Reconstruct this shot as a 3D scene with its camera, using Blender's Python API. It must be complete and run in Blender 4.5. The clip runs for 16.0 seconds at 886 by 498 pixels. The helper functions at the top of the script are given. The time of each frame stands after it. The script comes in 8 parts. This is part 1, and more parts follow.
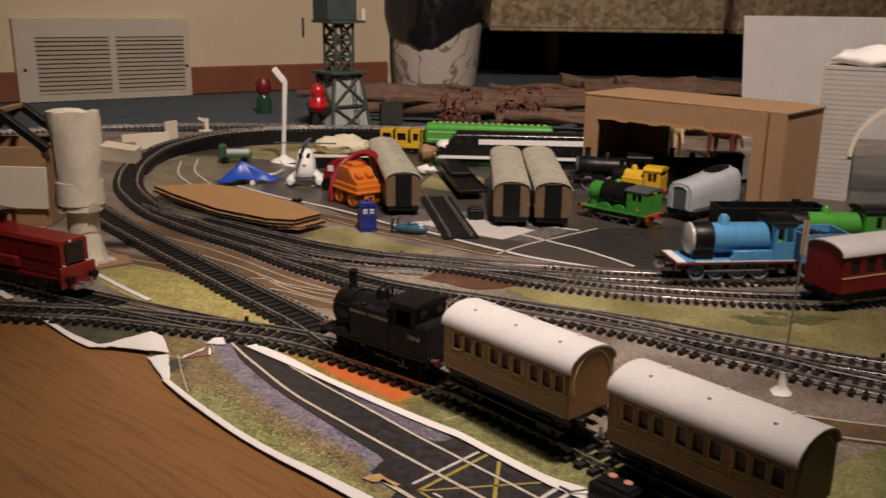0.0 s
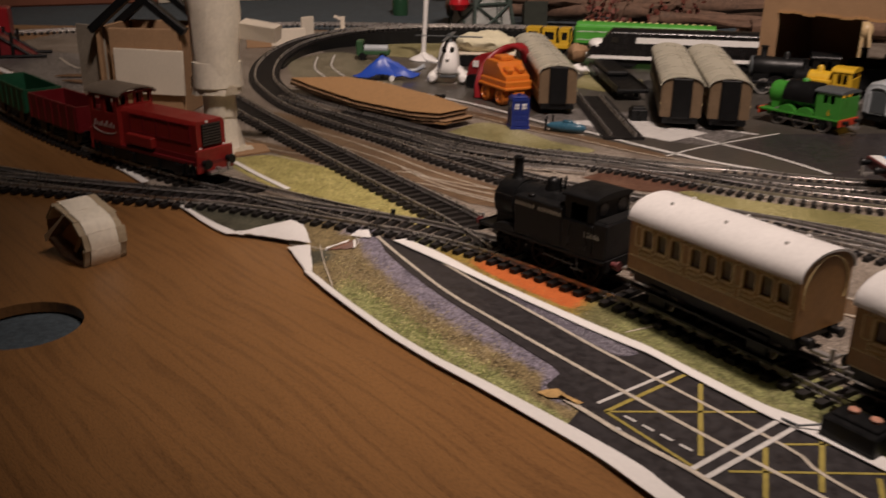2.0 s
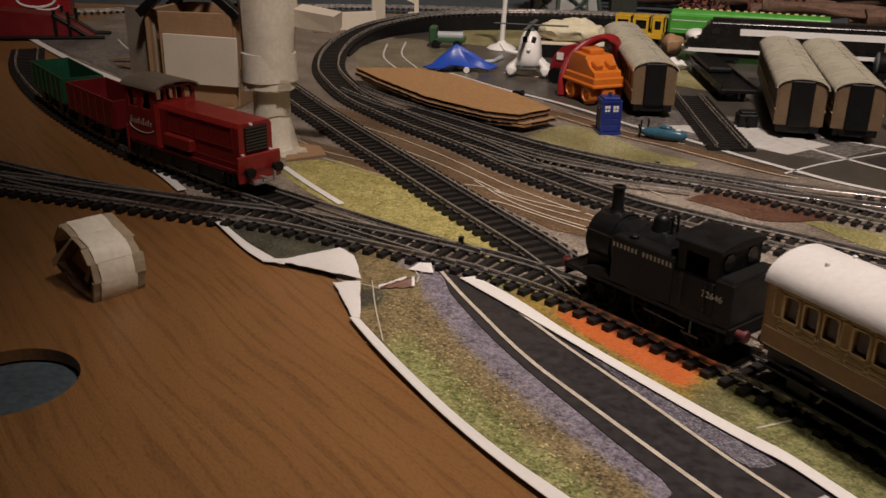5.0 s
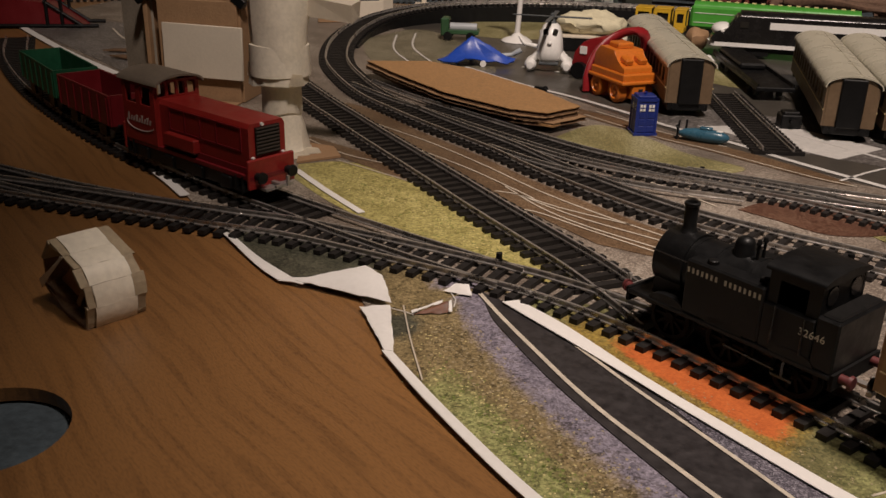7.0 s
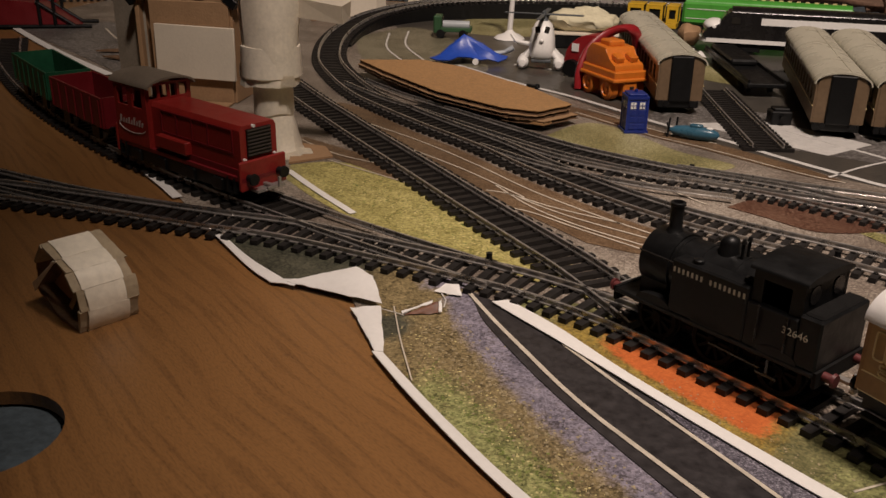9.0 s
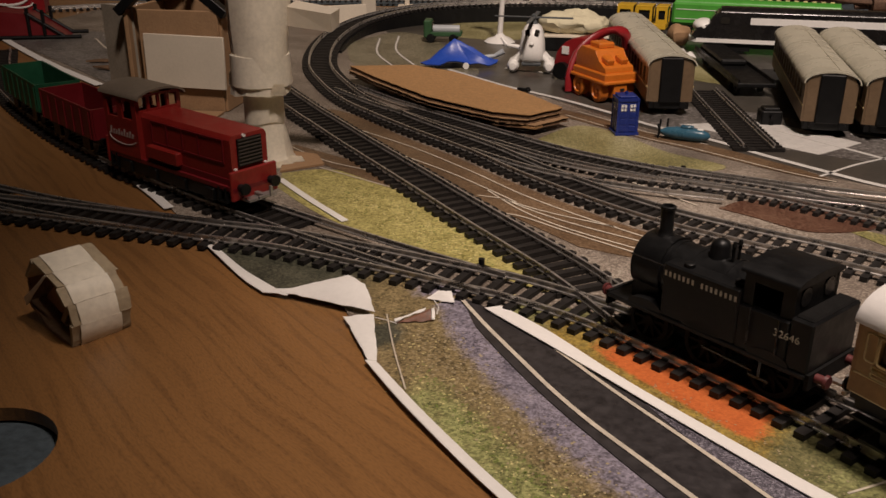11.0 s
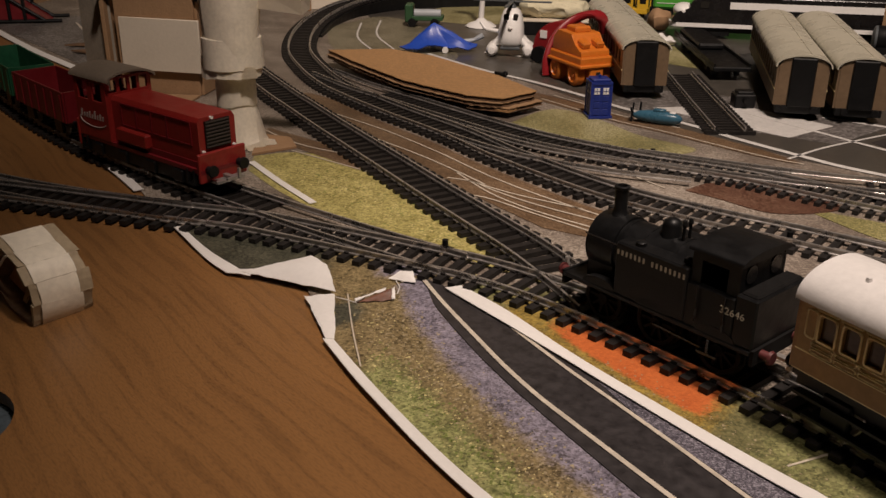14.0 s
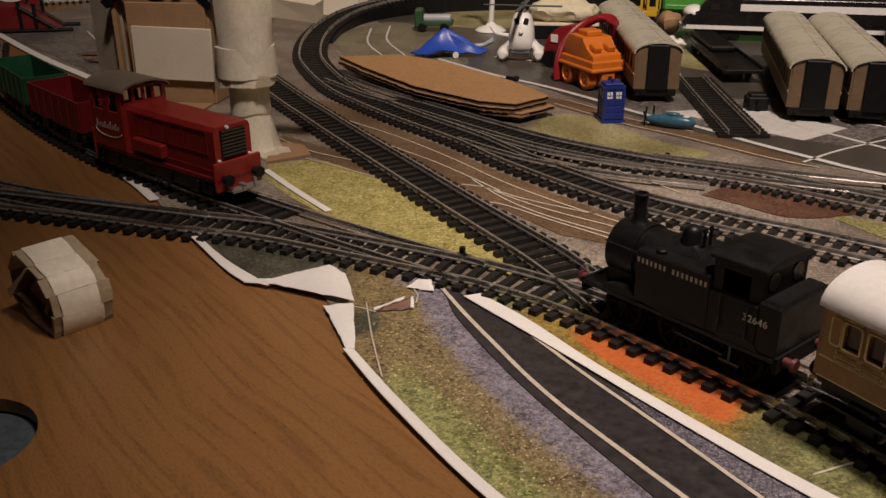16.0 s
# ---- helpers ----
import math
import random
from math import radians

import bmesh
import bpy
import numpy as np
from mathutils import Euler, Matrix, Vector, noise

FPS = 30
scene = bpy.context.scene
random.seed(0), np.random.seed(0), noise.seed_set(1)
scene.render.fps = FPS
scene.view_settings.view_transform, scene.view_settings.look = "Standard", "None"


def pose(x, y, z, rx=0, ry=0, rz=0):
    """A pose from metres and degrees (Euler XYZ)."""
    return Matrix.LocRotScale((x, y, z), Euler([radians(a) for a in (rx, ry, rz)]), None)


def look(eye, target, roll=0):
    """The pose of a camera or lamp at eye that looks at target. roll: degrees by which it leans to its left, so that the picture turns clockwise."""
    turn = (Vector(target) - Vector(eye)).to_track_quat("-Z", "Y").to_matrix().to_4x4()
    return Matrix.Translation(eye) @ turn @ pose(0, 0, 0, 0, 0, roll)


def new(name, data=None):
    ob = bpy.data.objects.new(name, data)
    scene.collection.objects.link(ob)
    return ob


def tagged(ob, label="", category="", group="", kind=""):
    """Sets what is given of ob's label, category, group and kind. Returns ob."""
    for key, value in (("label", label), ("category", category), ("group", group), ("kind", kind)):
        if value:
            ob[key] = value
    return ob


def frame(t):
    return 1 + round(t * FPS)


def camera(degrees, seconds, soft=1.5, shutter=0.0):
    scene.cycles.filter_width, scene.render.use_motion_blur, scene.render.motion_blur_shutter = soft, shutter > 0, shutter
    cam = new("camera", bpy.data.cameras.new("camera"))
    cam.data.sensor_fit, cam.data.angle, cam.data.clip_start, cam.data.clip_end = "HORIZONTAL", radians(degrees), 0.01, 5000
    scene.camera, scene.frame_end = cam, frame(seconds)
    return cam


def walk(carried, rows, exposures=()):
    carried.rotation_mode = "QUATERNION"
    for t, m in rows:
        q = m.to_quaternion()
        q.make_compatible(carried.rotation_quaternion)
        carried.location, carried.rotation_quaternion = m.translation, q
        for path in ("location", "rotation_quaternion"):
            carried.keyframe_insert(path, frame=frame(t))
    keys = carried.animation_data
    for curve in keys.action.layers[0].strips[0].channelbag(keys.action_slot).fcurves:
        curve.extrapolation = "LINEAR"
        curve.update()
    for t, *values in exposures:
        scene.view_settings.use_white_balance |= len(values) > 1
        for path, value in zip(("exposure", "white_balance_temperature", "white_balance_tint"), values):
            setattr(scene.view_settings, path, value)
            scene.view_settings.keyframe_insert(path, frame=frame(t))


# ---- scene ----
cam = camera(52.5, 16.0, shutter=0.8)
PATH = [
    (0, (0.021, 0.033, 0.188), (-0.009, 1.96, -0.345), 0.8),
    (0.3, (0.02, 0.037, 0.186), (-0.043, 1.965, -0.343), 1.0),
    (0.5, (0.02, 0.04, 0.183), (-0.049, 1.964, -0.359), 1.2),
    (1, (0.011, 0.05, 0.173), (-0.104, 1.955, -0.425), 1.2),
    (1.5, (0.0, 0.068, 0.165), (-0.204, 1.945, -0.493), 0.6),
    (2, (-0.006, 0.086, 0.154), (-0.294, 1.937, -0.545), 0.6),
    (2.5, (-0.013, 0.105, 0.145), (-0.352, 1.943, -0.567), 1.4),
    (3, (-0.016, 0.126, 0.143), (-0.389, 1.957, -0.57), 2.0),
    (3.5, (-0.015, 0.138, 0.144), (-0.4, 1.962, -0.579), 2.1),
    (3.7, (-0.014, 0.141, 0.143), (-0.403, 1.963, -0.584), 2.1),
    (4, (-0.015, 0.147, 0.145), (-0.418, 1.962, -0.591), 1.8),
    (4.5, (-0.02, 0.156, 0.149), (-0.449, 1.965, -0.589), 1.2),
    (5, (-0.022, 0.164, 0.15), (-0.458, 1.97, -0.589), 0.9),
    (5.2, (-0.025, 0.166, 0.15), (-0.467, 1.972, -0.586), 0.7),
    (7.3, (-0.05, 0.204, 0.143), (-0.461, 2.006, -0.621), 1.7),
    (7.5, (-0.048, 0.203, 0.144), (-0.452, 2.005, -0.626), 1.8),
    (8, (-0.047, 0.201, 0.146), (-0.446, 2.001, -0.629), 1.9),
    (8.2, (-0.047, 0.201, 0.146), (-0.449, 2.002, -0.626), 1.8),
    (8.5, (-0.046, 0.201, 0.146), (-0.453, 2.003, -0.622), 1.5),
    (10.8, (-0.047, 0.202, 0.149), (-0.454, 2.006, -0.612), 0.3),
    (11, (-0.045, 0.202, 0.148), (-0.448, 2.007, -0.612), 0.2),
    (11.5, (-0.044, 0.201, 0.148), (-0.442, 2.007, -0.614), 0.2),
    (12, (-0.04, 0.201, 0.145), (-0.432, 2.005, -0.624), 0.2),
    (12.5, (-0.038, 0.199, 0.146), (-0.428, 2.002, -0.627), 0.1),
    (13, (-0.037, 0.199, 0.147), (-0.426, 1.999, -0.633), 0.1),
    (13.5, (-0.034, 0.2, 0.145), (-0.42, 1.998, -0.64), 0.2),
    (14, (-0.032, 0.201, 0.147), (-0.42, 1.998, -0.64), 0.3),
    (14.5, (-0.031, 0.2, 0.147), (-0.423, 1.998, -0.637), 0.2),
    (15, (-0.031, 0.201, 0.148), (-0.428, 1.998, -0.635), -0.1),
    (15.5, (-0.033, 0.201, 0.149), (-0.436, 1.997, -0.633), -0.3),
    (16, (-0.036, 0.201, 0.149), (-0.441, 1.996, -0.633), -0.4),
]
walk(cam, [(t, look(eye, target, roll)) for t, eye, target, roll in PATH], [(0, -0.10, 6400, 12), (1.0, -0.14, 6450, 17), (1.5, -0.25, 6550, 20), (2.0, -0.32, 6450, 14), (2.5, -0.32, 6150, 10), (3.0, -0.34, 5950, 10), (4.0, -0.34, 5900, 10), (5.2, -0.35, 6300, 10), (7.5, -0.37, 6380, 10), (10.8, -0.36, 6500, 11), (16.0, -0.36, 6500, 11)])

# ---- world and light ----
world = bpy.data.worlds.new("world")
scene.world = world
world.use_nodes = True
world.node_tree.nodes["Background"].inputs[0].default_value = (1.0, 0.86, 0.7, 1)
world.node_tree.nodes["Background"].inputs[1].default_value = 0.09


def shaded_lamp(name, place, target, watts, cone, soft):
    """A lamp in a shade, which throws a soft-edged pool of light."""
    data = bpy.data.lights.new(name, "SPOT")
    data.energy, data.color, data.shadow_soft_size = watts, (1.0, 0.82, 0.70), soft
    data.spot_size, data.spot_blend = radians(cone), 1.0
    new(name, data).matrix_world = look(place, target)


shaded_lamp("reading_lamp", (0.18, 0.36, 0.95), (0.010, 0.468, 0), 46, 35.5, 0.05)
shaded_lamp("ceiling_lamp", (0.22, 0.0, 1.40), (0.06, 1.47, 0.10), 162, 70, 0.08)


# ---- materials ----
def mat(name, col, rough=0.5, metal=0.0, var=0.2, scale=60.0, bump=0.15, bscale=500.0, spec=0.5, coat=0.0, per_object=0.0):
    """A plain surface with variation of colour at two scales, and a fine relief."""
    m = bpy.data.materials.new(name)
    m.use_nodes = True
    nt = m.node_tree
    b = nt.nodes["Principled BSDF"]
    tc = nt.nodes.new("ShaderNodeTexCoord")
    n1, n2 = nt.nodes.new("ShaderNodeTexNoise"), nt.nodes.new("ShaderNodeTexNoise")
    n1.inputs["Scale"].default_value, n1.inputs["Detail"].default_value = scale, 4
    n2.inputs["Scale"].default_value, n2.inputs["Detail"].default_value = bscale, 3
    nt.links.new(tc.outputs["Object"], n1.inputs["Vector"])
    nt.links.new(tc.outputs["Object"], n2.inputs["Vector"])
    add = nt.nodes.new("ShaderNodeMath")
    add.operation = "ADD"
    nt.links.new(n1.outputs["Fac"], add.inputs[0])
    nt.links.new(n2.outputs["Fac"], add.inputs[1])
    last = add
    if per_object:
        info, mad = nt.nodes.new("ShaderNodeObjectInfo"), nt.nodes.new("ShaderNodeMath")
        mad.operation, mad.inputs[1].default_value = "MULTIPLY_ADD", per_object
        nt.links.new(info.outputs["Random"], mad.inputs[0])
        nt.links.new(add.outputs[0], mad.inputs[2])
        last = mad
    ramp = nt.nodes.new("ShaderNodeMapRange")
    ramp.inputs[1].default_value, ramp.inputs[2].default_value = 0.6, 1.4 + per_object
    ramp.inputs[3].default_value, ramp.inputs[4].default_value = 1 - var, 1 + var
    nt.links.new(last.outputs[0], ramp.inputs[0])
    mul = nt.nodes.new("ShaderNodeVectorMath")
    mul.operation = "SCALE"
    mul.inputs[0].default_value = col
    nt.links.new(ramp.outputs[0], mul.inputs["Scale"])
    nt.links.new(mul.outputs[0], b.inputs["Base Color"])
    b.inputs["Metallic"].default_value = metal
    rr = nt.nodes.new("ShaderNodeMapRange")
    rr.inputs[1].default_value, rr.inputs[2].default_value = 0.3, 0.7
    rr.inputs[3].default_value, rr.inputs[4].default_value = max(0.02, rough - 0.08), min(1, rough + 0.08)
    nt.links.new(n1.outputs["Fac"], rr.inputs[0])
    nt.links.new(rr.outputs[0], b.inputs["Roughness"])
    b.inputs["Specular IOR Level"].default_value = spec
    b.inputs["Coat Weight"].default_value = coat
    if bump:
        bp = nt.nodes.new("ShaderNodeBump")
        bp.inputs["Strength"].default_value, bp.inputs["Distance"].default_value = bump, 0.0006
        nt.links.new(n2.outputs["Fac"], bp.inputs["Height"])
        nt.links.new(bp.outputs[0], b.inputs["Normal"])
    return m


def speckled(name, cols, scale=900.0, patch=25.0, rough=0.45, bump=0.25, spec=0.5):
    """Printed flock or gravel: specks between four colours, with broad patches."""
    m = bpy.data.materials.new(name)
    m.use_nodes = True
    nt = m.node_tree
    b = nt.nodes["Principled BSDF"]
    tc = nt.nodes.new("ShaderNodeTexCoord")
    vo, no, fine = nt.nodes.new("ShaderNodeTexVoronoi"), nt.nodes.new("ShaderNodeTexNoise"), nt.nodes.new("ShaderNodeTexNoise")
    vo.inputs["Scale"].default_value = scale
    no.inputs["Scale"].default_value, no.inputs["Detail"].default_value = patch, 5
    fine.inputs["Scale"].default_value, fine.inputs["Detail"].default_value = scale * 0.8, 5
    for n in (vo, no, fine):
        nt.links.new(tc.outputs["Object"], n.inputs["Vector"])
    sep = nt.nodes.new("ShaderNodeSeparateColor")
    nt.links.new(vo.outputs["Color"], sep.inputs[0])
    a = nt.nodes.new("ShaderNodeMath")
    a.operation, a.inputs[1].default_value = "MULTIPLY", 0.42
    nt.links.new(sep.outputs[0], a.inputs[0])
    c = nt.nodes.new("ShaderNodeMath")
    c.operation, c.inputs[1].default_value = "MULTIPLY_ADD", 0.62
    nt.links.new(no.outputs["Fac"], c.inputs[0])
    nt.links.new(a.outputs[0], c.inputs[2])
    d = nt.nodes.new("ShaderNodeMath")
    d.operation, d.inputs[1].default_value = "MULTIPLY_ADD", 0.45
    nt.links.new(fine.outputs["Fac"], d.inputs[0])
    nt.links.new(c.outputs[0], d.inputs[2])
    ramp = nt.nodes.new("ShaderNodeValToRGB")
    el = ramp.color_ramp.elements
    el[0].position, el[1].position = 0.42, 0.98
    el[0].color, el[1].color = (*cols[0], 1), (*cols[3], 1)
    for p, k in ((0.62, 1), (0.80, 2)):
        e = el.new(p)
        e.color = (*cols[k], 1)
    nt.links.new(d.outputs[0], ramp.inputs[0])
    nt.links.new(ramp.outputs[0], b.inputs["Base Color"])
    b.inputs["Roughness"].default_value, b.inputs["Specular IOR Level"].default_value = rough, spec
    bp = nt.nodes.new("ShaderNodeBump")
    bp.inputs["Strength"].default_value, bp.inputs["Distance"].default_value = bump, 0.0004
    nt.links.new(d.outputs[0], bp.inputs["Height"])
    nt.links.new(bp.outputs[0], b.inputs["Normal"])
    return m


def inked(name, base, inks, scale=1500.0, patch=30.0, rough=0.5):
    """A printed photograph of ground cover: each ink (dark, light) is laid over the base where the mesh's own "ink" layer says, broken up by specks."""
    m = bpy.data.materials.new(name)
    m.use_nodes = True
    nt = m.node_tree
    b = nt.nodes["Principled BSDF"]
    tc = nt.nodes.new("ShaderNodeTexCoord")

    def noise_(sc, detail):
        n = nt.nodes.new("ShaderNodeTexNoise")
        n.inputs["Scale"].default_value, n.inputs["Detail"].default_value = sc, detail
        nt.links.new(tc.outputs["Object"], n.inputs["Vector"])
        return n.outputs["Fac"]

    def calc(op, a, k, c=None):
        n = nt.nodes.new("ShaderNodeMath")
        n.operation = op
        nt.links.new(a, n.inputs[0])
        for i, q in ((1, k), (2, c)):
            if isinstance(q, (int, float)):
                n.inputs[i].default_value = q
            elif q is not None:
                nt.links.new(q, n.inputs[i])
        return n.outputs[0]

    vo = nt.nodes.new("ShaderNodeTexVoronoi")
    vo.inputs["Scale"].default_value = scale
    nt.links.new(tc.outputs["Object"], vo.inputs["Vector"])
    cell = nt.nodes.new("ShaderNodeSeparateColor")
    nt.links.new(vo.outputs["Color"], cell.inputs[0])
    fine, broad = noise_(scale * 0.42, 5), noise_(patch * 4, 4)
    speck = calc("MULTIPLY_ADD", fine, 1.5, calc("MULTIPLY_ADD", broad, 1.1, calc("MULTIPLY_ADD", cell.outputs[0], 0.75, calc("MULTIPLY", fine, 0.0))))
    rng_ = nt.nodes.new("ShaderNodeMapRange")
    rng_.inputs[1].default_value, rng_.inputs[2].default_value = 1.15, 2.35
    nt.links.new(speck, rng_.inputs[0])

    def tone(dark, light):
        n = nt.nodes.new("ShaderNodeMix")
        n.data_type = "RGBA"
        n.inputs["A"].default_value, n.inputs["B"].default_value = (*dark, 1), (*light, 1)
        nt.links.new(rng_.outputs[0], n.inputs["Factor"])
        return n.outputs["Result"]

    at = nt.nodes.new("ShaderNodeAttribute")
    at.attribute_name = "ink"
    sep = nt.nodes.new("ShaderNodeSeparateColor")
    nt.links.new(at.outputs["Color"], sep.inputs[0])
    channels = [sep.outputs[0], sep.outputs[1], sep.outputs[2], at.outputs["Alpha"]]
    colour = tone(*base)
    for k, (ink, ch) in enumerate(zip(inks, channels)):
        blot = calc("ADD", noise_(patch * (5 + 3 * k), 5), calc("MULTIPLY", cell.outputs[(k + 1) % 3], 0.35))
        w = calc("ADD", calc("MULTIPLY", ch, 1.9), calc("MULTIPLY_ADD", blot, 1.3, -1.35))
        cl = nt.nodes.new("ShaderNodeClamp")
        nt.links.new(w, cl.inputs[0])
        mx = nt.nodes.new("ShaderNodeMix")
        mx.data_type = "RGBA"
        nt.links.new(cl.outputs[0], mx.inputs["Factor"])
        nt.links.new(colour, mx.inputs["A"])
        nt.links.new(tone(*ink), mx.inputs["B"])
        colour = mx.outputs["Result"]
    nt.links.new(colour, b.inputs["Base Color"])
    b.inputs["Roughness"].default_value = rough
    bp = nt.nodes.new("ShaderNodeBump")
    bp.inputs["Strength"].default_value, bp.inputs["Distance"].default_value = 0.15, 0.0003
    nt.links.new(fine, bp.inputs["Height"])
    nt.links.new(bp.outputs[0], b.inputs["Normal"])
    return m


def wood_grain(name, dark, light, angle, stretch=14.0, scale=55.0, rough=0.38, coat=0.0):
    m = bpy.data.materials.new(name)
    m.use_nodes = True
    nt = m.node_tree
    b = nt.nodes["Principled BSDF"]
    tc, mp = nt.nodes.new("ShaderNodeTexCoord"), nt.nodes.new("ShaderNodeMapping")
    mp.inputs["Rotation"].default_value = (0, 0, -radians(angle))
    mp2 = nt.nodes.new("ShaderNodeMapping")
    mp2.inputs["Scale"].default_value = (1 / stretch, 1, 1)
    n0 = nt.nodes.new("ShaderNodeTexNoise")
    n0.inputs["Scale"].default_value, n0.inputs["Detail"].default_value = 6, 2
    warp = nt.nodes.new("ShaderNodeVectorMath")
    warp.operation = "MULTIPLY_ADD"
    warp.inputs[1].default_value = (0.016, 0.016, 0)
    nt.links.new(tc.outputs["Object"], n0.inputs["Vector"])
    nt.links.new(n0.outputs["Color"], warp.inputs[0])
    nt.links.new(tc.outputs["Object"], warp.inputs[2])
    nt.links.new(warp.outputs[0], mp.inputs["Vector"])
    nt.links.new(mp.outputs[0], mp2.inputs["Vector"])
    n1, n2, n3 = (nt.nodes.new("ShaderNodeTexNoise") for _ in range(3))
    short = nt.nodes.new("ShaderNodeMapping")
    short.inputs["Scale"].default_value = (0.28, 1, 1)
    nt.links.new(mp.outputs[0], short.inputs["Vector"])
    for n, s, dt, way in ((n1, scale, 4, mp2), (n2, scale * 5, 5, short), (n3, scale * 0.18, 3, mp2)):
        n.inputs["Scale"].default_value, n.inputs["Detail"].default_value = s, dt
        nt.links.new(way.outputs[0], n.inputs["Vector"])
    # broad bands, dark growth lines and short pores, all along the grain
    band = nt.nodes.new("ShaderNodeMapRange")
    band.inputs[1].default_value, band.inputs[2].default_value = 0.30, 0.72
    nt.links.new(n3.outputs["Fac"], band.inputs[0])
    line = nt.nodes.new("ShaderNodeMapRange")
    line.inputs[1].default_value, line.inputs[2].default_value = 0.10, 0.60
    rings = nt.nodes.new("ShaderNodeTexWave")
    rings.bands_direction = "Y"
    for key, val in (("Scale", 52.0), ("Distortion", 9.0), ("Detail", 3.0), ("Detail Scale", 2.2)):
        rings.inputs[key].default_value = val
    nt.links.new(mp2.outputs[0], rings.inputs["Vector"])
    fade = nt.nodes.new("ShaderNodeMath")
    fade.operation = "ADD"
    nt.links.new(rings.outputs["Fac"], fade.inputs[0])
    weak = nt.nodes.new("ShaderNodeMapRange")
    weak.inputs[1].default_value, weak.inputs[2].default_value, weak.inputs[3].default_value, weak.inputs[4].default_value = 0.35, 0.65, -0.1, 0.5
    nt.links.new(n1.outputs["Fac"], weak.inputs[0])
    nt.links.new(weak.outputs[0], fade.inputs[1])
    nt.links.new(fade.outputs[0], line.inputs[0])
    pore = nt.nodes.new("ShaderNodeMapRange")
    pore.inputs[1].default_value, pore.inputs[2].default_value = 0.30, 0.56
    nt.links.new(n2.outputs["Fac"], pore.inputs[0])
    s1 = nt.nodes.new("ShaderNodeMath")
    s1.operation, s1.inputs[1].default_value = "MULTIPLY_ADD", 0.33
    nt.links.new(line.outputs[0], s1.inputs[0])
    s0 = nt.nodes.new("ShaderNodeMath")
    s0.operation, s0.inputs[1].default_value = "MULTIPLY", 0.25
    nt.links.new(band.outputs[0], s0.inputs[0])
    nt.links.new(s0.outputs[0], s1.inputs[2])
    s2 = nt.nodes.new("ShaderNodeMath")
    s2.operation, s2.inputs[1].default_value = "MULTIPLY_ADD", 0.45
    nt.links.new(pore.outputs[0], s2.inputs[0])
    nt.links.new(s1.outputs[0], s2.inputs[2])
    mix = nt.nodes.new("ShaderNodeMix")
    mix.data_type = "RGBA"
    mix.inputs["A"].default_value, mix.inputs["B"].default_value = (*dark, 1), (*light, 1)
    nt.links.new(s2.outputs[0], mix.inputs["Factor"])
    nt.links.new(mix.outputs["Result"], b.inputs["Base Color"])
    b.inputs["Roughness"].default_value = rough
    b.inputs["Coat Weight"].default_value = coat
    bp = nt.nodes.new("ShaderNodeBump")
    bp.inputs["Strength"].default_value, bp.inputs["Distance"].default_value = 0.22, 0.0003
    nt.links.new(s2.outputs[0], bp.inputs["Height"])
    nt.links.new(bp.outputs[0], b.inputs["Normal"])
    return m


def glass(name, col=(0.02, 0.018, 0.015)):
    m = mat(name, col, rough=0.12, var=0.1, bump=0, spec=0.6)
    return m


M_WOOD = wood_grain("laminate", (0.124, 0.059, 0.022), (0.275, 0.135, 0.046), -41, stretch=11.0, scale=330.0)
M_CARPET = mat("blue_carpet", (0.055, 0.074, 0.088), 0.95, var=0.5, scale=90, bump=1.0, bscale=420)
M_WHITE = mat("white_paper", (0.78, 0.76, 0.73), 0.6, var=0.05, scale=30)
M_BALLAST = speckled("printed_ballast", ((0.058, 0.045, 0.035), (0.125, 0.099, 0.078), (0.195, 0.158, 0.128), (0.41, 0.36, 0.30)), 1700)
M_STONES = speckled("printed_stones", ((0.04, 0.036, 0.033), (0.085, 0.076, 0.070), (0.14, 0.127, 0.118), (0.28, 0.26, 0.245)), 700, 12)
M_GRASS = speckled("printed_grass", ((0.070, 0.064, 0.026), (0.17, 0.152, 0.060), (0.29, 0.26, 0.115), (0.50, 0.45, 0.26)), 1600)
M_STONY = speckled("printed_stony_ground", ((0.06, 0.052, 0.032), (0.12, 0.105, 0.065), (0.19, 0.17, 0.11), (0.30, 0.27, 0.19)), 1500, 30)
M_GRASS2 = speckled("printed_verge", ((0.055, 0.058, 0.022), (0.125, 0.135, 0.040), (0.215, 0.225, 0.070), (0.40, 0.37, 0.20)), 2000, 30)
M_GRASS3 = speckled("printed_meadow", ((0.055, 0.054, 0.022), (0.145, 0.133, 0.046), (0.245, 0.220, 0.085), (0.42, 0.37, 0.20)), 1600, 25)
M_HEATHER = speckled("printed_heather", ((0.02, 0.018, 0.023), (0.06, 0.054, 0.068), (0.13, 0.118, 0.145), (0.34, 0.32, 0.36)), 2200)
M_REDSOIL = speckled("printed_soil", ((0.022, 0.010, 0.006), (0.056, 0.023, 0.014), (0.088, 0.037, 0.022), (0.17, 0.10, 0.065)), 1500)
M_EARTH = speckled("printed_earth", ((0.050, 0.029, 0.015), (0.098, 0.058, 0.031), (0.140, 0.086, 0.046), (0.23, 0.155, 0.093)), 1400)
M_TARMAC = mat("printed_tarmac", (0.034, 0.030, 0.031), 0.42, var=0.45, scale=240, bump=0.1)
M_CONCRETE = mat("printed_concrete", (0.064, 0.057, 0.048), 0.36, var=0.25, scale=25, bump=0.1)
M_LINE = mat("printed_cream_line", (0.56, 0.50, 0.41), 0.5, var=0.2, scale=200)
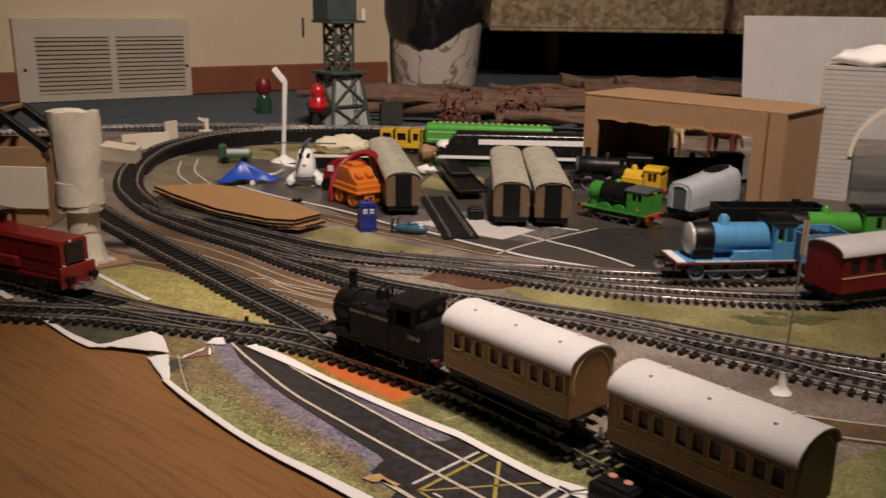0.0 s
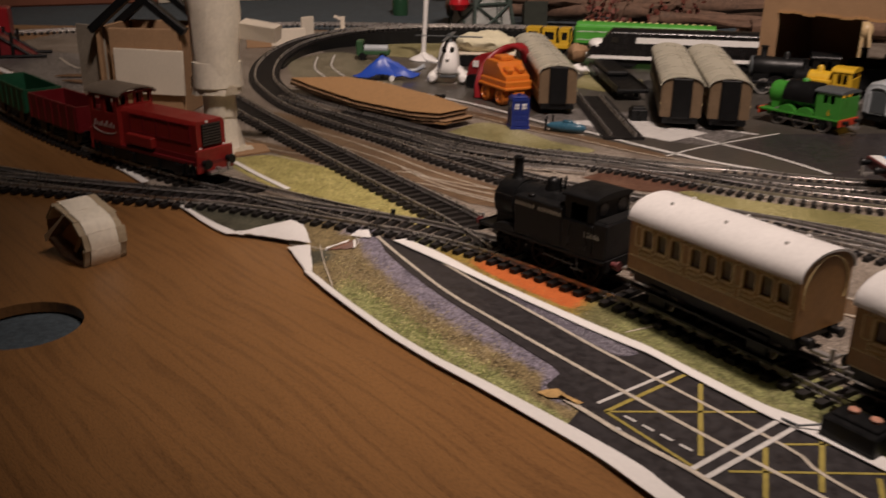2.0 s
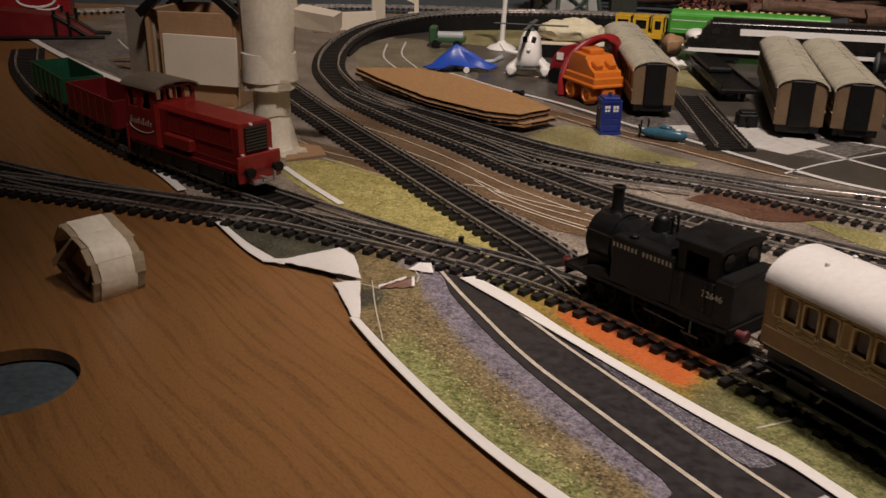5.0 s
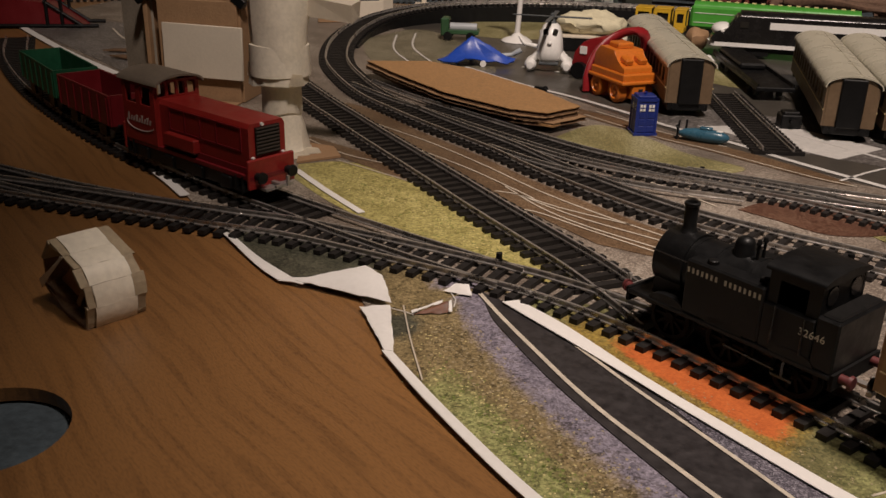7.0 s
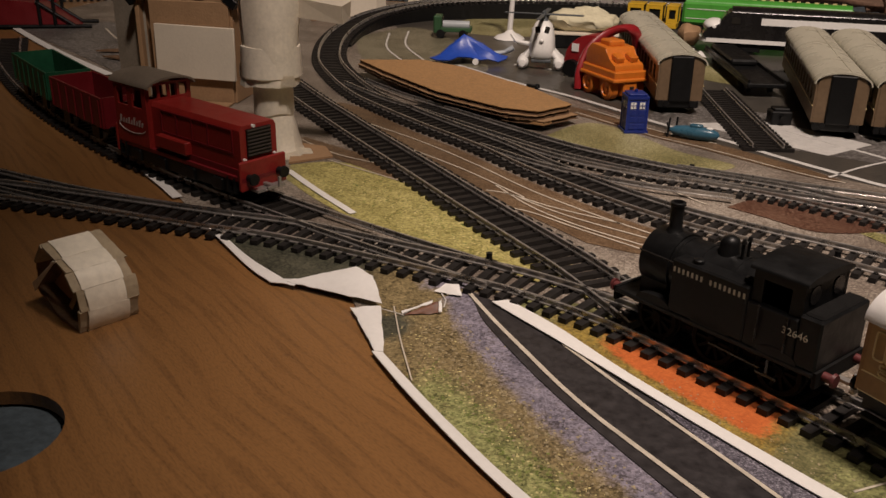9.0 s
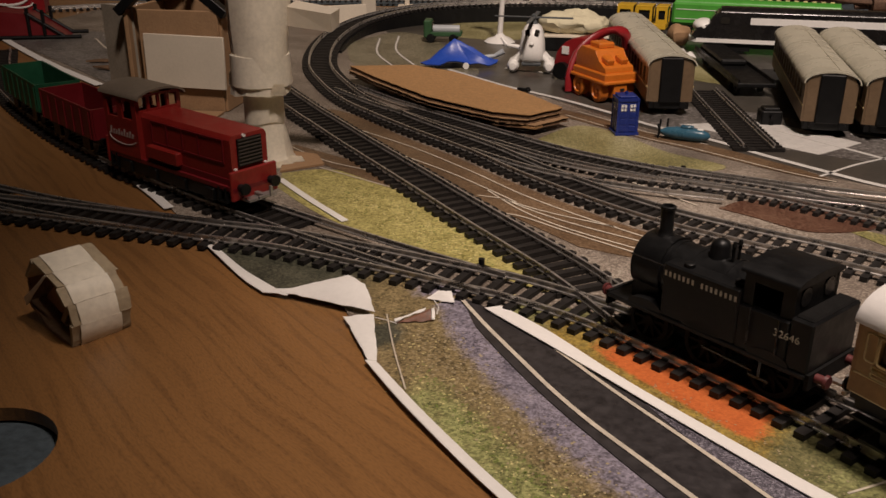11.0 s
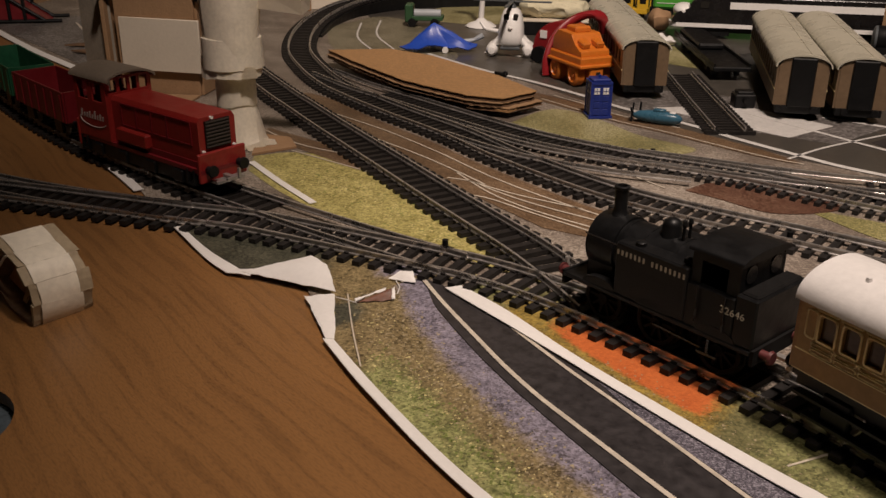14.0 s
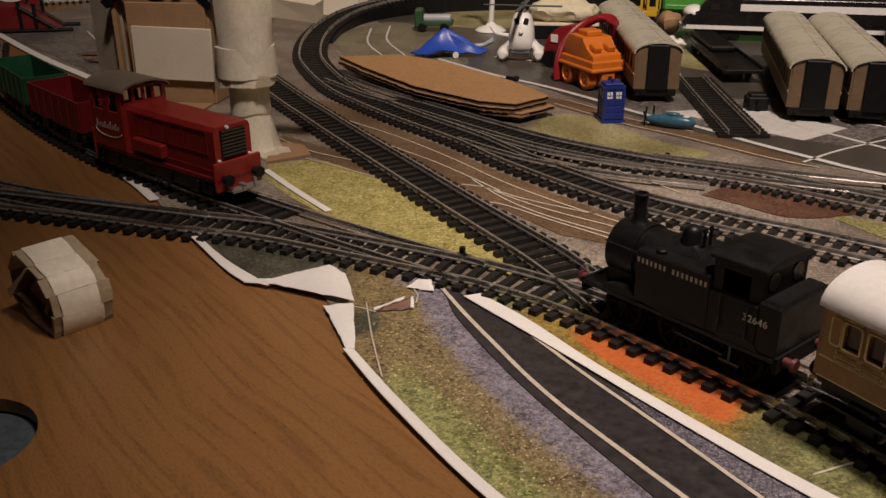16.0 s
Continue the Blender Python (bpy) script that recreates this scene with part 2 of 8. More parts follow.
M_LINEW = mat("printed_white_line", (0.62, 0.60, 0.57), 0.45, var=0.15, scale=200)
M_LINEY = mat("printed_yellow_line", (0.36, 0.29, 0.07), 0.45, var=0.25, scale=300)
M_RAIL = mat("rail_steel", (0.50, 0.475, 0.45), 0.30, metal=0.75, var=0.25, scale=150)
M_SLEEPER = mat("black_sleeper_plastic", (0.016, 0.014, 0.013), 0.55, var=0.4, scale=300, spec=0.3, per_object=0.3)
M_BLACK = mat("black_plastic", (0.0062, 0.0063, 0.0067), 0.42, var=0.3, scale=200, spec=0.28)
M_BLACKG = mat("glossy_black", (0.012, 0.011, 0.011), 0.25, var=0.3, scale=150)
M_TEAK = mat("teak_brown", (0.40, 0.238, 0.080), 0.42, var=0.2, scale=120)
M_TEAKDK = mat("teak_lower", (0.31, 0.170, 0.052), 0.42, var=0.2, scale=120)
M_GOLD = mat("gold_lining", (0.74, 0.59, 0.30), 0.45, var=0.2, scale=300)
M_ROOFW = mat("white_roof", (0.72, 0.70, 0.68), 0.45, var=0.08, scale=40)
M_ROOFG = mat("grey_cream_roof", (0.50, 0.475, 0.38), 0.28, var=0.1, scale=60)
M_GLASS = glass("dark_glazing")
M_RED = mat("red_plastic", (0.25, 0.012, 0.016), 0.35, var=0.15, scale=80)
M_LOCORED = mat("faded_red_plastic", (0.24, 0.017, 0.014), 0.4, var=0.2, scale=80)
M_DKRED = mat("dark_red_plastic", (0.15, 0.009, 0.013), 0.4, var=0.2, scale=80)
M_REDBEAM = mat("buffer_beam_red", (0.115, 0.026, 0.026), 0.5, var=0.3, scale=300)
M_GREYROOF = mat("grey_roof", (0.16, 0.13, 0.10), 0.5, var=0.2, scale=80)
M_GREENW = mat("green_wagon", (0.010, 0.075, 0.035), 0.45, var=0.25, scale=100)
M_SILVER = mat("steel_grey", (0.36, 0.34, 0.32), 0.35, metal=0.5, var=0.2, scale=100)
M_TAPE = mat("masking_tape", (0.80, 0.735, 0.61), 0.5, var=0.14, scale=90, bump=0.12, bscale=500)
M_CARD = mat("brown_cardboard", (0.33, 0.20, 0.105), 0.75, var=0.14, scale=90, bump=0.3, bscale=700)
M_CARDGREY = mat("grey_beige_card", (0.30, 0.26, 0.205), 0.8, var=0.2, scale=80, bump=0.3, bscale=600)
M_CARDDK = mat("cardboard_edge", (0.15, 0.085, 0.045), 0.85, var=0.4, scale=400, bump=0.5)
M_CARDOR = mat("orange_cardboard", (0.40, 0.225, 0.094), 0.8, var=0.3, scale=420, bump=0.3, bscale=700)
M_WHITECARD = mat("white_card", (0.66, 0.59, 0.48), 0.65, var=0.06, scale=50)
M_WALL = mat("cream_wall_paint", (0.56, 0.46, 0.31), 0.75, var=0.05, scale=6, bump=0.15, bscale=150)
M_BASEB = mat("red_brown_skirting", (0.19, 0.062, 0.030), 0.5, var=0.2, scale=20)
M_VENT = mat("vent_paint", (0.47, 0.42, 0.33), 0.5, var=0.06, scale=30)
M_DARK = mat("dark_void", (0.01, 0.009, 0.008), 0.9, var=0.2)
M_CEIL = mat("ceiling_paint", (0.75, 0.72, 0.66), 0.9, var=0.04, scale=5)

# ---- mesh helpers ----


def finish(bm, name, material, smooth=40):
    bmesh.ops.recalc_face_normals(bm, faces=bm.faces)
    me = bpy.data.meshes.new(name)
    bm.to_mesh(me)
    bm.free()
    if material:
        me.materials.append(material)
    if smooth:
        me.shade_smooth()
        me.set_sharp_from_angle(angle=radians(smooth))
    return me


def thing(name, place, label, category, group="", kind=""):
    """An Empty at a thing's base, which its parts hang under."""
    ob = new(name)
    ob.empty_display_size = 0.01
    ob.matrix_world = place
    return tagged(ob, label, category, group, kind)


def part(name, bm, material, parent, label="", smooth=40):
    ob = new(name, finish(bm, name, material, smooth))
    ob.parent = parent
    return tagged(ob, label)


def solo(name, bm, material, label, category, group="", kind="", place=None, smooth=40):
    ob = new(name, finish(bm, name, material, smooth))
    if place is not None:
        ob.matrix_world = place
    return tagged(ob, label, category, group, kind)


def box(bm, c, s, rot=None, bevel=0.0):
    """A box of size s round c, turned by the Euler degrees rot, its edges broken by bevel."""
    m = Matrix.Translation(c) @ (pose(0, 0, 0, *rot) if rot else Matrix.Identity(4)) @ Matrix.Diagonal((*s, 1))
    vs = bmesh.ops.create_cube(bm, size=1, matrix=m)["verts"]
    if bevel:
        es = list({e for v in vs for e in v.link_edges})
        bmesh.ops.bevel(bm, geom=es, offset=bevel, segments=1, affect="EDGES", profile=0.7)
    return bm


def rod(bm, a, b, r, r2=None, seg=12, caps=True):
    a, b = Vector(a), Vector(b)
    d = b - a
    m = Matrix.Translation((a + b) / 2) @ d.to_track_quat("Z", "Y").to_matrix().to_4x4()
    bmesh.ops.create_cone(bm, cap_ends=caps, segments=seg, radius1=r, radius2=r if r2 is None else r2, depth=d.length, matrix=m)
    return bm


def ball(bm, c, s, seg=12):
    bmesh.ops.create_uvsphere(bm, u_segments=seg, v_segments=max(6, seg * 2 // 3), radius=1, matrix=Matrix.Translation(c) @ Matrix.Diagonal((*s, 1)))
    return bm


def prism(bm, pts, lo, hi, axis="x"):
    """A closed outline (two coordinates each) pushed from lo to hi along an axis."""
    def at(p, h):
        return (h, p[0], p[1]) if axis == "x" else (p[0], h, p[1]) if axis == "y" else (p[0], p[1], h)
    a, b = [bm.verts.new(at(p, lo)) for p in pts], [bm.verts.new(at(p, hi)) for p in pts]
    n = len(pts)
    bm.faces.new(a[::-1])
    bm.faces.new(b)
    for i in range(n):
        bm.faces.new((a[i], a[(i + 1) % n], b[(i + 1) % n], b[i]))
    return bm


def arc(cx, cz, rx, rz, a0, a1, n):
    return [(cx + rx * math.cos(radians(a0 + (a1 - a0) * i / n)), cz + rz * math.sin(radians(a0 + (a1 - a0) * i / n))) for i in range(n + 1)]


def pierced(bm, x0, x1, z0, z1, y, thick, holes):
    """An upright sheet in the xz plane at y with rectangular holes through it."""
    xs = sorted({x0, x1, *[h[0] for h in holes], *[h[1] for h in holes]})
    zs = sorted({z0, z1, *[h[2] for h in holes], *[h[3] for h in holes]})
    full = {}
    for i in range(len(xs) - 1):
        for k in range(len(zs) - 1):
            mx, mz = (xs[i] + xs[i + 1]) / 2, (zs[k] + zs[k + 1]) / 2
            full[i, k] = not any(h[0] < mx < h[1] and h[2] < mz < h[3] for h in holes)
    seen = {}

    def v(i, k, s):
        if (i, k, s) not in seen:
            seen[i, k, s] = bm.verts.new((xs[i], y + s * thick / 2, zs[k]))
        return seen[i, k, s]
    for (i, k), ok in full.items():
        if not ok:
            continue
        bm.faces.new((v(i, k, -1), v(i + 1, k, -1), v(i + 1, k + 1, -1), v(i, k + 1, -1)))
        bm.faces.new((v(i, k, 1), v(i, k + 1, 1), v(i + 1, k + 1, 1), v(i + 1, k, 1)))
        for di, dk, p, q in ((-1, 0, (i, k), (i, k + 1)), (1, 0, (i + 1, k), (i + 1, k + 1)), (0, -1, (i, k), (i + 1, k)), (0, 1, (i, k + 1), (i + 1, k + 1))):
            if not full.get((i + di, k + dk), False):
                bm.faces.new((v(*p, -1), v(*q, -1), v(*q, 1), v(*p, 1)))
    return bm


def spline(pts, step):
    """A smooth line through a few points, sampled every step metres."""
    pts = [Vector((*p, 0) if len(p) == 2 else p) for p in pts]
    ext = [2 * pts[0] - pts[1], *pts, 2 * pts[-1] - pts[-2]]
    fine = []
    for i in range(1, len(ext) - 2):
        p0, p1, p2, p3 = ext[i - 1:i + 3]
        for k in range(40):
            t = k / 40
            fine.append(0.5 * (2 * p1 + (p2 - p0) * t + (2 * p0 - 5 * p1 + 4 * p2 - p3) * t * t + (3 * p1 - p0 - 3 * p2 + p3) * t ** 3))
    fine.append(pts[-1])
    out, rest = [fine[0]], step
    for a, b in zip(fine, fine[1:]):
        d = (b - a).length
        while d >= rest > 0:
            a = a + (b - a) * (rest / d)
            d -= rest
            out.append(a)
            rest = step
        rest -= d
    if (out[-1] - pts[-1]).length > step * 0.3 or len(out) < 2:
        out.append(pts[-1].copy())
    return out


def headings(line):
    n = len(line)
    return [(line[min(i + 1, n - 1)] - line[max(i - 1, 0)]).normalized() for i in range(n)]


def ribbon(bm, line, w0, w1, z, thick):
    """A flat band along a line, from w0 to w1 to its left, from z up by thick."""
    rows = []
    for p, d in zip(line, headings(line)):
        n = Vector((-d.y, d.x, 0))
        rows.append([bm.verts.new((*(p + n * w).xy, p.z + h)) for w, h in ((w0, z), (w1, z), (w1, z + thick), (w0, z + thick))])
    for a, b in zip(rows, rows[1:]):
        for i in range(4):
            bm.faces.new((a[i], a[(i + 1) % 4], b[(i + 1) % 4], b[i]))
    bm.faces.new(rows[0][::-1])
    bm.faces.new(rows[-1])
    return bm


def flat(bm, pts, z, thick=0.0003):
    return prism(bm, pts, z, z + thick, "z")


# ---- the room ----
FLOOR_Z = -0.0055
bm = bmesh.new()
box(bm, (0, 1.0, FLOOR_Z - 0.01), (7, 7, 0.02))
solo("floor", bm, M_CARPET, "blue carpeted floor under the wooden board", "floor", kind="structure", smooth=0)
bm = bmesh.new()
box(bm, (0, 1.0, 2.45), (7, 7, 0.02))
solo("ceiling", bm, M_CEIL, "plain white painted ceiling", "ceiling", kind="structure", smooth=0)
WDIR = Vector((0.823, 0.568, 0))
W0 = Vector((-0.8005, 1.703, 0))
WANG = math.degrees(math.atan2(WDIR.y, WDIR.x))


def wall_box(name, a, b, z0, z1, thick, material, label, category):
    """A wall from a to b, its face on that line and its body behind it."""
    a, b = Vector((*a, 0)), Vector((*b, 0))
    d = (b - a)
    bm = bmesh.new()
    box(bm, (d.length / 2, thick / 2, (z0 + z1) / 2), (d.length, thick, z1 - z0))
    return solo(name, bm, material, label, category, kind="structure", place=Matrix.Translation((a.x, a.y, 0)) @ pose(0, 0, 0, 0, 0, math.degrees(math.atan2(d.y, d.x))), smooth=0)


wall_a, wall_b = W0 - WDIR * 1.9, W0 + WDIR * 0.80
wall_box("wall_west", wall_a.xy, wall_b.xy, FLOOR_Z, 2.44, 0.1, M_WALL, "cream painted wall above a red-brown skirting", "wall")
wall_box("wall_north", (wall_b.x, 2.85), (3.4, 2.85), FLOOR_Z, 2.44, 0.1, M_WALL, "cream painted wall behind the sofa", "wall")
wall_box("wall_recess", (wall_b.x, wall_b.y + 0.06), (wall_b.x, 2.85), FLOOR_Z, 2.44, 0.1, M_WALL, "cream painted wall return", "wall")
wall_box("wall_east", (3.4, 4.4), (3.4, -2.4), FLOOR_Z, 2.44, 0.1, M_WALL, "cream painted wall", "wall")
wall_box("wall_south", (3.4, -2.4), (-3.4, -2.4), FLOOR_Z, 2.44, 0.1, M_WALL, "cream painted wall", "wall")
wall_box("wall_far_west", (-2.4, -2.4), (-2.4, 1.2), FLOOR_Z, 2.44, 0.1, M_WALL, "cream painted wall", "wall")
n = Vector((WDIR.y, -WDIR.x, 0))
bm = bmesh.new()
box(bm, (1.35, -0.006, 0.0225), (2.68, 0.012, 0.056), bevel=0.003)
solo("baseboard", bm, M_BASEB, "red-brown painted wooden skirting board along the wall", "baseboard", kind="structure", place=Matrix.Translation(wall_a) @ pose(0, 0, 0, 0, 0, WANG), smooth=0)


def wall_vent():
    v = thing("wall_vent", Matrix.Translation(W0) @ pose(0, 0, 0, 0, 0, WANG), "cream metal wall vent with rows of louvred slots", "vent")
    w, z0, z1 = 0.322, -0.004, 0.146
    b = bmesh.new()
    x0, x1, a0, a1 = 0.035, w - 0.012, z0 + 0.012, z1 - 0.033
    mid = (x0 + x1) / 2
    pierced(b, 0, w, z0, z1, -0.024, 0.006, [(x0, mid - 0.006, a0, a1), (mid + 0.006, x1, a0, a1)])
    part("frame", b, M_VENT, v, smooth=0)
    b = bmesh.new()
    for x in (0.003, w - 0.003):
        box(b, (x, -0.012, (z0 + z1) / 2), (0.006, 0.024, z1 - z0))
    for z in (z0 + 0.003, z1 - 0.003):
        box(b, (w / 2, -0.012, z), (w - 0.012, 0.024, 0.006))
    part("surround", b, M_VENT, v, smooth=0)
    # near-black panel, puts the shade behind the slats into its colour
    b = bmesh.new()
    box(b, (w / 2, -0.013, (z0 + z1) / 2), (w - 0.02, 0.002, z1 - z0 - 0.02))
    part("shade_backing", b, M_DARK, v, smooth=0)
    rows = 13
    for xa, xb in ((x0, mid - 0.006), (mid + 0.006, x1)):
        for i in range(rows):
            b = bmesh.new()
            z = a0 + (a1 - a0) * (i + 0.5) / rows
            box(b, ((xa + xb) / 2, -0.022, z), (xb - xa, 0.006, 0.0048), rot=(12, 0, 0))
            part("slat", b, M_VENT, v, smooth=0)
    for x in (0.014, w - 0.008):
        b = bmesh.new()
        rod(b, (x, -0.026, 0.055), (x, -0.0285, 0.055), 0.003)
        part("screw", b, M_BLACK, v)


wall_vent()

# ---- the board and the printed sheets ----
HOLE = (-0.2190, 0.3790)
bm = bmesh.new()
outer = [(-1.5, -0.35), (1.3, -0.35), (1.3, 1.48), (-1.5, 1.22)]
ring = [(HOLE[0] + 0.0222 * math.cos(2 * math.pi * i / 40), HOLE[1] + 0.0222 * math.sin(2 * math.pi * i / 40)) for i in range(40)]
for z in (0.0, FLOOR_Z + 0.001):
    vo = [bm.verts.new((*p, z)) for p in outer]
    vi = [bm.verts.new((*p, z)) for p in ring]
    es = [bm.edges.new((vo[i], vo[(i + 1) % 4])) for i in range(4)] + [bm.edges.new((vi[i], vi[(i + 1) % 40])) for i in range(40)]
    bmesh.ops.triangle_fill(bm, use_beauty=True, edges=es)
    if z == 0.0:
        top_o, top_i = vo, vi
for t_, b_ in ((top_o, vo), (top_i, vi)):
    for i in range(len(t_)):
        bm.faces.new((t_[i], t_[(i + 1) % len(t_)], b_[(i + 1) % len(t_)], b_[i]))
solo("board", bm, M_WOOD, "brown wood-grain laminate board with a round hole", "board", kind="structure", smooth=0)

sheet_edge = [(-0.70, 1.02), (-0.638, 0.964), (-0.54, 0.882), (-0.452, 0.816), (-0.37, 0.705), (-0.291, 0.597), (-0.262, 0.572), (-0.230, 0.538), (-0.184, 0.497)]
road_edge = [(-0.144, 0.484), (-0.124, 0.450), (-0.106, 0.427), (-0.088, 0.408), (-0.056, 0.379), (-0.016, 0.342), (0.013, 0.314), (0.06, 0.268), (0.14, 0.19)]
far_side = [(0.30, 0.10), (0.95, 0.10), (0.95, 1.44), (-0.70, 1.28)]
sheet = thing("printed_sheet", Matrix.Identity(4), "large printed paper sheet of model scenery, torn and creased", "paper sheet", kind="structure")
bm = bmesh.new()
flat(bm, sheet_edge + [(-0.150, 0.494)] + road_edge + far_side, 0.0003, 0.0004)
part("ground_print", bm, M_BALLAST, sheet, smooth=0)


def printed(name, pts, material, level, label="", smooth_line=True):
    """A printed patch: a thin layer on the sheet, its outline rounded a little."""
    if smooth_line:
        pts = [tuple(p.xy) for p in spline([*pts, pts[0]], 0.004)][:-1]
    b = bmesh.new()
    flat(b, pts, 0.0007 + 0.00016 * level, 0.00012)
    return part(name, b, material, sheet, label, smooth=0)


def stroke(name, pts, width, material, level=3, label=""):
    b = bmesh.new()
    ribbon(b, spline(pts, 0.006), -width / 2, width / 2, 0.0007 + 0.00016 * level, 0.00012)
    return part(name, b, material, sheet, label, smooth=0)



def print_between(name, line_a, line_b, ink, material, level, label="", n=110, m=26):
    """A printed strip between two lines, each vertex carrying its mix of inks."""
    def even(line):
        pts = spline(line, 0.002)
        return [pts[round(i * (len(pts) - 1) / n)] for i in range(n + 1)]
    a, c = even(line_a), even(line_b)
    z = 0.0007 + 0.00016 * level
    verts, faces, inks_ = [], [], []
    for i in range(n + 1):
        for k in range(m + 1):
            q = a[i].lerp(c[i], k / m)
            verts.append((q.x, q.y, z))
            inks_.append(ink(q.x, q.y, i / n, k / m))
    for i in range(n):
        for k in range(m):
            u = i * (m + 1) + k
            faces.append((u, u + m + 1, u + m + 2, u + 1))
    me = bpy.data.meshes.new(name)
    me.from_pydata(verts, [], faces)
    layer = me.color_attributes.new("ink", "FLOAT_COLOR", "POINT")
    for d_, q in zip(layer.data, inks_):
        d_.color = q
    me.materials.append(material)
    if me.polygons[0].normal.z < 0:
        me.flip_normals()
    ob = new(name, me)
    ob.parent = sheet
    return tagged(ob, label)


def ramp01(x, lo, hi):
    t_ = min(1.0, max(0.0, (x - lo) / (hi - lo)))
    return t_ * t_ * (3 - 2 * t_)


HEATHER = ((0.066, 0.058, 0.078), (0.37, 0.335, 0.405))
TAN = ((0.066, 0.047, 0.019), (0.37, 0.285, 0.140))
GREEN = ((0.084, 0.092, 0.028), (0.46, 0.47, 0.19))
SHADY = ((0.018, 0.020, 0.013), (0.13, 0.125, 0.085))
YELLOW = ((0.165, 0.142, 0.032), (0.62, 0.545, 0.21))
OCHRE = ((0.150, 0.090, 0.016), (0.46, 0.33, 0.075))
FLAME = ((0.44, 0.100, 0.024), (0.62, 0.165, 0.040))
M_STRIP = inked("printed_roadside", TAN, (GREEN, SHADY, HEATHER, TAN))
M_VERGE = inked("printed_trackside", ((0.062, 0.060, 0.020), (0.235, 0.215, 0.095)), (GREEN, OCHRE, FLAME, TAN), patch=45.0)
M_FIELD = inked("printed_field", YELLOW, (GREEN, OCHRE, SHADY, TAN), patch=25.0, scale=1300.0)
edge_in = [(-0.1360, 0.4855), (-0.1300, 0.4700), (-0.1235, 0.4510), (-0.1035, 0.4278), (-0.0885, 0.4115), (-0.0730, 0.3955), (-0.0543, 0.3785), (-0.0340, 0.3630), (-0.0105, 0.3440), (0.0046, 0.3315), (0.0187, 0.3185), (0.0290, 0.3055), (0.066, 0.266), (0.146, 0.186)]
edge_out = [(-0.1475, 0.4845), (-0.1438, 0.4795), (-0.1265, 0.4495), (-0.1115, 0.4310), (-0.0992, 0.4172), (-0.0772, 0.3942), (-0.0550, 0.3735), (-0.0335, 0.3557), (-0.0105, 0.3360), (0.0046, 0.3220), (0.0180, 0.3065), (0.030, 0.293), (0.060, 0.261), (0.140, 0.181)]
tar_edge = [(-0.1075, 0.5060), (-0.1035, 0.5010), (-0.0960, 0.4835), (-0.0858, 0.4680), (-0.0730, 0.4500), (-0.0595, 0.4330), (-0.0420, 0.4130), (-0.0240, 0.3930), (-0.0110, 0.3790), (-0.0080, 0.3735), (-0.0125, 0.3640), (-0.0080, 0.3570), (0.0000, 0.3475)]


def roadside_ink(x, y, u, v):
    heather = ramp01(v, 0.52 + 0.06 * math.sin(9 * u), 0.86) * (1 - 0.9 * ramp01(u, 0.93, 1.0))
    green = ramp01(u, 0.18, 0.36) * (1 - ramp01(v, 0.16, 0.62))
    shady = 1.0 - ramp01(math.hypot(x + 0.1265, (y - 0.4700) * 0.75), 0.002, 0.013)
    return (0.75 * green, shady, 0.84 * heather, 0.0)


print_between("roadside_print", edge_in[:9] + [(-0.0035, 0.3385)], tar_edge, roadside_ink, M_STRIP, 0.4, "printed roadside of grass, earth and heather")
printed("road_print", tar_edge + [(0.004, 0.346), (0.022, 0.328), (0.08, 0.27), (0.20, 0.225), (0.10, 0.322), (0.073, 0.347), (0.05, 0.367), (0.014, 0.404), (-0.0282, 0.439), (-0.0464, 0.4555), (-0.069, 0.4755), (-0.0843, 0.489), (-0.0975, 0.501)], M_TARMAC, 2, smooth_line=False)
printed("tarmac_print", [(-0.0045, 0.3395), (0.0046, 0.3315), (0.0187, 0.3185), (0.0290, 0.3055), (0.066, 0.266), (0.146, 0.186), (0.20, 0.225), (0.05, 0.305), (0.0, 0.352)], M_TARMAC, 1, smooth_line=False)
printed("heather_print", [(-0.0360, 0.4440), (-0.0218, 0.4325), (-0.0040, 0.4165), (0.0120, 0.4020), (0.0203, 0.3945), (0.0130, 0.3905), (0.0033, 0.3990), (-0.0095, 0.4125), (-0.0235, 0.4275)], M_HEATHER, 3)
# kerb lines, box junction and stop lines
stroke("kerb_line", [(-0.1065, 0.5058), (-0.0925, 0.4845), (-0.0776, 0.4637), (-0.0647, 0.4460), (-0.0530, 0.4318), (-0.0418, 0.4200), (-0.0067, 0.3842), (0.0205, 0.3572), (0.0463, 0.3322), (0.0642, 0.3158), (0.15, 0.235)], 0.0016, M_LINE, 4)
stroke("kerb_line", [(-0.066, 0.4720), (-0.0456, 0.4492), (-0.0295, 0.4324), (-0.0131, 0.4150), (0.0049, 0.3955), (0.0234, 0.3768), (0.0635, 0.3362), (0.0779, 0.3155), (0.17, 0.225)], 0.0014, M_LINE, 4)
stroke("stop_line", [(0.0051, 0.3545), (0.0322, 0.3822)], 0.0014, M_LINEW, 3)
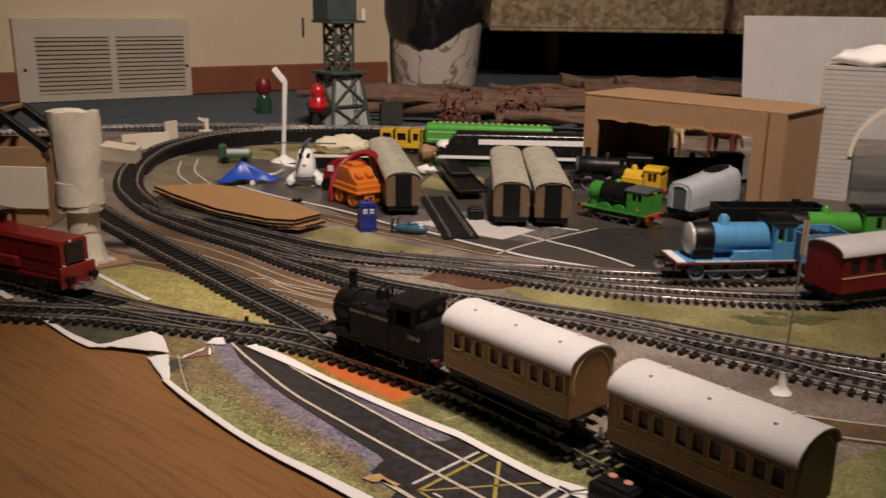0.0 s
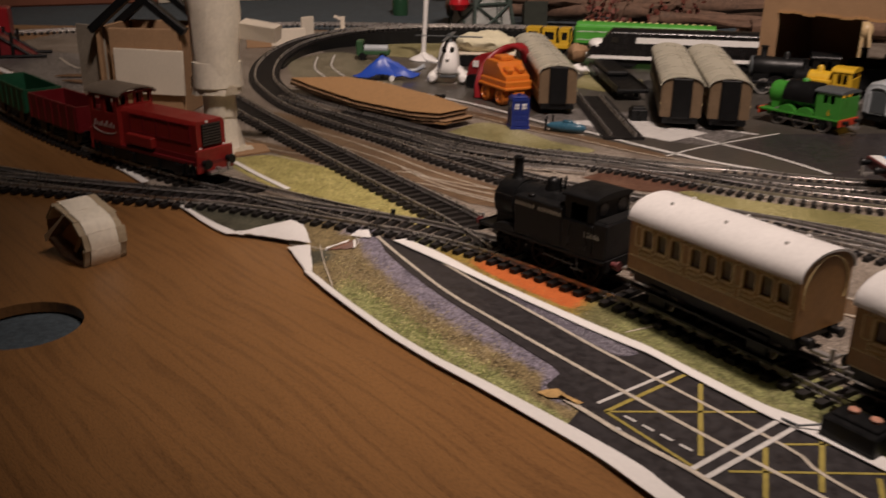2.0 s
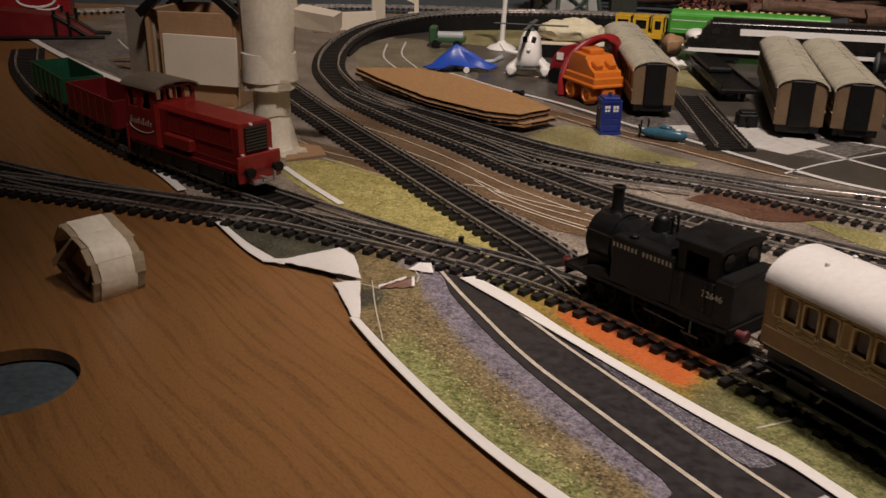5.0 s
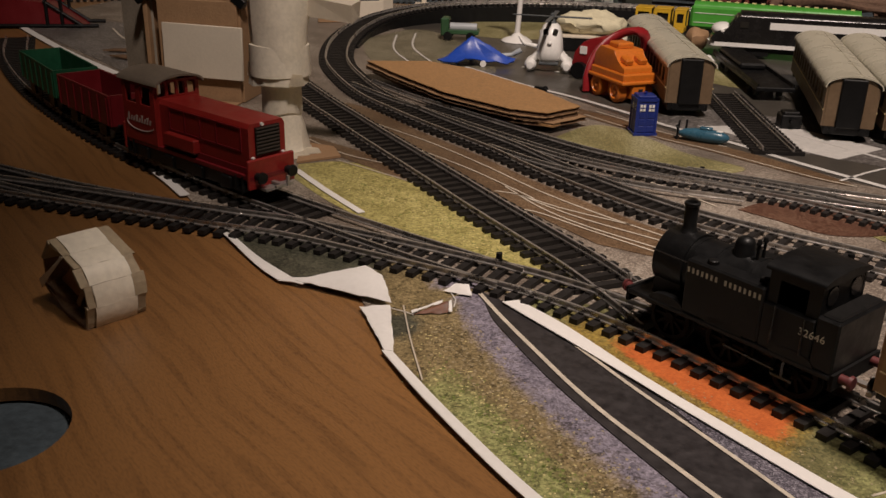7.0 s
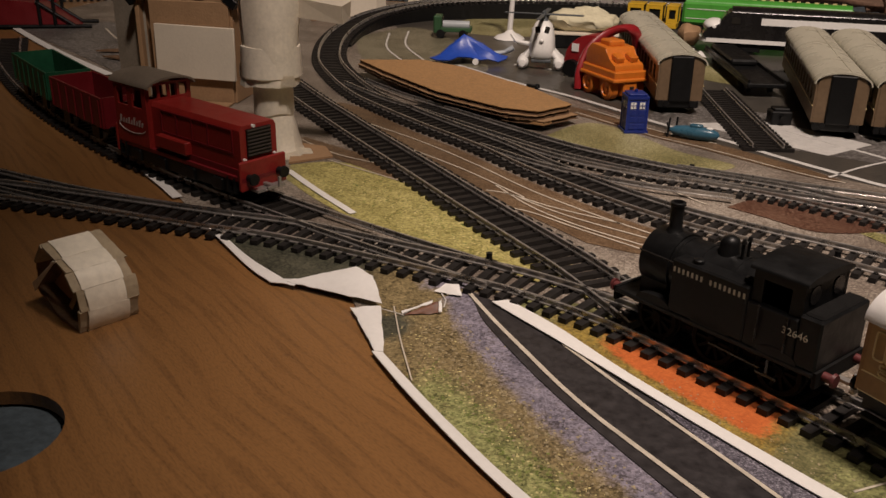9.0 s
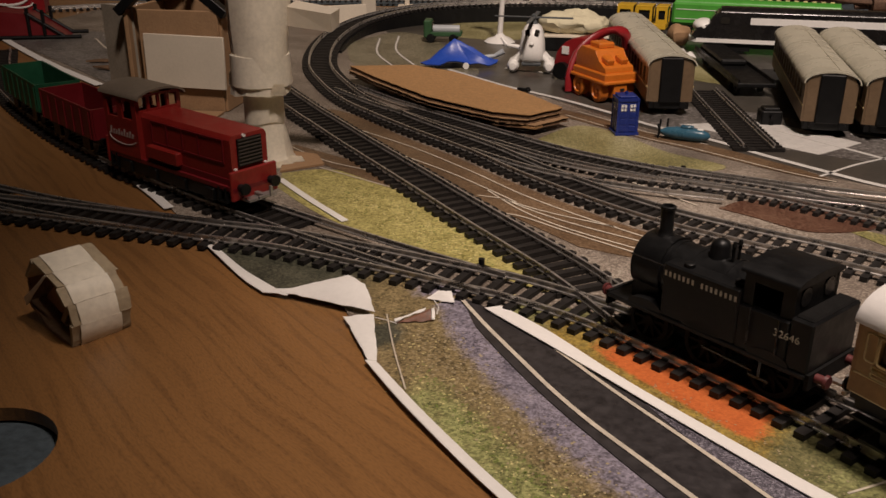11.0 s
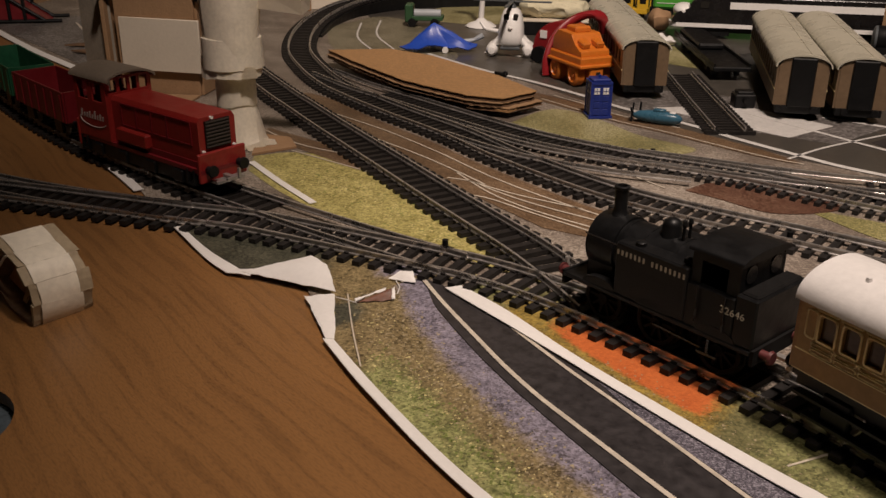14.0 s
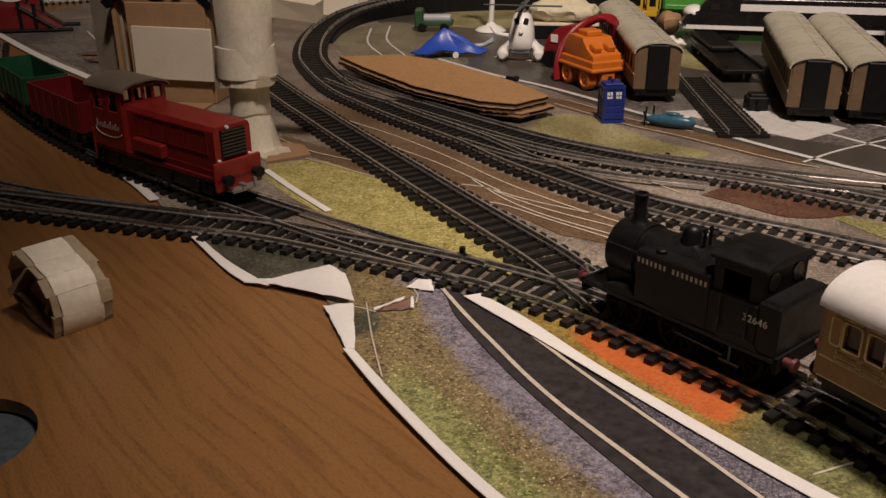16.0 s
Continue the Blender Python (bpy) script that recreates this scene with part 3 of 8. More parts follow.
for a, b, w in (((0.0077, 0.3494), (0.0358, 0.3799), 0.0016), ((0.0077, 0.3494), (0.0342, 0.3205), 0.0012), ((0.0073, 0.3493), (0.0653, 0.3592), 0.0011),
                ((0.0406, 0.3741), (0.0358, 0.3282), 0.0016), ((0.0431, 0.3212), (0.0644, 0.3243), 0.0011), ((0.0644, 0.3243), (0.0900, 0.3280), 0.0011),
                ((0.0561, 0.3365), (0.0516, 0.3096), 0.0016), ((0.0741, 0.3428), (0.0679, 0.3151), 0.0016), ((0.0616, 0.3390), (0.0781, 0.3419), 0.0011), ((0.0861, 0.3250), (0.0830, 0.3080), 0.0016)):
    stroke("box_line", [a, b], w, M_LINEY, 3, "yellow printed box-junction line")
for k in range(4):
    a = Vector((0.0137, 0.3475)).lerp(Vector((0.0355, 0.3286)), k / 4)
    b = Vector((0.0137, 0.3475)).lerp(Vector((0.0355, 0.3286)), (k + 0.64) / 4)
    stroke("dash_line", [tuple(a), tuple(b)], 0.0011, M_LINEW, 4)
stroke("stop_line", [(0.0325, 0.3202), (0.0645, 0.3547)], 0.0018, M_LINEW, 5)
stroke("stop_line", [(0.0362, 0.3165), (0.0679, 0.3501)], 0.0018, M_LINEW, 5)
printed("torn_print", [(-0.0154, 0.3580), (-0.0125, 0.3604), (-0.0086, 0.3618), (-0.0055, 0.3580), (0.0005, 0.3535), (-0.0018, 0.3518), (-0.0080, 0.3555), (-0.0112, 0.3550)], mat("torn_ochre", (0.46, 0.29, 0.11), 0.6, var=0.4, scale=300), 4, "torn ochre scrap of print", smooth_line=False)
stroke("path_line", [(-0.0077, 0.3568), (0.0020, 0.3475), (0.0108, 0.3384), (0.0215, 0.3288), (0.0325, 0.3196), (0.0368, 0.3152), (0.062, 0.292)], 0.0020, M_LINE, 4)
printed("torn_print", [(0.0108, 0.3400), (0.0122, 0.3394), (0.0126, 0.3378), (0.0112, 0.3380)], M_LINEW, 5, "small white paper tear", smooth_line=False)
stroke("crease", [(-0.1290, 0.4845), (-0.1195, 0.4600), (-0.1090, 0.4357)], 0.0005, M_LINE, 4)
stroke("crease", [(-0.1125, 0.4990), (-0.1080, 0.5030), (-0.1043, 0.5061)], 0.0006, M_LINE, 4)


def flecks(name, line, spread, count, size, material, seed, level):
    """Many tiny printed specks scattered along a line, as one piece of print."""
    rg = random.Random(seed)
    pts = spline(line, 0.002)
    b = bmesh.new()
    z = 0.0007 + 0.00016 * level
    for _ in range(count):
        p = rg.choice(pts)
        x, y = p.x + rg.gauss(0, spread), p.y + rg.gauss(0, spread)
        r, a = size * rg.uniform(0.5, 1.2), rg.uniform(0, 6.28)
        b.faces.new([b.verts.new((x + r * rg.uniform(0.5, 1) * math.cos(a + q), y + r * rg.uniform(0.5, 1) * math.sin(a + q), z)) for q in (0, 1.5, 3.1, 4.7)])
    return tagged(part(name, b, material, sheet, smooth=0), kind="stuff")


M_FLECKG = mat("green_fleck", (0.16, 0.20, 0.045), 0.5, var=0.4, scale=700)
M_FLECKT = mat("tan_fleck", (0.34, 0.28, 0.17), 0.5, var=0.4, scale=700)
middle = [(-0.120, 0.480), (-0.102, 0.450), (-0.078, 0.422), (-0.050, 0.394), (-0.030, 0.372)]
flecks("green_flecks", [(x - 0.004, y - 0.004) for x, y in middle[1:]], 0.0040, 320, 0.0007, M_FLECKG, 3, 0.6)
flecks("tan_flecks", [(x + 0.004, y + 0.004) for x, y in middle], 0.0055, 560, 0.0007, M_FLECKT, 4, 0.8)
verge = [(-0.035, 0.456), (0.00, 0.428), (0.03, 0.398), (0.06, 0.370), (0.08, 0.350)]
flecks("tan_flecks", verge, 0.0030, 160, 0.0005, M_FLECKT, 6, 1.3)
# printed ground beyond the road
field_a = [(-0.2241, 0.6130), (-0.1960, 0.5860), (-0.1700, 0.5665), (-0.1462, 0.5545), (-0.1228, 0.5430), (-0.0968, 0.5290), (-0.0780, 0.5190), (-0.0600, 0.5100)]
field_b = [(-0.2316, 0.6374), (-0.2145, 0.6482), (-0.1945, 0.6470), (-0.1715, 0.6345), (-0.1481, 0.6160), (-0.1182, 0.5850), (-0.0919, 0.5552), (-0.0719, 0.5319), (-0.0580, 0.5180)]
print_between("field_print", field_a, field_b, lambda x, y, u, v: (0.25 * (1 - v), 0.30 * u, 0.35 * (1 - ramp01(u, 0.0, 0.12)), 0.15), M_FIELD, 1, "yellow-green printed grass field")
M_FLECKY = mat("straw_fleck", (0.62, 0.54, 0.25), 0.5, var=0.3, scale=700)
flecks("straw_flecks", [(x - 0.002, y - 0.002) for x, y in middle], 0.0058, 260, 0.00055, M_FLECKY, 15, 1.0)
flecks("straw_flecks", [(-0.200, 0.618), (-0.165, 0.600), (-0.130, 0.570), (-0.100, 0.545), (-0.075, 0.526)], 0.0085, 420, 0.0008, M_FLECKY, 12, 1.3)
flecks("green_flecks", [(-0.200, 0.618), (-0.165, 0.600), (-0.130, 0.570), (-0.100, 0.545)], 0.0090, 200, 0.0008, M_FLECKG, 13, 1.5)
far_in = [(-0.0950, 0.4965), (-0.0843, 0.4870), (-0.0690, 0.4738), (-0.0464, 0.4536), (-0.0282, 0.4370), (-0.0010, 0.4130), (0.0147, 0.4000), (0.0242, 0.3925), (0.0423, 0.3727), (0.0583, 0.3560), (0.0662, 0.3490), (0.0745, 0.3420), (0.10, 0.3170), (0.17, 0.252)]
far_out = [(-0.0893, 0.4993), (-0.0705, 0.4835), (-0.0471, 0.4600), (-0.0285, 0.4430), (0.0020, 0.4165), (0.0162, 0.4052), (0.0246, 0.3985), (0.0430, 0.3785), (0.0594, 0.3617), (0.0680, 0.3560), (0.0780, 0.3490), (0.105, 0.3200), (0.174, 0.256)]
far_lie = [(-0.0850, 0.5080), (-0.0480, 0.5020), (-0.0270, 0.4830), (-0.0050, 0.4640), (0.0240, 0.4380), (0.0390, 0.4260), (0.0640, 0.4050), (0.0850, 0.3850), (0.105, 0.3670), (0.130, 0.342), (0.200, 0.280)]


def trackside_ink(x, y, u, v):
    along = x - 0.55 * (y - 0.45)
    flame = ramp01(v, 0.10, 0.26) * ramp01(along, -0.086, -0.046) * (1 - ramp01(along, -0.002, 0.012))
    ochre = ramp01(along, -0.110, -0.080) * (1 - ramp01(along, 0.004, 0.020)) * (1 - ramp01(v, 0.5, 0.9))
    green = ramp01(along, 0.010, 0.035) * 0.5 + 0.45 * (1 - ramp01(along, -0.110, -0.090))
    return (green, 0.72 * ochre, flame * 1.05, 0.1)


print_between("trackside_print", far_out, far_lie, trackside_ink, M_VERGE, 1, "printed trackside with an orange patch running into ochre grass", n=130, m=20)
stroke("path_line", [(0.016, 0.412), (0.032, 0.423)], 0.0007, M_LINE, 2)


def torn_ink(x, y, u, v):
    return (0.15, ramp01(x, -0.128, -0.165) if x < -0.128 else 0.0, 0.85 * ramp01(x, -0.133, -0.116) * ramp01(v, 0.25, 0.6), 0.0)


print_between("verge_print", [(-0.2205, 0.5328), (-0.1972, 0.5112), (-0.1760, 0.4960), (-0.1500, 0.4890), (-0.1345, 0.4830), (-0.1230, 0.4900), (-0.1150, 0.4965), (-0.1070, 0.5045), (-0.0960, 0.5060)],
              [(-0.2200, 0.5420), (-0.1930, 0.5395), (-0.1700, 0.5330), (-0.1500, 0.5280), (-0.1350, 0.5240), (-0.1240, 0.5210), (-0.1150, 0.5190), (-0.1050, 0.5160), (-0.0900, 0.5120)], torn_ink, M_STRIP, 0.6, "dark and brown printed ground by the torn edge")
printed("earth_print", [(-0.066, 0.567), (-0.105, 0.604), (-0.145, 0.650), (-0.197, 0.710), (-0.255, 0.777), (-0.236, 0.772), (-0.190, 0.727), (-0.146, 0.688), (-0.108, 0.650), (-0.055, 0.604), (-0.028, 0.583), (-0.034, 0.560)], M_EARTH, 1)
printed("earth_print", [(-0.245, 0.692), (-0.183, 0.656), (-0.150, 0.624), (-0.157, 0.620), (-0.217, 0.658), (-0.25, 0.672)], M_EARTH, 1)
for pts in ([(-0.262, 0.7640), (-0.24, 0.7477), (-0.207, 0.7248), (-0.1729, 0.6996), (-0.1344, 0.6650), (-0.1006, 0.6313), (-0.0696, 0.6062), (-0.0350, 0.5825)],
            [(-0.1760, 0.6835), (-0.1436, 0.6583), (-0.1215, 0.6382), (-0.1011, 0.6184)], [(-0.1214, 0.6241), (-0.1088, 0.6218), (-0.0953, 0.6105), (-0.0731, 0.5955), (-0.0380, 0.5780)],
            [(-0.1088, 0.6218), (-0.0857, 0.6079), (-0.0512, 0.5942)], [(-0.1103, 0.6021), (-0.0959, 0.5987), (-0.0720, 0.5832), (-0.0400, 0.5640)],
            [(-0.1180, 0.6330), (-0.0960, 0.6060), (-0.0731, 0.5875), (-0.0400, 0.5690)],
            [(-0.2571, 0.6958), (-0.2168, 0.6641), (-0.1803, 0.6497)], [(-0.2148, 0.6506), (-0.1853, 0.6356), (-0.1581, 0.6217)],
            [(-0.0680, 0.6806), (-0.0393, 0.6575), (-0.0138, 0.6331)],
            [(-0.0939, 0.8025), (-0.0653, 0.7766), (-0.0409, 0.7550), (-0.0128, 0.7375), (0.0366, 0.7008), (0.0591, 0.6888)],
            [(-0.0868, 0.8139), (-0.0631, 0.7924), (-0.0411, 0.7701), (-0.0041, 0.7481)]):
    stroke("cream_line", pts, 0.0009, M_LINE, 3, "cream printed line")
printed("grass_print", [(-0.11, 0.727), (-0.086, 0.775), (-0.059, 0.764), (-0.028, 0.727), (0.004, 0.705), (-0.020, 0.688), (-0.06, 0.698)], M_GRASS, 1)
printed("soil_print", [(-0.0041, 0.6323), (0.0102, 0.6470), (0.0399, 0.6498), (0.0626, 0.6350), (0.0631, 0.6184), (0.0348, 0.6089), (0.0111, 0.6232)], M_REDSOIL, 1.6)
printed("verge_print", [(0.045, 0.622), (0.085, 0.606), (0.153, 0.586), (0.22, 0.577), (0.30, 0.580), (0.40, 0.60), (0.40, 0.43), (0.24, 0.500), (0.195, 0.522), (0.145, 0.552), (0.083, 0.580)], M_GRASS3, 1)
rg = random.Random(11)
M_BUSH = speckled("printed_bush", ((0.03, 0.035, 0.014), (0.07, 0.075, 0.025), (0.12, 0.12, 0.04), (0.26, 0.24, 0.10)), 1600, 60)
for cx, cy, rx, ry in ((0.213, 0.557, 0.017, 0.009), (0.236, 0.560, 0.014, 0.010), (0.250, 0.563, 0.008, 0.004), (0.198, 0.563, 0.006, 0.004), (0.222, 0.571, 0.008, 0.004)):
    pts = []
    for k in range(46):
        a, q = 2 * math.pi * k / 46, rg.uniform(0.72, 1.12)
        pts.append((cx + rx * q * math.cos(a), cy + ry * q * math.sin(a)))
    printed("bush_print", pts, M_BUSH, 2 + cx, "dark green printed bush", smooth_line=False)
printed("verge_print", [(0.10, 0.330), (0.22, 0.22), (0.32, 0.22), (0.30, 0.36), (0.22, 0.395), (0.16, 0.36)], M_GRASS2, 1)
printed("earth_print", [(0.10, 0.468), (0.18, 0.425), (0.30, 0.40), (0.31, 0.382), (0.18, 0.405), (0.10, 0.448)], M_EARTH, 2)
for pts in ([(0.07, 0.488), (0.18, 0.427), (0.30, 0.40)], [(0.10, 0.448), (0.19, 0.405), (0.31, 0.382)]):
    stroke("cream_line", pts, 0.0012, M_LINE, 3)
# yard and street beyond
yard = [(-0.36, 1.21), (-0.20, 0.918), (-0.115, 0.857), (-0.061, 0.800), (-0.001, 0.747), (0.06, 0.697), (0.12, 0.664), (0.34, 0.632), (0.60, 0.64), (0.60, 1.20), (0.0, 1.25)]
printed("yard_print", yard, M_CONCRETE, 0, "grey printed concrete yard", smooth_line=False)
printed("grass_print", [(-0.33, 1.04), (-0.28, 0.93), (-0.20, 0.90), (-0.18, 0.94), (-0.25, 1.08), (-0.30, 1.12)], M_STONY, 1, "tan-grey printed stony ground")
printed("grass_print", [(-0.25, 1.11), (-0.18, 1.10), (-0.10, 1.18), (-0.16, 1.25), (-0.25, 1.20)], M_GRASS, 1)
printed("grass_print", [(-0.02, 0.95), (0.03, 0.93), (0.05, 1.0), (0.0, 1.03)], M_GRASS, 1)
printed("dark_yard_print", [(0.103, 0.742), (0.141, 0.782), (0.22, 0.80), (0.34, 0.78), (0.34, 0.64), (0.153, 0.664)], M_TARMAC, 1, smooth_line=False)
printed("tarmac_print", [(-0.02, 0.772), (-0.05, 0.80), (-0.03, 0.85), (0.09, 0.83), (0.12, 0.778), (0.082, 0.733)], M_STONES, 1, smooth_line=False)
printed("pale_print", [(-0.020, 0.795), (0.058, 0.741), (0.088, 0.774), (0.037, 0.815)], M_LINEW, 2, "pale paper patch", smooth_line=False)
for pts, w in (([(-0.205, 0.938), (-0.1516, 0.8870), (-0.1038, 0.8510), (-0.0643, 0.8150), (-0.0390, 0.7890), (0.0019, 0.7570), (0.0272, 0.7320), (0.0600, 0.7040), (0.082, 0.6870), (0.125, 0.6640)], 0.0042),
               ([(0.041, 0.793), (0.078, 0.756), (0.101, 0.733), (0.117, 0.718), (0.135, 0.695), (0.152, 0.670)], 0.0032), ([(0.052, 0.697), (0.080, 0.729), (0.141, 0.783)], 0.0018),
               ([(0.085, 0.795), (0.125, 0.776)], 0.004), ([(-0.16, 0.955), (-0.09, 0.93), (-0.05, 0.90)], 0.003), ([(-0.3058, 1.0767), (-0.2852, 0.9989), (-0.2520, 0.9367)], 0.0018),
               ([(-0.2912, 1.0956), (-0.2715, 1.0151), (-0.2353, 0.9451)], 0.0018)):
    stroke("white_line", pts, w, M_LINEW, 3, "white printed line")
printed("earth_print", [(-0.108, 0.826), (-0.066, 0.794), (-0.042, 0.771), (-0.004, 0.748), (0.040, 0.712), (0.058, 0.690), (0.036, 0.699), (-0.014, 0.735), (-0.043, 0.754), (-0.068, 0.776), (-0.096, 0.800)], M_EARTH, 1.5)
printed("stone_print", [(-0.66, 0.985), (-0.61, 1.05), (-0.47, 1.02), (-0.36, 0.90), (-0.33, 0.79), (-0.44, 0.815), (-0.53, 0.885)], M_STONES, 1, smooth_line=False)
for pts in ([(-0.58, 1.01), (-0.53, 0.955), (-0.48, 0.93)], [(-0.55, 1.03), (-0.50, 0.98), (-0.45, 0.95)]):
    stroke("white_line", pts, 0.002, M_LINE, 3)
# white margins and torn, lifted corners


def margin(pts, w, lift=0.0012):
    b = bmesh.new()
    ribbon(b, spline(pts, 0.006), -w * 0.75, w * 0.25, lift, 0.0004)
    return part("paper_margin", b, M_WHITE, sheet, "white unprinted paper margin", smooth=0)


margin([(-0.700, 1.02), (-0.638, 0.964), (-0.54, 0.882), (-0.452, 0.816)], 0.007)
margin([(-0.297, 0.604), (-0.279, 0.588), (-0.262, 0.572)], 0.0048)


def border_strip(inner, outer, lift, curl):
    """An unprinted border between two lines, its outer edge curling up a little."""
    a, c = spline(inner, 0.002), spline(outer, 0.002)
    n_ = min(90, len(a) - 1, len(c) - 1)
    b = bmesh.new()
    rows = []
    for i in range(n_ + 1):
        p, q = a[round(i * (len(a) - 1) / n_)], c[round(i * (len(c) - 1) / n_)]
        wave = 0.5 + 0.5 * math.sin(0.21 * i) * math.sin(0.083 * i + 1.0)
        row = []
        for k in range(5):
            w = p.lerp(q, k / 4)
            row.append(b.verts.new((w.x, w.y, lift + curl * wave * (k / 4) ** 2)))
        rows.append(row)
    for r0, r1 in zip(rows, rows[1:]):
        for k in range(4):
            b.faces.new((r0[k], r1[k], r1[k + 1], r0[k + 1]))
    bmesh.ops.recalc_face_normals(b, faces=b.faces)
    bmesh.ops.solidify(b, geom=b.faces[:], thickness=0.0003)
    return part("paper_margin", b, M_WHITE, sheet, "white unprinted paper margin", smooth=30)


border_strip([(-0.2205, 0.5328), (-0.1972, 0.5112), (-0.1760, 0.4957)], [(-0.2280, 0.5353), (-0.1948, 0.5031), (-0.1810, 0.4920)], 0.0014, 0.0006)
border_strip(edge_in[2:], edge_out[2:], 0.0016, 0.0008)
border_strip(far_in, far_out, 0.0018, 0.0004)
margin([(-0.2275, 0.6265), (-0.2020, 0.6005), (-0.1740, 0.5740)], 0.0036)


def curled(corners, bulge, label, paper=M_WHITE):
    """A torn piece of paper between four corners, bowed up in the middle, its edges uneven."""
    b = bmesh.new()
    p00, p10, p11, p01 = map(Vector, corners)
    n_ = 12
    rows = []
    for i in range(n_ + 1):
        u = i / n_
        row = []
        for k in range(n_ + 1):
            v = k / n_
            q = p00.lerp(p10, u).lerp(p01.lerp(p11, u), v)
            q.z += bulge * math.sin(math.pi * u) * math.sin(math.pi * v)
            if k in (0, n_) or i in (0, n_):
                q += noise.noise_vector(q * 330) * 0.0005
            row.append(b.verts.new(q))
        rows.append(row)
    for r0, r1 in zip(rows, rows[1:]):
        for k in range(n_):
            b.faces.new((r0[k], r1[k], r1[k + 1], r0[k + 1]))
    bmesh.ops.remove_doubles(b, verts=b.verts[:], dist=1e-6)
    bmesh.ops.recalc_face_normals(b, faces=b.faces)
    bmesh.ops.solidify(b, geom=b.faces[:], thickness=0.0003)
    return part("torn_flap", b, paper, sheet, label, smooth=50)


curled([(-0.1735, 0.4918, 0.0024), (-0.1325, 0.4819, 0.0030), (-0.1400, 0.4940, 0.0078), (-0.1490, 0.5018, 0.0075)], 0.0012, "curled-up torn white paper flap")
curled([(-0.1810, 0.4920, 0.0016), (-0.1700, 0.4900, 0.0024), (-0.1690, 0.4945, 0.0030), (-0.1770, 0.4958, 0.0018)], 0.0002, "white paper margin rising into the torn flap")
curled([(-0.1438, 0.4790, 0.0018), (-0.1255, 0.4500, 0.0018), (-0.1225, 0.4505, 0.0018), (-0.1330, 0.4815, 0.0022)], 0.0003, "torn white paper corner")
curled([(-0.1180, 0.5005, 0.0014), (-0.1068, 0.4988, 0.0016), (-0.1090, 0.5035, 0.0040), (-0.1140, 0.5040, 0.0035)], 0.0005, "small torn white paper tip")
M_TORN = mat("torn_red_brown_print", (0.16, 0.065, 0.035), 0.6, var=0.4, scale=400)
curled([(-0.1240, 0.4788, 0.0012), (-0.1120, 0.4832, 0.0014), (-0.1126, 0.4868, 0.0042), (-0.1150, 0.4862, 0.0036)], 0.0006, "curled red-brown torn edge of print", M_TORN)
curled([(-0.1245, 0.4792, 0.0015), (-0.1150, 0.4864, 0.0037), (-0.1147, 0.4872, 0.0041), (-0.1250, 0.4800, 0.0018)], 0.0, "ragged white torn paper edge")
curled([(-0.1128, 0.4868, 0.0044), (-0.1118, 0.4835, 0.0016), (-0.1110, 0.4838, 0.0016), (-0.1120, 0.4880, 0.0046)], 0.0, "ragged white torn paper edge")
stroke("tear", [(-0.1330, 0.4812), (-0.1280, 0.4800), (-0.1235, 0.4782)], 0.00035, M_LINEW, 4, "white torn edge")
stroke("tear", [(-0.1112, 0.4885), (-0.1120, 0.4950), (-0.1150, 0.5000)], 0.0004, M_LINEW, 4, "white torn edge")

# ---- track ----
GAUGE = 0.0165
rail_profile = [(-0.0009, 0), (0.0009, 0), (0.0009, 0.0005), (0.0003, 0.0008), (0.0003, 0.0018), (0.0005, 0.0020), (0.0005, 0.0026), (-0.0005, 0.0026), (-0.0005, 0.0020), (-0.0003, 0.0018), (-0.0003, 0.0008), (-0.0009, 0.0005)]
bm = bmesh.new()
box(bm, (0, 0, 0.0010), (0.0034, 0.0300, 0.0020))
for s in (-1, 1):
    for q in (-1, 1):
        box(bm, (0, s * GAUGE / 2 + q * 0.0017, 0.0023), (0.0022, 0.0010, 0.0007))
SLEEPER = finish(bm, "sleeper", M_SLEEPER, 0)
PAPER = 0.0010
tracks = []


def rail_bar(line, side, track):
    b = bmesh.new()
    rows = []
    for p, d in zip(line, headings(line)):
        nn = Vector((-d.y, d.x, 0))
        rows.append([b.verts.new((*(p + nn * (side * (GAUGE / 2 + 0.0008) + u)).xy, p.z + PAPER + 0.0019 + v)) for u, v in rail_profile])
    k = len(rail_profile)
    for r0, r1 in zip(rows, rows[1:]):
        for i in range(k):
            b.faces.new((r0[i], r0[(i + 1) % k], r1[(i + 1) % k], r1[i]))
    b.faces.new(rows[0])
    b.faces.new(rows[-1][::-1])
    part("rail", b, M_RAIL, track, smooth=30)


def railway(pts, label, sleepers=(0.0, 1.0), rails=(0.0, 1.0), pitch=0.0078):
    tr = thing("railway_track", Matrix.Identity(4), label, "railway track", group="model railway tracks")
    line = spline(pts, 0.006)
    lo, hi = int(rails[0] * (len(line) - 1)), int(rails[1] * (len(line) - 1)) + 1
    for s in (-1, 1):
        rail_bar(line[lo:hi], s, tr)
    fine = spline(pts, pitch)
    hd = headings(fine)
    for i, p in enumerate(fine):
        f = i / (len(fine) - 1)
        if sleepers[0] <= f <= sleepers[1]:
            o = new("sleeper", SLEEPER)
            o.parent = tr
            o.matrix_basis = Matrix.Translation((p.x, p.y, p.z + PAPER)) @ pose(0, 0, 0, 0, 0, math.degrees(math.atan2(hd[i].y, hd[i].x))) @ Matrix.Diagonal((min(1.0, pitch / 0.0074), 1, 1, 1))
    tracks.append(tr)
    return tr


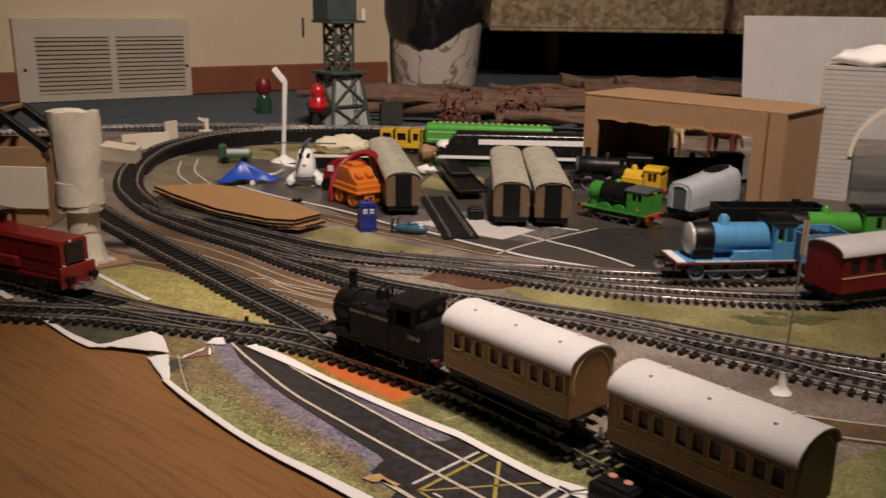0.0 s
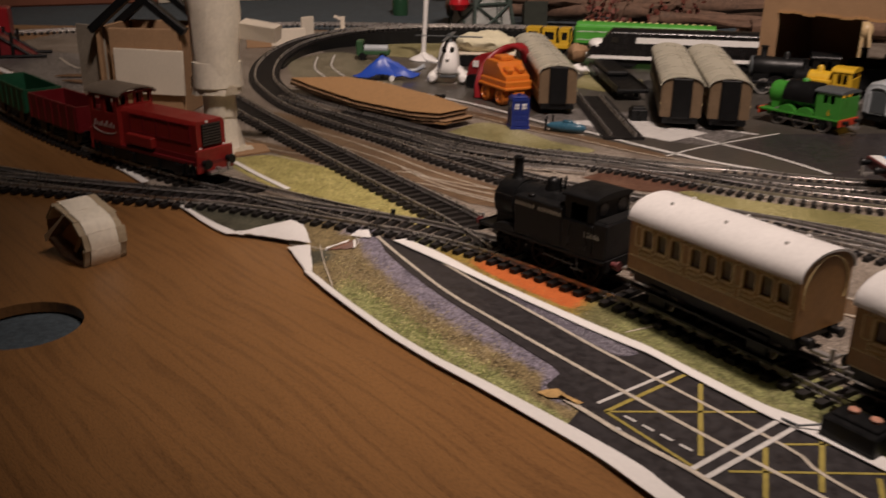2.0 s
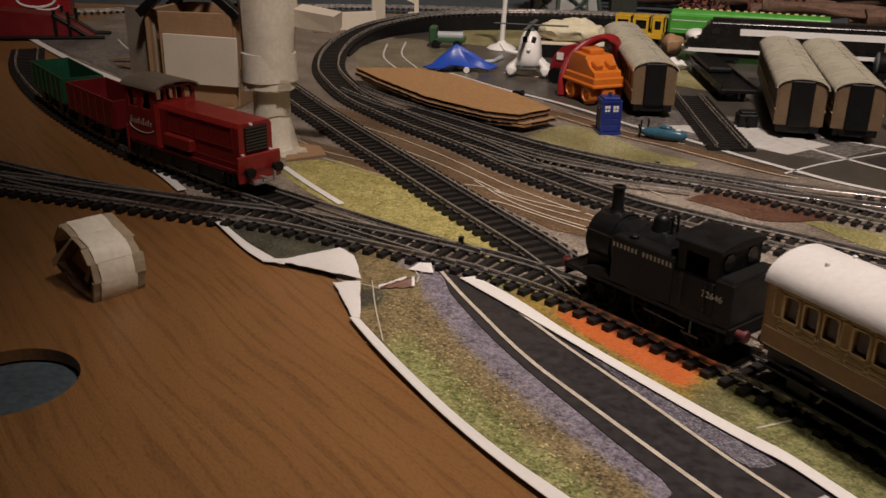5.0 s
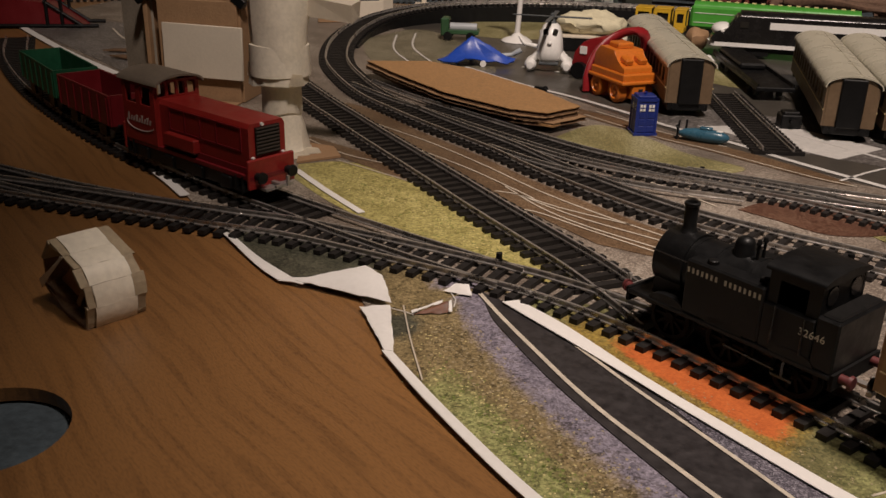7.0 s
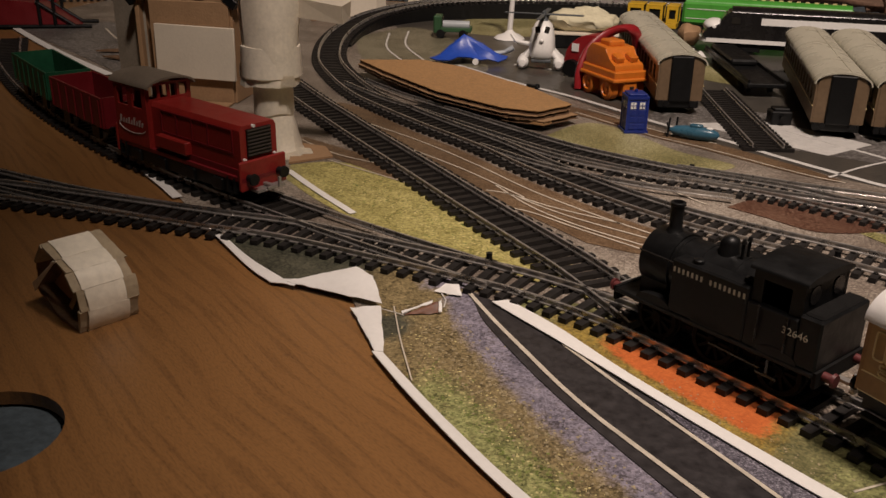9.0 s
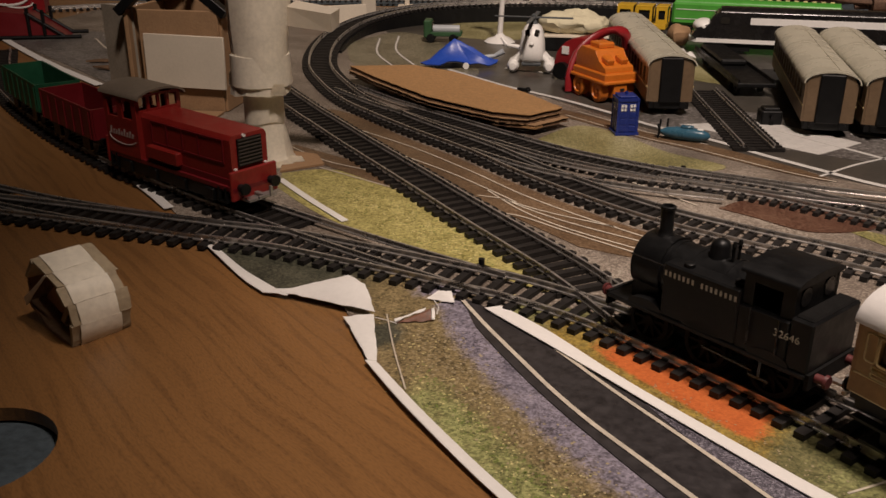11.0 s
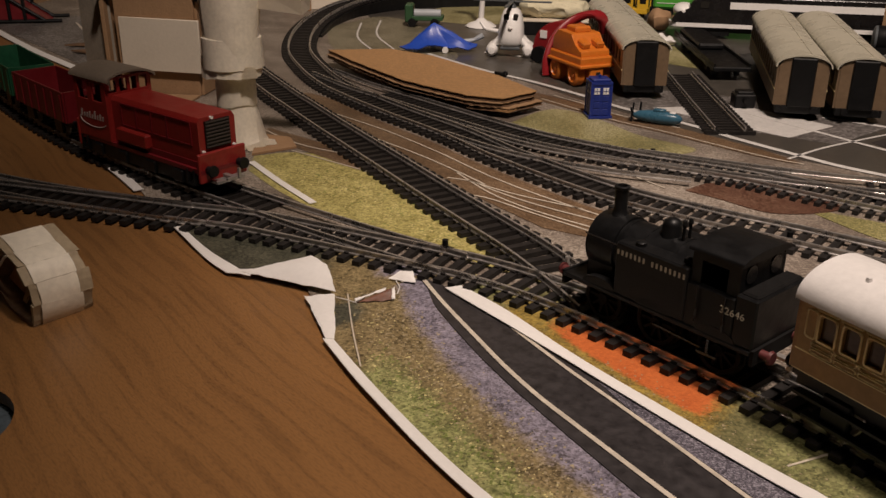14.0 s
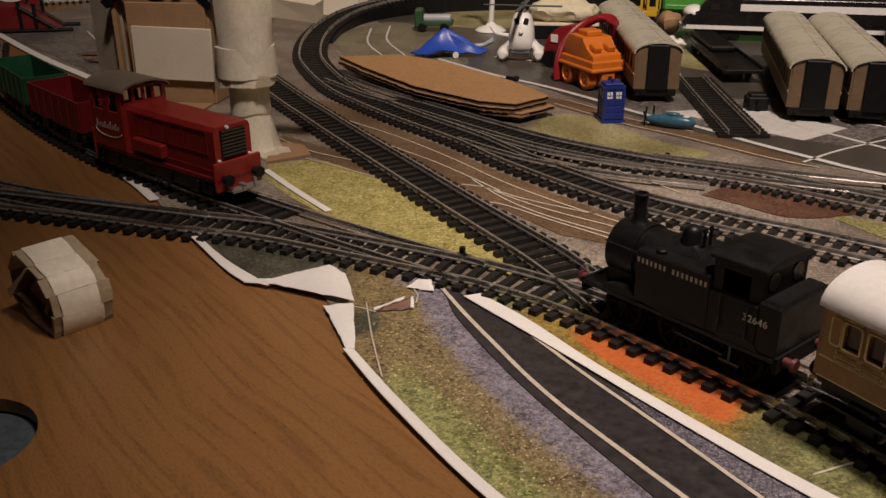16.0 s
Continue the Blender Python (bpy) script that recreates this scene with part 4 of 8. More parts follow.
T1 = [(-0.50, 0.560), (-0.40, 0.555), (-0.323, 0.5500), (-0.233, 0.5425), (-0.193, 0.5395), (-0.150, 0.5295), (-0.110, 0.5190), (-0.085, 0.5118), (-0.053, 0.4965), (-0.019, 0.4735), (0.017, 0.446), (0.053, 0.413), (0.118, 0.341), (0.17, 0.28), (0.27, 0.165)]
railway(T1, "black-sleepered model railway track curving past the printed road", pitch=0.0073)
T1B = [(-0.225, 0.5415), (-0.288, 0.549), (-0.345, 0.561), (-0.42, 0.583), (-0.52, 0.62)]
railway(T1B, "black-sleepered model railway siding beside the wooden board", sleepers=(0.42, 1))
TR = [(-0.095, 0.5135), (-0.150, 0.538), (-0.200, 0.5625), (-0.25, 0.5885), (-0.32, 0.630), (-0.40, 0.688), (-0.48, 0.757), (-0.56, 0.84), (-0.62, 0.92)]
railway(TR, "black-sleepered model railway track under the red train", sleepers=(0.16, 1))
T2 = [(-0.037, 0.4905), (-0.047, 0.506), (-0.068, 0.5345), (-0.088, 0.5575), (-0.1185, 0.592), (-0.158, 0.638), (-0.210, 0.698), (-0.241, 0.735), (-0.272, 0.772), (-0.34, 0.86), (-0.40, 0.95), (-0.45, 1.06), (-0.47, 1.18)]
railway(T2, "black-sleepered model railway track running behind the paper tower", sleepers=(0.045, 1))
T3 = [(0.30, 0.418), (0.2206, 0.463), (0.193, 0.483), (0.168, 0.4985), (0.144, 0.519), (0.131, 0.529), (0.100, 0.548), (0.072, 0.560), (0.038, 0.576), (0.004, 0.590), (-0.04, 0.614), (-0.095, 0.660), (-0.133, 0.699), (-0.177, 0.737), (-0.215, 0.773), (-0.243, 0.803), (-0.275, 0.850), (-0.310, 0.915), (-0.334, 0.99, 0.002), (-0.342, 1.06, 0.006), (-0.334, 1.125, 0.010), (-0.30, 1.185, 0.014), (-0.245, 1.222, 0.016), (-0.17, 1.245, 0.017), (-0.07, 1.25, 0.017), (0.06, 1.25, 0.017)]
railway(T3, "black-sleepered model railway loop climbing to a raised far curve", pitch=0.0066)
T3B = [(0.055, 0.569), (0.0865, 0.5560), (0.107, 0.548), (0.136, 0.5355), (0.165, 0.5200), (0.194, 0.505), (0.216, 0.494), (0.235, 0.4848), (0.34, 0.440)]
railway(T3B, "black-sleepered model railway track diverging at a turnout", sleepers=(0.33, 1), pitch=0.0066)
T4 = [(-0.262, 0.838), (-0.222, 0.800), (-0.178, 0.766), (-0.13, 0.729), (-0.085, 0.697), (-0.031, 0.672), (0.0107, 0.660), (0.0316, 0.652), (0.0516, 0.641), (0.087, 0.6235), (0.118, 0.6115), (0.154, 0.603), (0.188, 0.5975), (0.223, 0.594), (0.259, 0.5935), (0.283, 0.599), (0.319, 0.613), (0.37, 0.640), (0.44, 0.69)]
railway(T4, "black-sleepered model railway track along the edge of the yard", sleepers=(0.10, 1), pitch=0.0056)
T5 = [(-0.03, 0.675), (0.03, 0.660), (0.0676, 0.653), (0.09, 0.6505), (0.1055, 0.647), (0.123, 0.6415), (0.142, 0.639), (0.161, 0.637), (0.197, 0.638), (0.236, 0.642), (0.30, 0.655), (0.38, 0.68)]
railway(T5, "black-sleepered model railway siding under the blue engine", sleepers=(0.28, 1), pitch=0.0056)
T6 = [(-0.85, 1.10), (-0.65, 1.25), (-0.45, 1.35), (-0.25, 1.38), (-0.12, 1.33), (-0.03, 1.25)]
railway(T6, "black-sleepered model railway track at the back of the board")
T7 = [(-0.133, 0.702), (-0.09, 0.672), (-0.045, 0.655), (0.0, 0.648)]
railway(T7, "black-sleepered model railway crossover between two tracks", sleepers=(0.4, 0.5), pitch=0.02)
b = bmesh.new()
ribbon(b, [p + Vector((0, 0, 0)) for p in spline(T3[18:], 0.01)], -0.017, 0.017, -0.018, 0.0185)
solo("track_riser", b, M_BLACK, "black plastic riser under the raised curve of track", "track riser", smooth=0)
for x, y in ((-0.103, 0.534), (0.037, 0.575), (-0.02, 0.685), (0.255, 0.495)):
    b = bmesh.new()
    rod(b, (0, 0, 0), (0, 0, 0.0045), 0.0013)
    box(b, (0, 0, 0.0006), (0.006, 0.004, 0.0012))
    solo("point_lever", b, M_BLACK, "small black point lever beside the track", "point lever", group="point levers", place=pose(x, y, PAPER, 0, 0, -30))
RAIL_TOP = PAPER + 0.0019 + 0.0026

# ---- rolling stock ----


def lathe(bm, profile, a, axis="y", seg=20):
    """Turns a profile of (along, radius) round an axis through a."""
    rings = []
    for u, r in profile:
        ring_ = []
        for i in range(seg):
            c, s = r * math.cos(2 * math.pi * i / seg), r * math.sin(2 * math.pi * i / seg)
            off = (c, u, s) if axis == "y" else (u, c, s) if axis == "x" else (c, s, u)
            ring_.append(bm.verts.new(Vector(a) + Vector(off)))
        rings.append(ring_)
    for p, q in zip(rings, rings[1:]):
        for i in range(seg):
            bm.faces.new((p[i], p[(i + 1) % seg], q[(i + 1) % seg], q[i]))
    for ring_ in (rings[0], rings[-1]):
        if (ring_[0].co - ring_[seg // 2].co).length > 1e-6:
            bm.faces.new(ring_)
    return bm


def wheels(parent, xs, r, tyre=M_SILVER, centre=M_BLACK, spokes=8, gauge=0.0145):
    for x in xs:
        for s in (-1, 1):
            b = bmesh.new()
            y = s * gauge / 2
            lathe(b, [(y, r * 0.8), (y, r * 1.08), (y + s * 0.0006, r * 1.08), (y + s * 0.0007, r), (y + s * 0.0026, r * 0.985), (y + s * 0.0026, r * 0.8), (y, r * 0.8)], (x, 0, r), seg=24)
            w = part("wheel", b, tyre, parent)
            b = bmesh.new()
            lathe(b, [(y + s * 0.0005, r * 0.24), (y + s * 0.003, r * 0.24)], (x, 0, r), seg=10)
            for k in range(spokes):
                a = 2 * math.pi * k / spokes
                box(b, (x + 0.5 * r * math.cos(a), y + s * 0.0014, r + 0.5 * r * math.sin(a)), (r * 0.72, 0.0012, r * 0.13), rot=(0, -math.degrees(a), 0))
            part("spokes", b, centre, w)
        b = bmesh.new()
        rod(b, (x, -gauge / 2, r), (x, gauge / 2, r), 0.0009, seg=8)
        part("axle", b, M_BLACK, parent)


def buffers(parent, x, d, z, half, material=M_BLACK, r=0.0022):
    for s in (-1, 1):
        b = bmesh.new()
        rod(b, (x, s * half, z), (x + d * 0.0035, s * half, z), r * 0.65)
        rod(b, (x + d * 0.0035, s * half, z), (x + d * 0.0045, s * half, z), r, r * 0.9)
        part("buffer", b, material, parent)


def coupling(parent, x, d, z=0.0075):
    b = bmesh.new()
    box(b, (x + d * 0.003, 0, z), (0.008, 0.0022, 0.001))
    box(b, (x + d * 0.0075, 0, z), (0.0012, 0.009, 0.0012))
    box(b, (x + d * 0.0085, 0.002, z + 0.002), (0.0012, 0.0012, 0.005))
    part("coupling", b, M_SILVER, parent, "metal hook coupling")


def lettering(text, size, material, parent, place, spacing=1.0):
    cu = bpy.data.curves.new("lettering", "FONT")
    cu.body, cu.size, cu.extrude, cu.space_character = text, size, 0.00006, spacing
    tmp = new("lettering", cu)
    bpy.context.view_layer.update()
    me = bpy.data.meshes.new_from_object(tmp.evaluated_get(bpy.context.evaluated_depsgraph_get()))
    bpy.data.objects.remove(tmp)
    me.materials.append(material)
    ob = new("lettering", me)
    ob.parent = parent
    ob.matrix_basis = place
    return tagged(ob, "printed lettering")


M_CREAM = mat("cream_lettering", (0.50, 0.47, 0.38), 0.6, var=0.1)
M_BROWNGLASS = mat("brown_glazing", (0.105, 0.066, 0.034), 0.12, var=0.3, scale=120)
M_COACHEND = mat("teak_end", (0.35, 0.185, 0.064), 0.4, var=0.2, scale=60)


def outlined(b, xa, xb, za, zb, y, r):
    """A thin raised line round a rectangle with rounded corners, on a coach's side."""
    pts = []
    for cx, cz, a0 in ((xb - r, zb - r, 0), (xa + r, zb - r, 90), (xa + r, za + r, 180), (xb - r, za + r, 270)):
        pts += arc(cx, cz, r, r, a0, a0 + 90, 3)
    for p, q in zip(pts, pts[1:] + pts[:1]):
        if (p[0] - q[0]) ** 2 + (p[1] - q[1]) ** 2 > 1e-10:
            rod(b, (p[0], y, p[1]), (q[0], y, q[1]), 0.00030, seg=4, caps=False)


def four_wheel_coach(place):
    c = thing("railway_coach", place, "brown panelled four-wheel model coach with a white arched roof", "railway coach", group="coaches behind the black engine")
    L, W, z0, z1 = 0.0770, 0.0280, 0.0155, 0.0368
    x0 = -L / 2
    wins = []
    for k in range(3):
        for j in range(3):
            a = x0 + 0.0028 + k * 0.0242 + j * 0.0071
            wins.append((a, a + 0.0047, 0.0266, 0.0338))
    for s in (-1, 1):
        b = bmesh.new()
        pierced(b, x0, -x0, z0, z1, s * (W / 2 - 0.0006), 0.0012, wins)
        side = part("side", b, M_TEAK, c, smooth=0)
        y = s * (W / 2 + 0.0001)
        b = bmesh.new()
        box(b, (0, y, (z0 + 0.0218) / 2), (L, 0.0004, 0.0218 - z0 - 0.0006))
        part("lower_panel", b, M_TEAKDK, side, "darker brown lower panel", smooth=0)
        for a, e, p, q in wins:
            b = bmesh.new()
            pierced(b, a - 0.0006, e + 0.0006, p - 0.0006, q + 0.0006, y, 0.0006, [(a, e, p, q)])
            for u, g in ((a, 1), (e, -1)):
                flip = [(u, q), (u + g * 0.0013, q), (u + g * 0.0005, q - 0.0004), (u, q - 0.0012)]
                prism(b, flip, y - 0.0002, y + 0.0002, "y")
            wf = part("window_frame", b, M_TEAK, side, "brown window frame with rounded top corners", smooth=0)
            b = bmesh.new()
            outlined(b, a - 0.0004, e + 0.0004, p - 0.0004, q + 0.0004, y + s * 0.0003, 0.0009)
            part("gold_lining", b, M_GOLD, wf, "thin gold line round the window")
        for k in range(3):
            xa = x0 + 0.0242 * k + 0.0238
            if xa < -x0 - 0.003:
                b = bmesh.new()
                outlined(b, xa - 0.0010, xa + 0.0022, 0.0262, 0.0342, y, 0.0008)
                part("door_lining", b, M_GOLD, side, "thin gold line round a blank panel")
        b = bmesh.new()
        for zz in (0.0217, z0 + 0.0003):
            box(b, (0, y, zz), (L - 0.001, 0.0005, 0.0003))
        for k in range(3):
            for a0_, a1_ in ((0.0012, 0.0088), (0.0096, 0.0160), (0.0168, 0.0234)):
                xa, xb = x0 + 0.0242 * k + a0_, x0 + 0.0242 * k + a1_
                for za, zb in ((0.0349, 0.0361), (0.0242, 0.0254), (0.0223, 0.0235)):
                    outlined(b, xa, min(xb, -x0 - 0.001), za, zb, y, 0.0004)
        part("waist_moulding", b, M_GOLD, side, "thin gold lining", smooth=0)
        for a, e, p, q in wins:
            b = bmesh.new()
            box(b, ((a + e) / 2, s * (W / 2 - 0.0010), (p + q) / 2), (e - a, 0.0003, q - p))
            part("pane", b, M_BROWNGLASS, side, smooth=0)
        for k in range(3):
            b = bmesh.new()
            rod(b, (x0 + 0.0242 * k + 0.0092, y, 0.0252), (x0 + 0.0242 * k + 0.0092, y + s * 0.0008, 0.0252), 0.0003, seg=6)
            part("door_handle", b, M_GOLD, side)
    outline = [(-W / 2, z0), (W / 2, z0), (W / 2, z1)] + arc(0, z1, W / 2, 0.0075, 0, 180, 12)[1:]
    for s in (-1, 1):
        b = bmesh.new()
        prism(b, outline, s * L / 2 - 0.0006, s * L / 2 + 0.0006, "x")
        end = part("end_panel", b, M_COACHEND, c, "brown end panel with an arched moulding", smooth=0)
        b = bmesh.new()
        inner = arc(0, 0.0300, W / 2 - 0.002, 0.0128, -20, 200, 18)
        for p, q in zip(inner, inner[1:]):
            rod(b, (s * (L / 2 + 0.0007), *p), (s * (L / 2 + 0.0007), *q), 0.0003, seg=6)
        part("arch_moulding", b, M_GOLD, end)
        buffers(c, s * (L / 2), s, 0.0138, 0.0085, M_BLACK)
        coupling(c, s * (L / 2), s)
    b = bmesh.new()
    top = arc(0, z1, W / 2 + 0.0013, 0.0082, 0, 180, 16)
    under = arc(0, z1, W / 2 + 0.0006, 0.0073, 180, 0, 16)
    prism(b, [(top[0][0], z1 - 0.0008)] + top + [(top[-1][0], z1 - 0.0008)] + [(under[0][0], z1 - 0.0008)] + under + [(under[-1][0], z1 - 0.0008)], -L / 2 - 0.0012, L / 2 + 0.0012, "x")
    roof = part("roof", b, M_ROOFW, c, "plain white arched roof")
    for x in (-0.026, 0.0, 0.026):
        for y in (-0.006, 0.006):
            b = bmesh.new()
            zz = z1 + 0.0082 * math.sqrt(1 - (y / (W / 2)) ** 2)
            rod(b, (x, y, zz - 0.0006), (x, y, zz + 0.0010), 0.0010, 0.0007, seg=10)
            part("ventilator", b, M_ROOFW, roof)
    b = bmesh.new()
    box(b, (0, 0, 0.0142), (L, 0.0255, 0.0024))
    frame_ = part("underframe", b, M_BLACK, c, "black underframe", smooth=0)
    for s in (-1, 1):
        for nm, yy, zz, ln, th, ht in (("solebar", 0.0105, 0.0115, L * 0.98, 0.0016, 0.0032), ("footboard", 0.0125, 0.0085, L * 0.95, 0.0030, 0.0008), ("footboard", 0.0125, 0.0030, L * 0.85, 0.0030, 0.0008)):
            b = bmesh.new()
            box(b, (0, s * yy, zz), (ln, th, ht))
            part(nm, b, M_BLACK, frame_, smooth=0)
        for x in (-0.024, 0.024):
            b = bmesh.new()
            box(b, (x, s * 0.0112, 0.0065), (0.009, 0.002, 0.010), bevel=0.0005)
            part("axle_guard", b, M_BLACK, frame_, smooth=0)
    wheels(c, (-0.024, 0.024), 0.0058)
    return c


def on_track(line, x, heading_deg, y=None):
    """The pose of a vehicle standing on a track at x."""
    pts = spline(line, 0.002)
    p = min(pts, key=lambda q: abs(q.x - x) + (0 if y is None else abs(q.y - y)))
    return pose(p.x, p.y, p.z + RAIL_TOP, 0, 0, heading_deg)


four_wheel_coach(pose(0.0525, 0.4120, RAIL_TOP, 0, 0, 132.5))
four_wheel_coach(pose(0.1185, 0.3390, RAIL_TOP, 0, 0, 132.0))


M_SOOT = mat("sooty_black", (0.007, 0.0066, 0.0064), 0.75, var=0.4, scale=300, spec=0.15)


def black_tank_engine(place):
    e = thing("tank_engine", place, "small black model tank engine with cream lettering on its side tanks", "tank engine")
    b = bmesh.new()
    box(b, (0.0032, 0, 0.0108), (0.0725, 0.0270, 0.0016), bevel=0.0003)
    box(b, (0.0032, 0, 0.0080), (0.068, 0.0120, 0.0050))
    part("footplate", b, M_BLACK, e, smooth=0)
    for x in (-0.0336, 0.0395):
        b = bmesh.new()
        box(b, (x, 0, 0.0095), (0.0012, 0.0260, 0.0050))
        part("buffer_beam", b, M_SOOT, e, smooth=0)
        buffers(e, x, 1 if x > 0 else -1, 0.0100, 0.0088, M_REDBEAM)
        coupling(e, x, 1 if x > 0 else -1, 0.0065)
    b = bmesh.new()
    lathe(b, [(-0.012, 0.0095), (0.022, 0.0095)], (0, 0, 0.0228), "x", 28)
    bo = part("boiler", b, M_BLACK, e)
    for x in (-0.008, 0.000, 0.0125, 0.0205):
        b = bmesh.new()
        lathe(b, [(x - 0.0004, 0.0095), (x - 0.0004, 0.0097), (x + 0.0004, 0.0097), (x + 0.0004, 0.0095)], (0, 0, 0.0228), "x", 28)
        part("boiler_band", b, M_BLACK, bo)
    b = bmesh.new()
    lathe(b, [(0.022, 0.0103), (0.0330, 0.0103), (0.0336, 0.0098), (0.0338, 0.0090), (0.0344, 0.0068), (0.0348, 0.002), (0.0348, 0.0001)], (0, 0, 0.0228), "x", 28)
    box(b, (0.0275, 0, 0.0148), (0.0105, 0.0175, 0.0070))
    sb = part("smokebox", b, M_BLACK, e)
    b = bmesh.new()
    box(b, (0.0353, 0.0010, 0.0228), (0.0010, 0.0080, 0.0008), rot=(25, 0, 0))
    rod(b, (0.0345, 0, 0.0228), (0.0366, 0, 0.0228), 0.0008, seg=8)
    part("door_handle", b, M_BLACKG, sb)
    b = bmesh.new()
    lathe(b, [(0.0310, 0.0044), (0.0328, 0.0030), (0.0345, 0.0022), (0.0416, 0.0023), (0.0418, 0.0026), (0.0426, 0.0026), (0.0428, 0.0023), (0.0428, 0.0017), (0.0404, 0.0014)], (0.0278, 0, 0), "z", 20)
    part("chimney", b, M_BLACK, e, "tall black capped chimney")
    b = bmesh.new()
    lathe(b, [(0.0300, 0.0044), (0.0325, 0.0033), (0.0355, 0.0031), (0.0368, 0.0026), (0.0375, 0.0014), (0.0378, 0.0002)], (0.0068, 0, 0), "z", 20)
    part("dome", b, M_BLACK, e)
    for s in (-1, 1):
        b = bmesh.new()
        rod(b, (0.0012, s * 0.0016, 0.0315), (0.0012, s * 0.0016, 0.0372), 0.0005, seg=8)
        rod(b, (0.0012, s * 0.0016, 0.0372), (0.0012, s * 0.0016, 0.0386), 0.0009, 0.0006, seg=8)
        part("safety_valve", b, M_SOOT, e)
        b = bmesh.new()
        box(b, (0.0042, s * 0.0098, 0.0206), (0.0276, 0.0068, 0.0182), bevel=0.0006)
        tank = part("side_tank", b, M_BLACK, e, "black side tank with a row of cream letters", smooth=0)
        b = bmesh.new()
        for k in [k for k in range(16) if k != 7]:
            box(b, (0.0168 - 0.00168 * k, s * 0.01315, 0.0264), (0.00080, 0.00012, 0.00175))
        part("letter_bars", b, M_CREAM, tank, "cream lettering bars", smooth=0)
        b = bmesh.new()
        rod(b, (0.018, s * 0.0106, 0.0270), (0.033, s * 0.0106, 0.0272), 0.0003, seg=6)
        part("handrail", b, M_BLACKG, tank)
        b = bmesh.new()
        lathe(b, [(0.0296, 0.0018), (0.0308, 0.0018), (0.0311, 0.0014), (0.0311, 0.0001)], (0.0105, s * 0.0100, 0), "z", 12)
        part("filler_cap", b, M_BLACK, tank)
        b = bmesh.new()
        box(b, (-0.0075, s * 0.0098, 0.0306), (0.0030, 0.0020, 0.0018), bevel=0.0003)
        part("lamp_box", b, M_SOOT, tank, smooth=0)
    # cab and bunker
    for s in (-1, 1):
        b = bmesh.new()
        pierced(b, -0.0262, -0.0098, 0.0116, 0.0358, s * 0.0112, 0.0010, [(-0.0222, -0.0132, 0.0256, 0.0332)])
        part("cab_side", b, M_BLACK, e, smooth=0)
        b = bmesh.new()
        rod(b, (-0.0232, s * 0.0134, 0.014), (-0.0232, s * 0.0134, 0.025), 0.0003, seg=6)
        rod(b, (-0.0140, s * 0.0138, 0.014), (-0.0140, s * 0.0138, 0.026), 0.0003, seg=6)
        part("grab_rail", b, M_BLACKG, e)
    b = bmesh.new()
    box(b, (-0.0180, 0, 0.0165), (0.0150, 0.0190, 0.0090))
    part("cab_interior", b, M_BLACK, e, smooth=0)
    for x in (-0.0256, -0.0104):
        b = bmesh.new()
        pl = pose(x, 0, 0, 0, 0, 90)
        pierced(b, -0.0106, 0.0106, 0.0116, 0.0358, 0, 0.0010, [(-0.0088, -0.0038, 0.0290, 0.0342), (0.0038, 0.0088, 0.0290, 0.0342)])
        o = part("cab_end", b, M_BLACK, e, smooth=0)
        o.matrix_basis = pl
        for s in (-1, 1):
            b = bmesh.new()
            lathe(b, [(-0.0008, 0.0024), (-0.0008, 0.0029), (0.0008, 0.0029), (0.0008, 0.0024)], (s * 0.0063, 0, 0.0316), "y", 16)
            g = part("spectacle_rim", b, M_BLACKG, o)
    b = bmesh.new()
    prof = arc(0, 0.0362, 0.0126, 0.0021, 0, 180, 12) + [(-0.0126, 0.0356), (0.0126, 0.0356)]
    prism(b, prof, -0.0272, -0.0086, "x")
    roof = part("cab_roof", b, M_BLACK, e, "matt black arched cab roof")
    b = bmesh.new()
    box(b, (-0.0297, 0, 0.0195), (0.0072, 0.0260, 0.0160), bevel=0.0006)

    bunker = part("bunker", b, M_BLACK, e, "black coal bunker with cream numerals", smooth=0)
    for s in (-1, 1):
        b = bmesh.new()
        box(b, (-0.0178, s * 0.0122, 0.0185), (0.0164, 0.0016, 0.0140), bevel=0.0004)
        part("cab_panel", b, M_BLACK, e, smooth=0)
    b = bmesh.new()
    box(b, (-0.0297, 0, 0.0276), (0.0058, 0.0235, 0.0014), bevel=0.0006)
    part("bunker_top", b, M_SOOT, bunker, smooth=0)
    for s in (-1, 1):
        lettering("32646", 0.0032, M_CREAM, bunker, Matrix.Translation((-0.0225 if s < 0 else -0.0337, s * 0.01335, 0.0202)) @ pose(0, 0, 0, 90, 0, 0 if s < 0 else 180) @ Matrix.Translation((-0.0105 if s < 0 else -0.012, 0, 0)), 1.05)
    for s in (-1, 1):
        b = bmesh.new()
        for x in (-0.021, 0.002, 0.024):
            prism(b, arc(x, 0.0116, 0.0068, 0.0030, 0, 180, 10), s * 0.0105, s * 0.0132, "y")
        part("splasher", b, M_BLACK, e)
        b = bmesh.new()
        rod(b, (0.002, s * 0.0112, 0.0060), (-0.021, s * 0.0112, 0.0050), 0.0006, seg=6)
        box(b, (-0.019, s * 0.0125, 0.0045), (0.007, 0.0012, 0.0008))
        box(b, (-0.019, s * 0.0125, 0.0078), (0.0008, 0.0010, 0.0065))
        part("coupling_rod", b, M_BLACKG, e)
    for o in e.children:
        o.location.z += 0.0020
    wheels(e, (-0.021, 0.002, 0.024), 0.0078, M_SOOT, M_SOOT, 10)
    return e


black_tank_engine(pose(-0.0115, 0.4700, RAIL_TOP, 0, 0, 142))


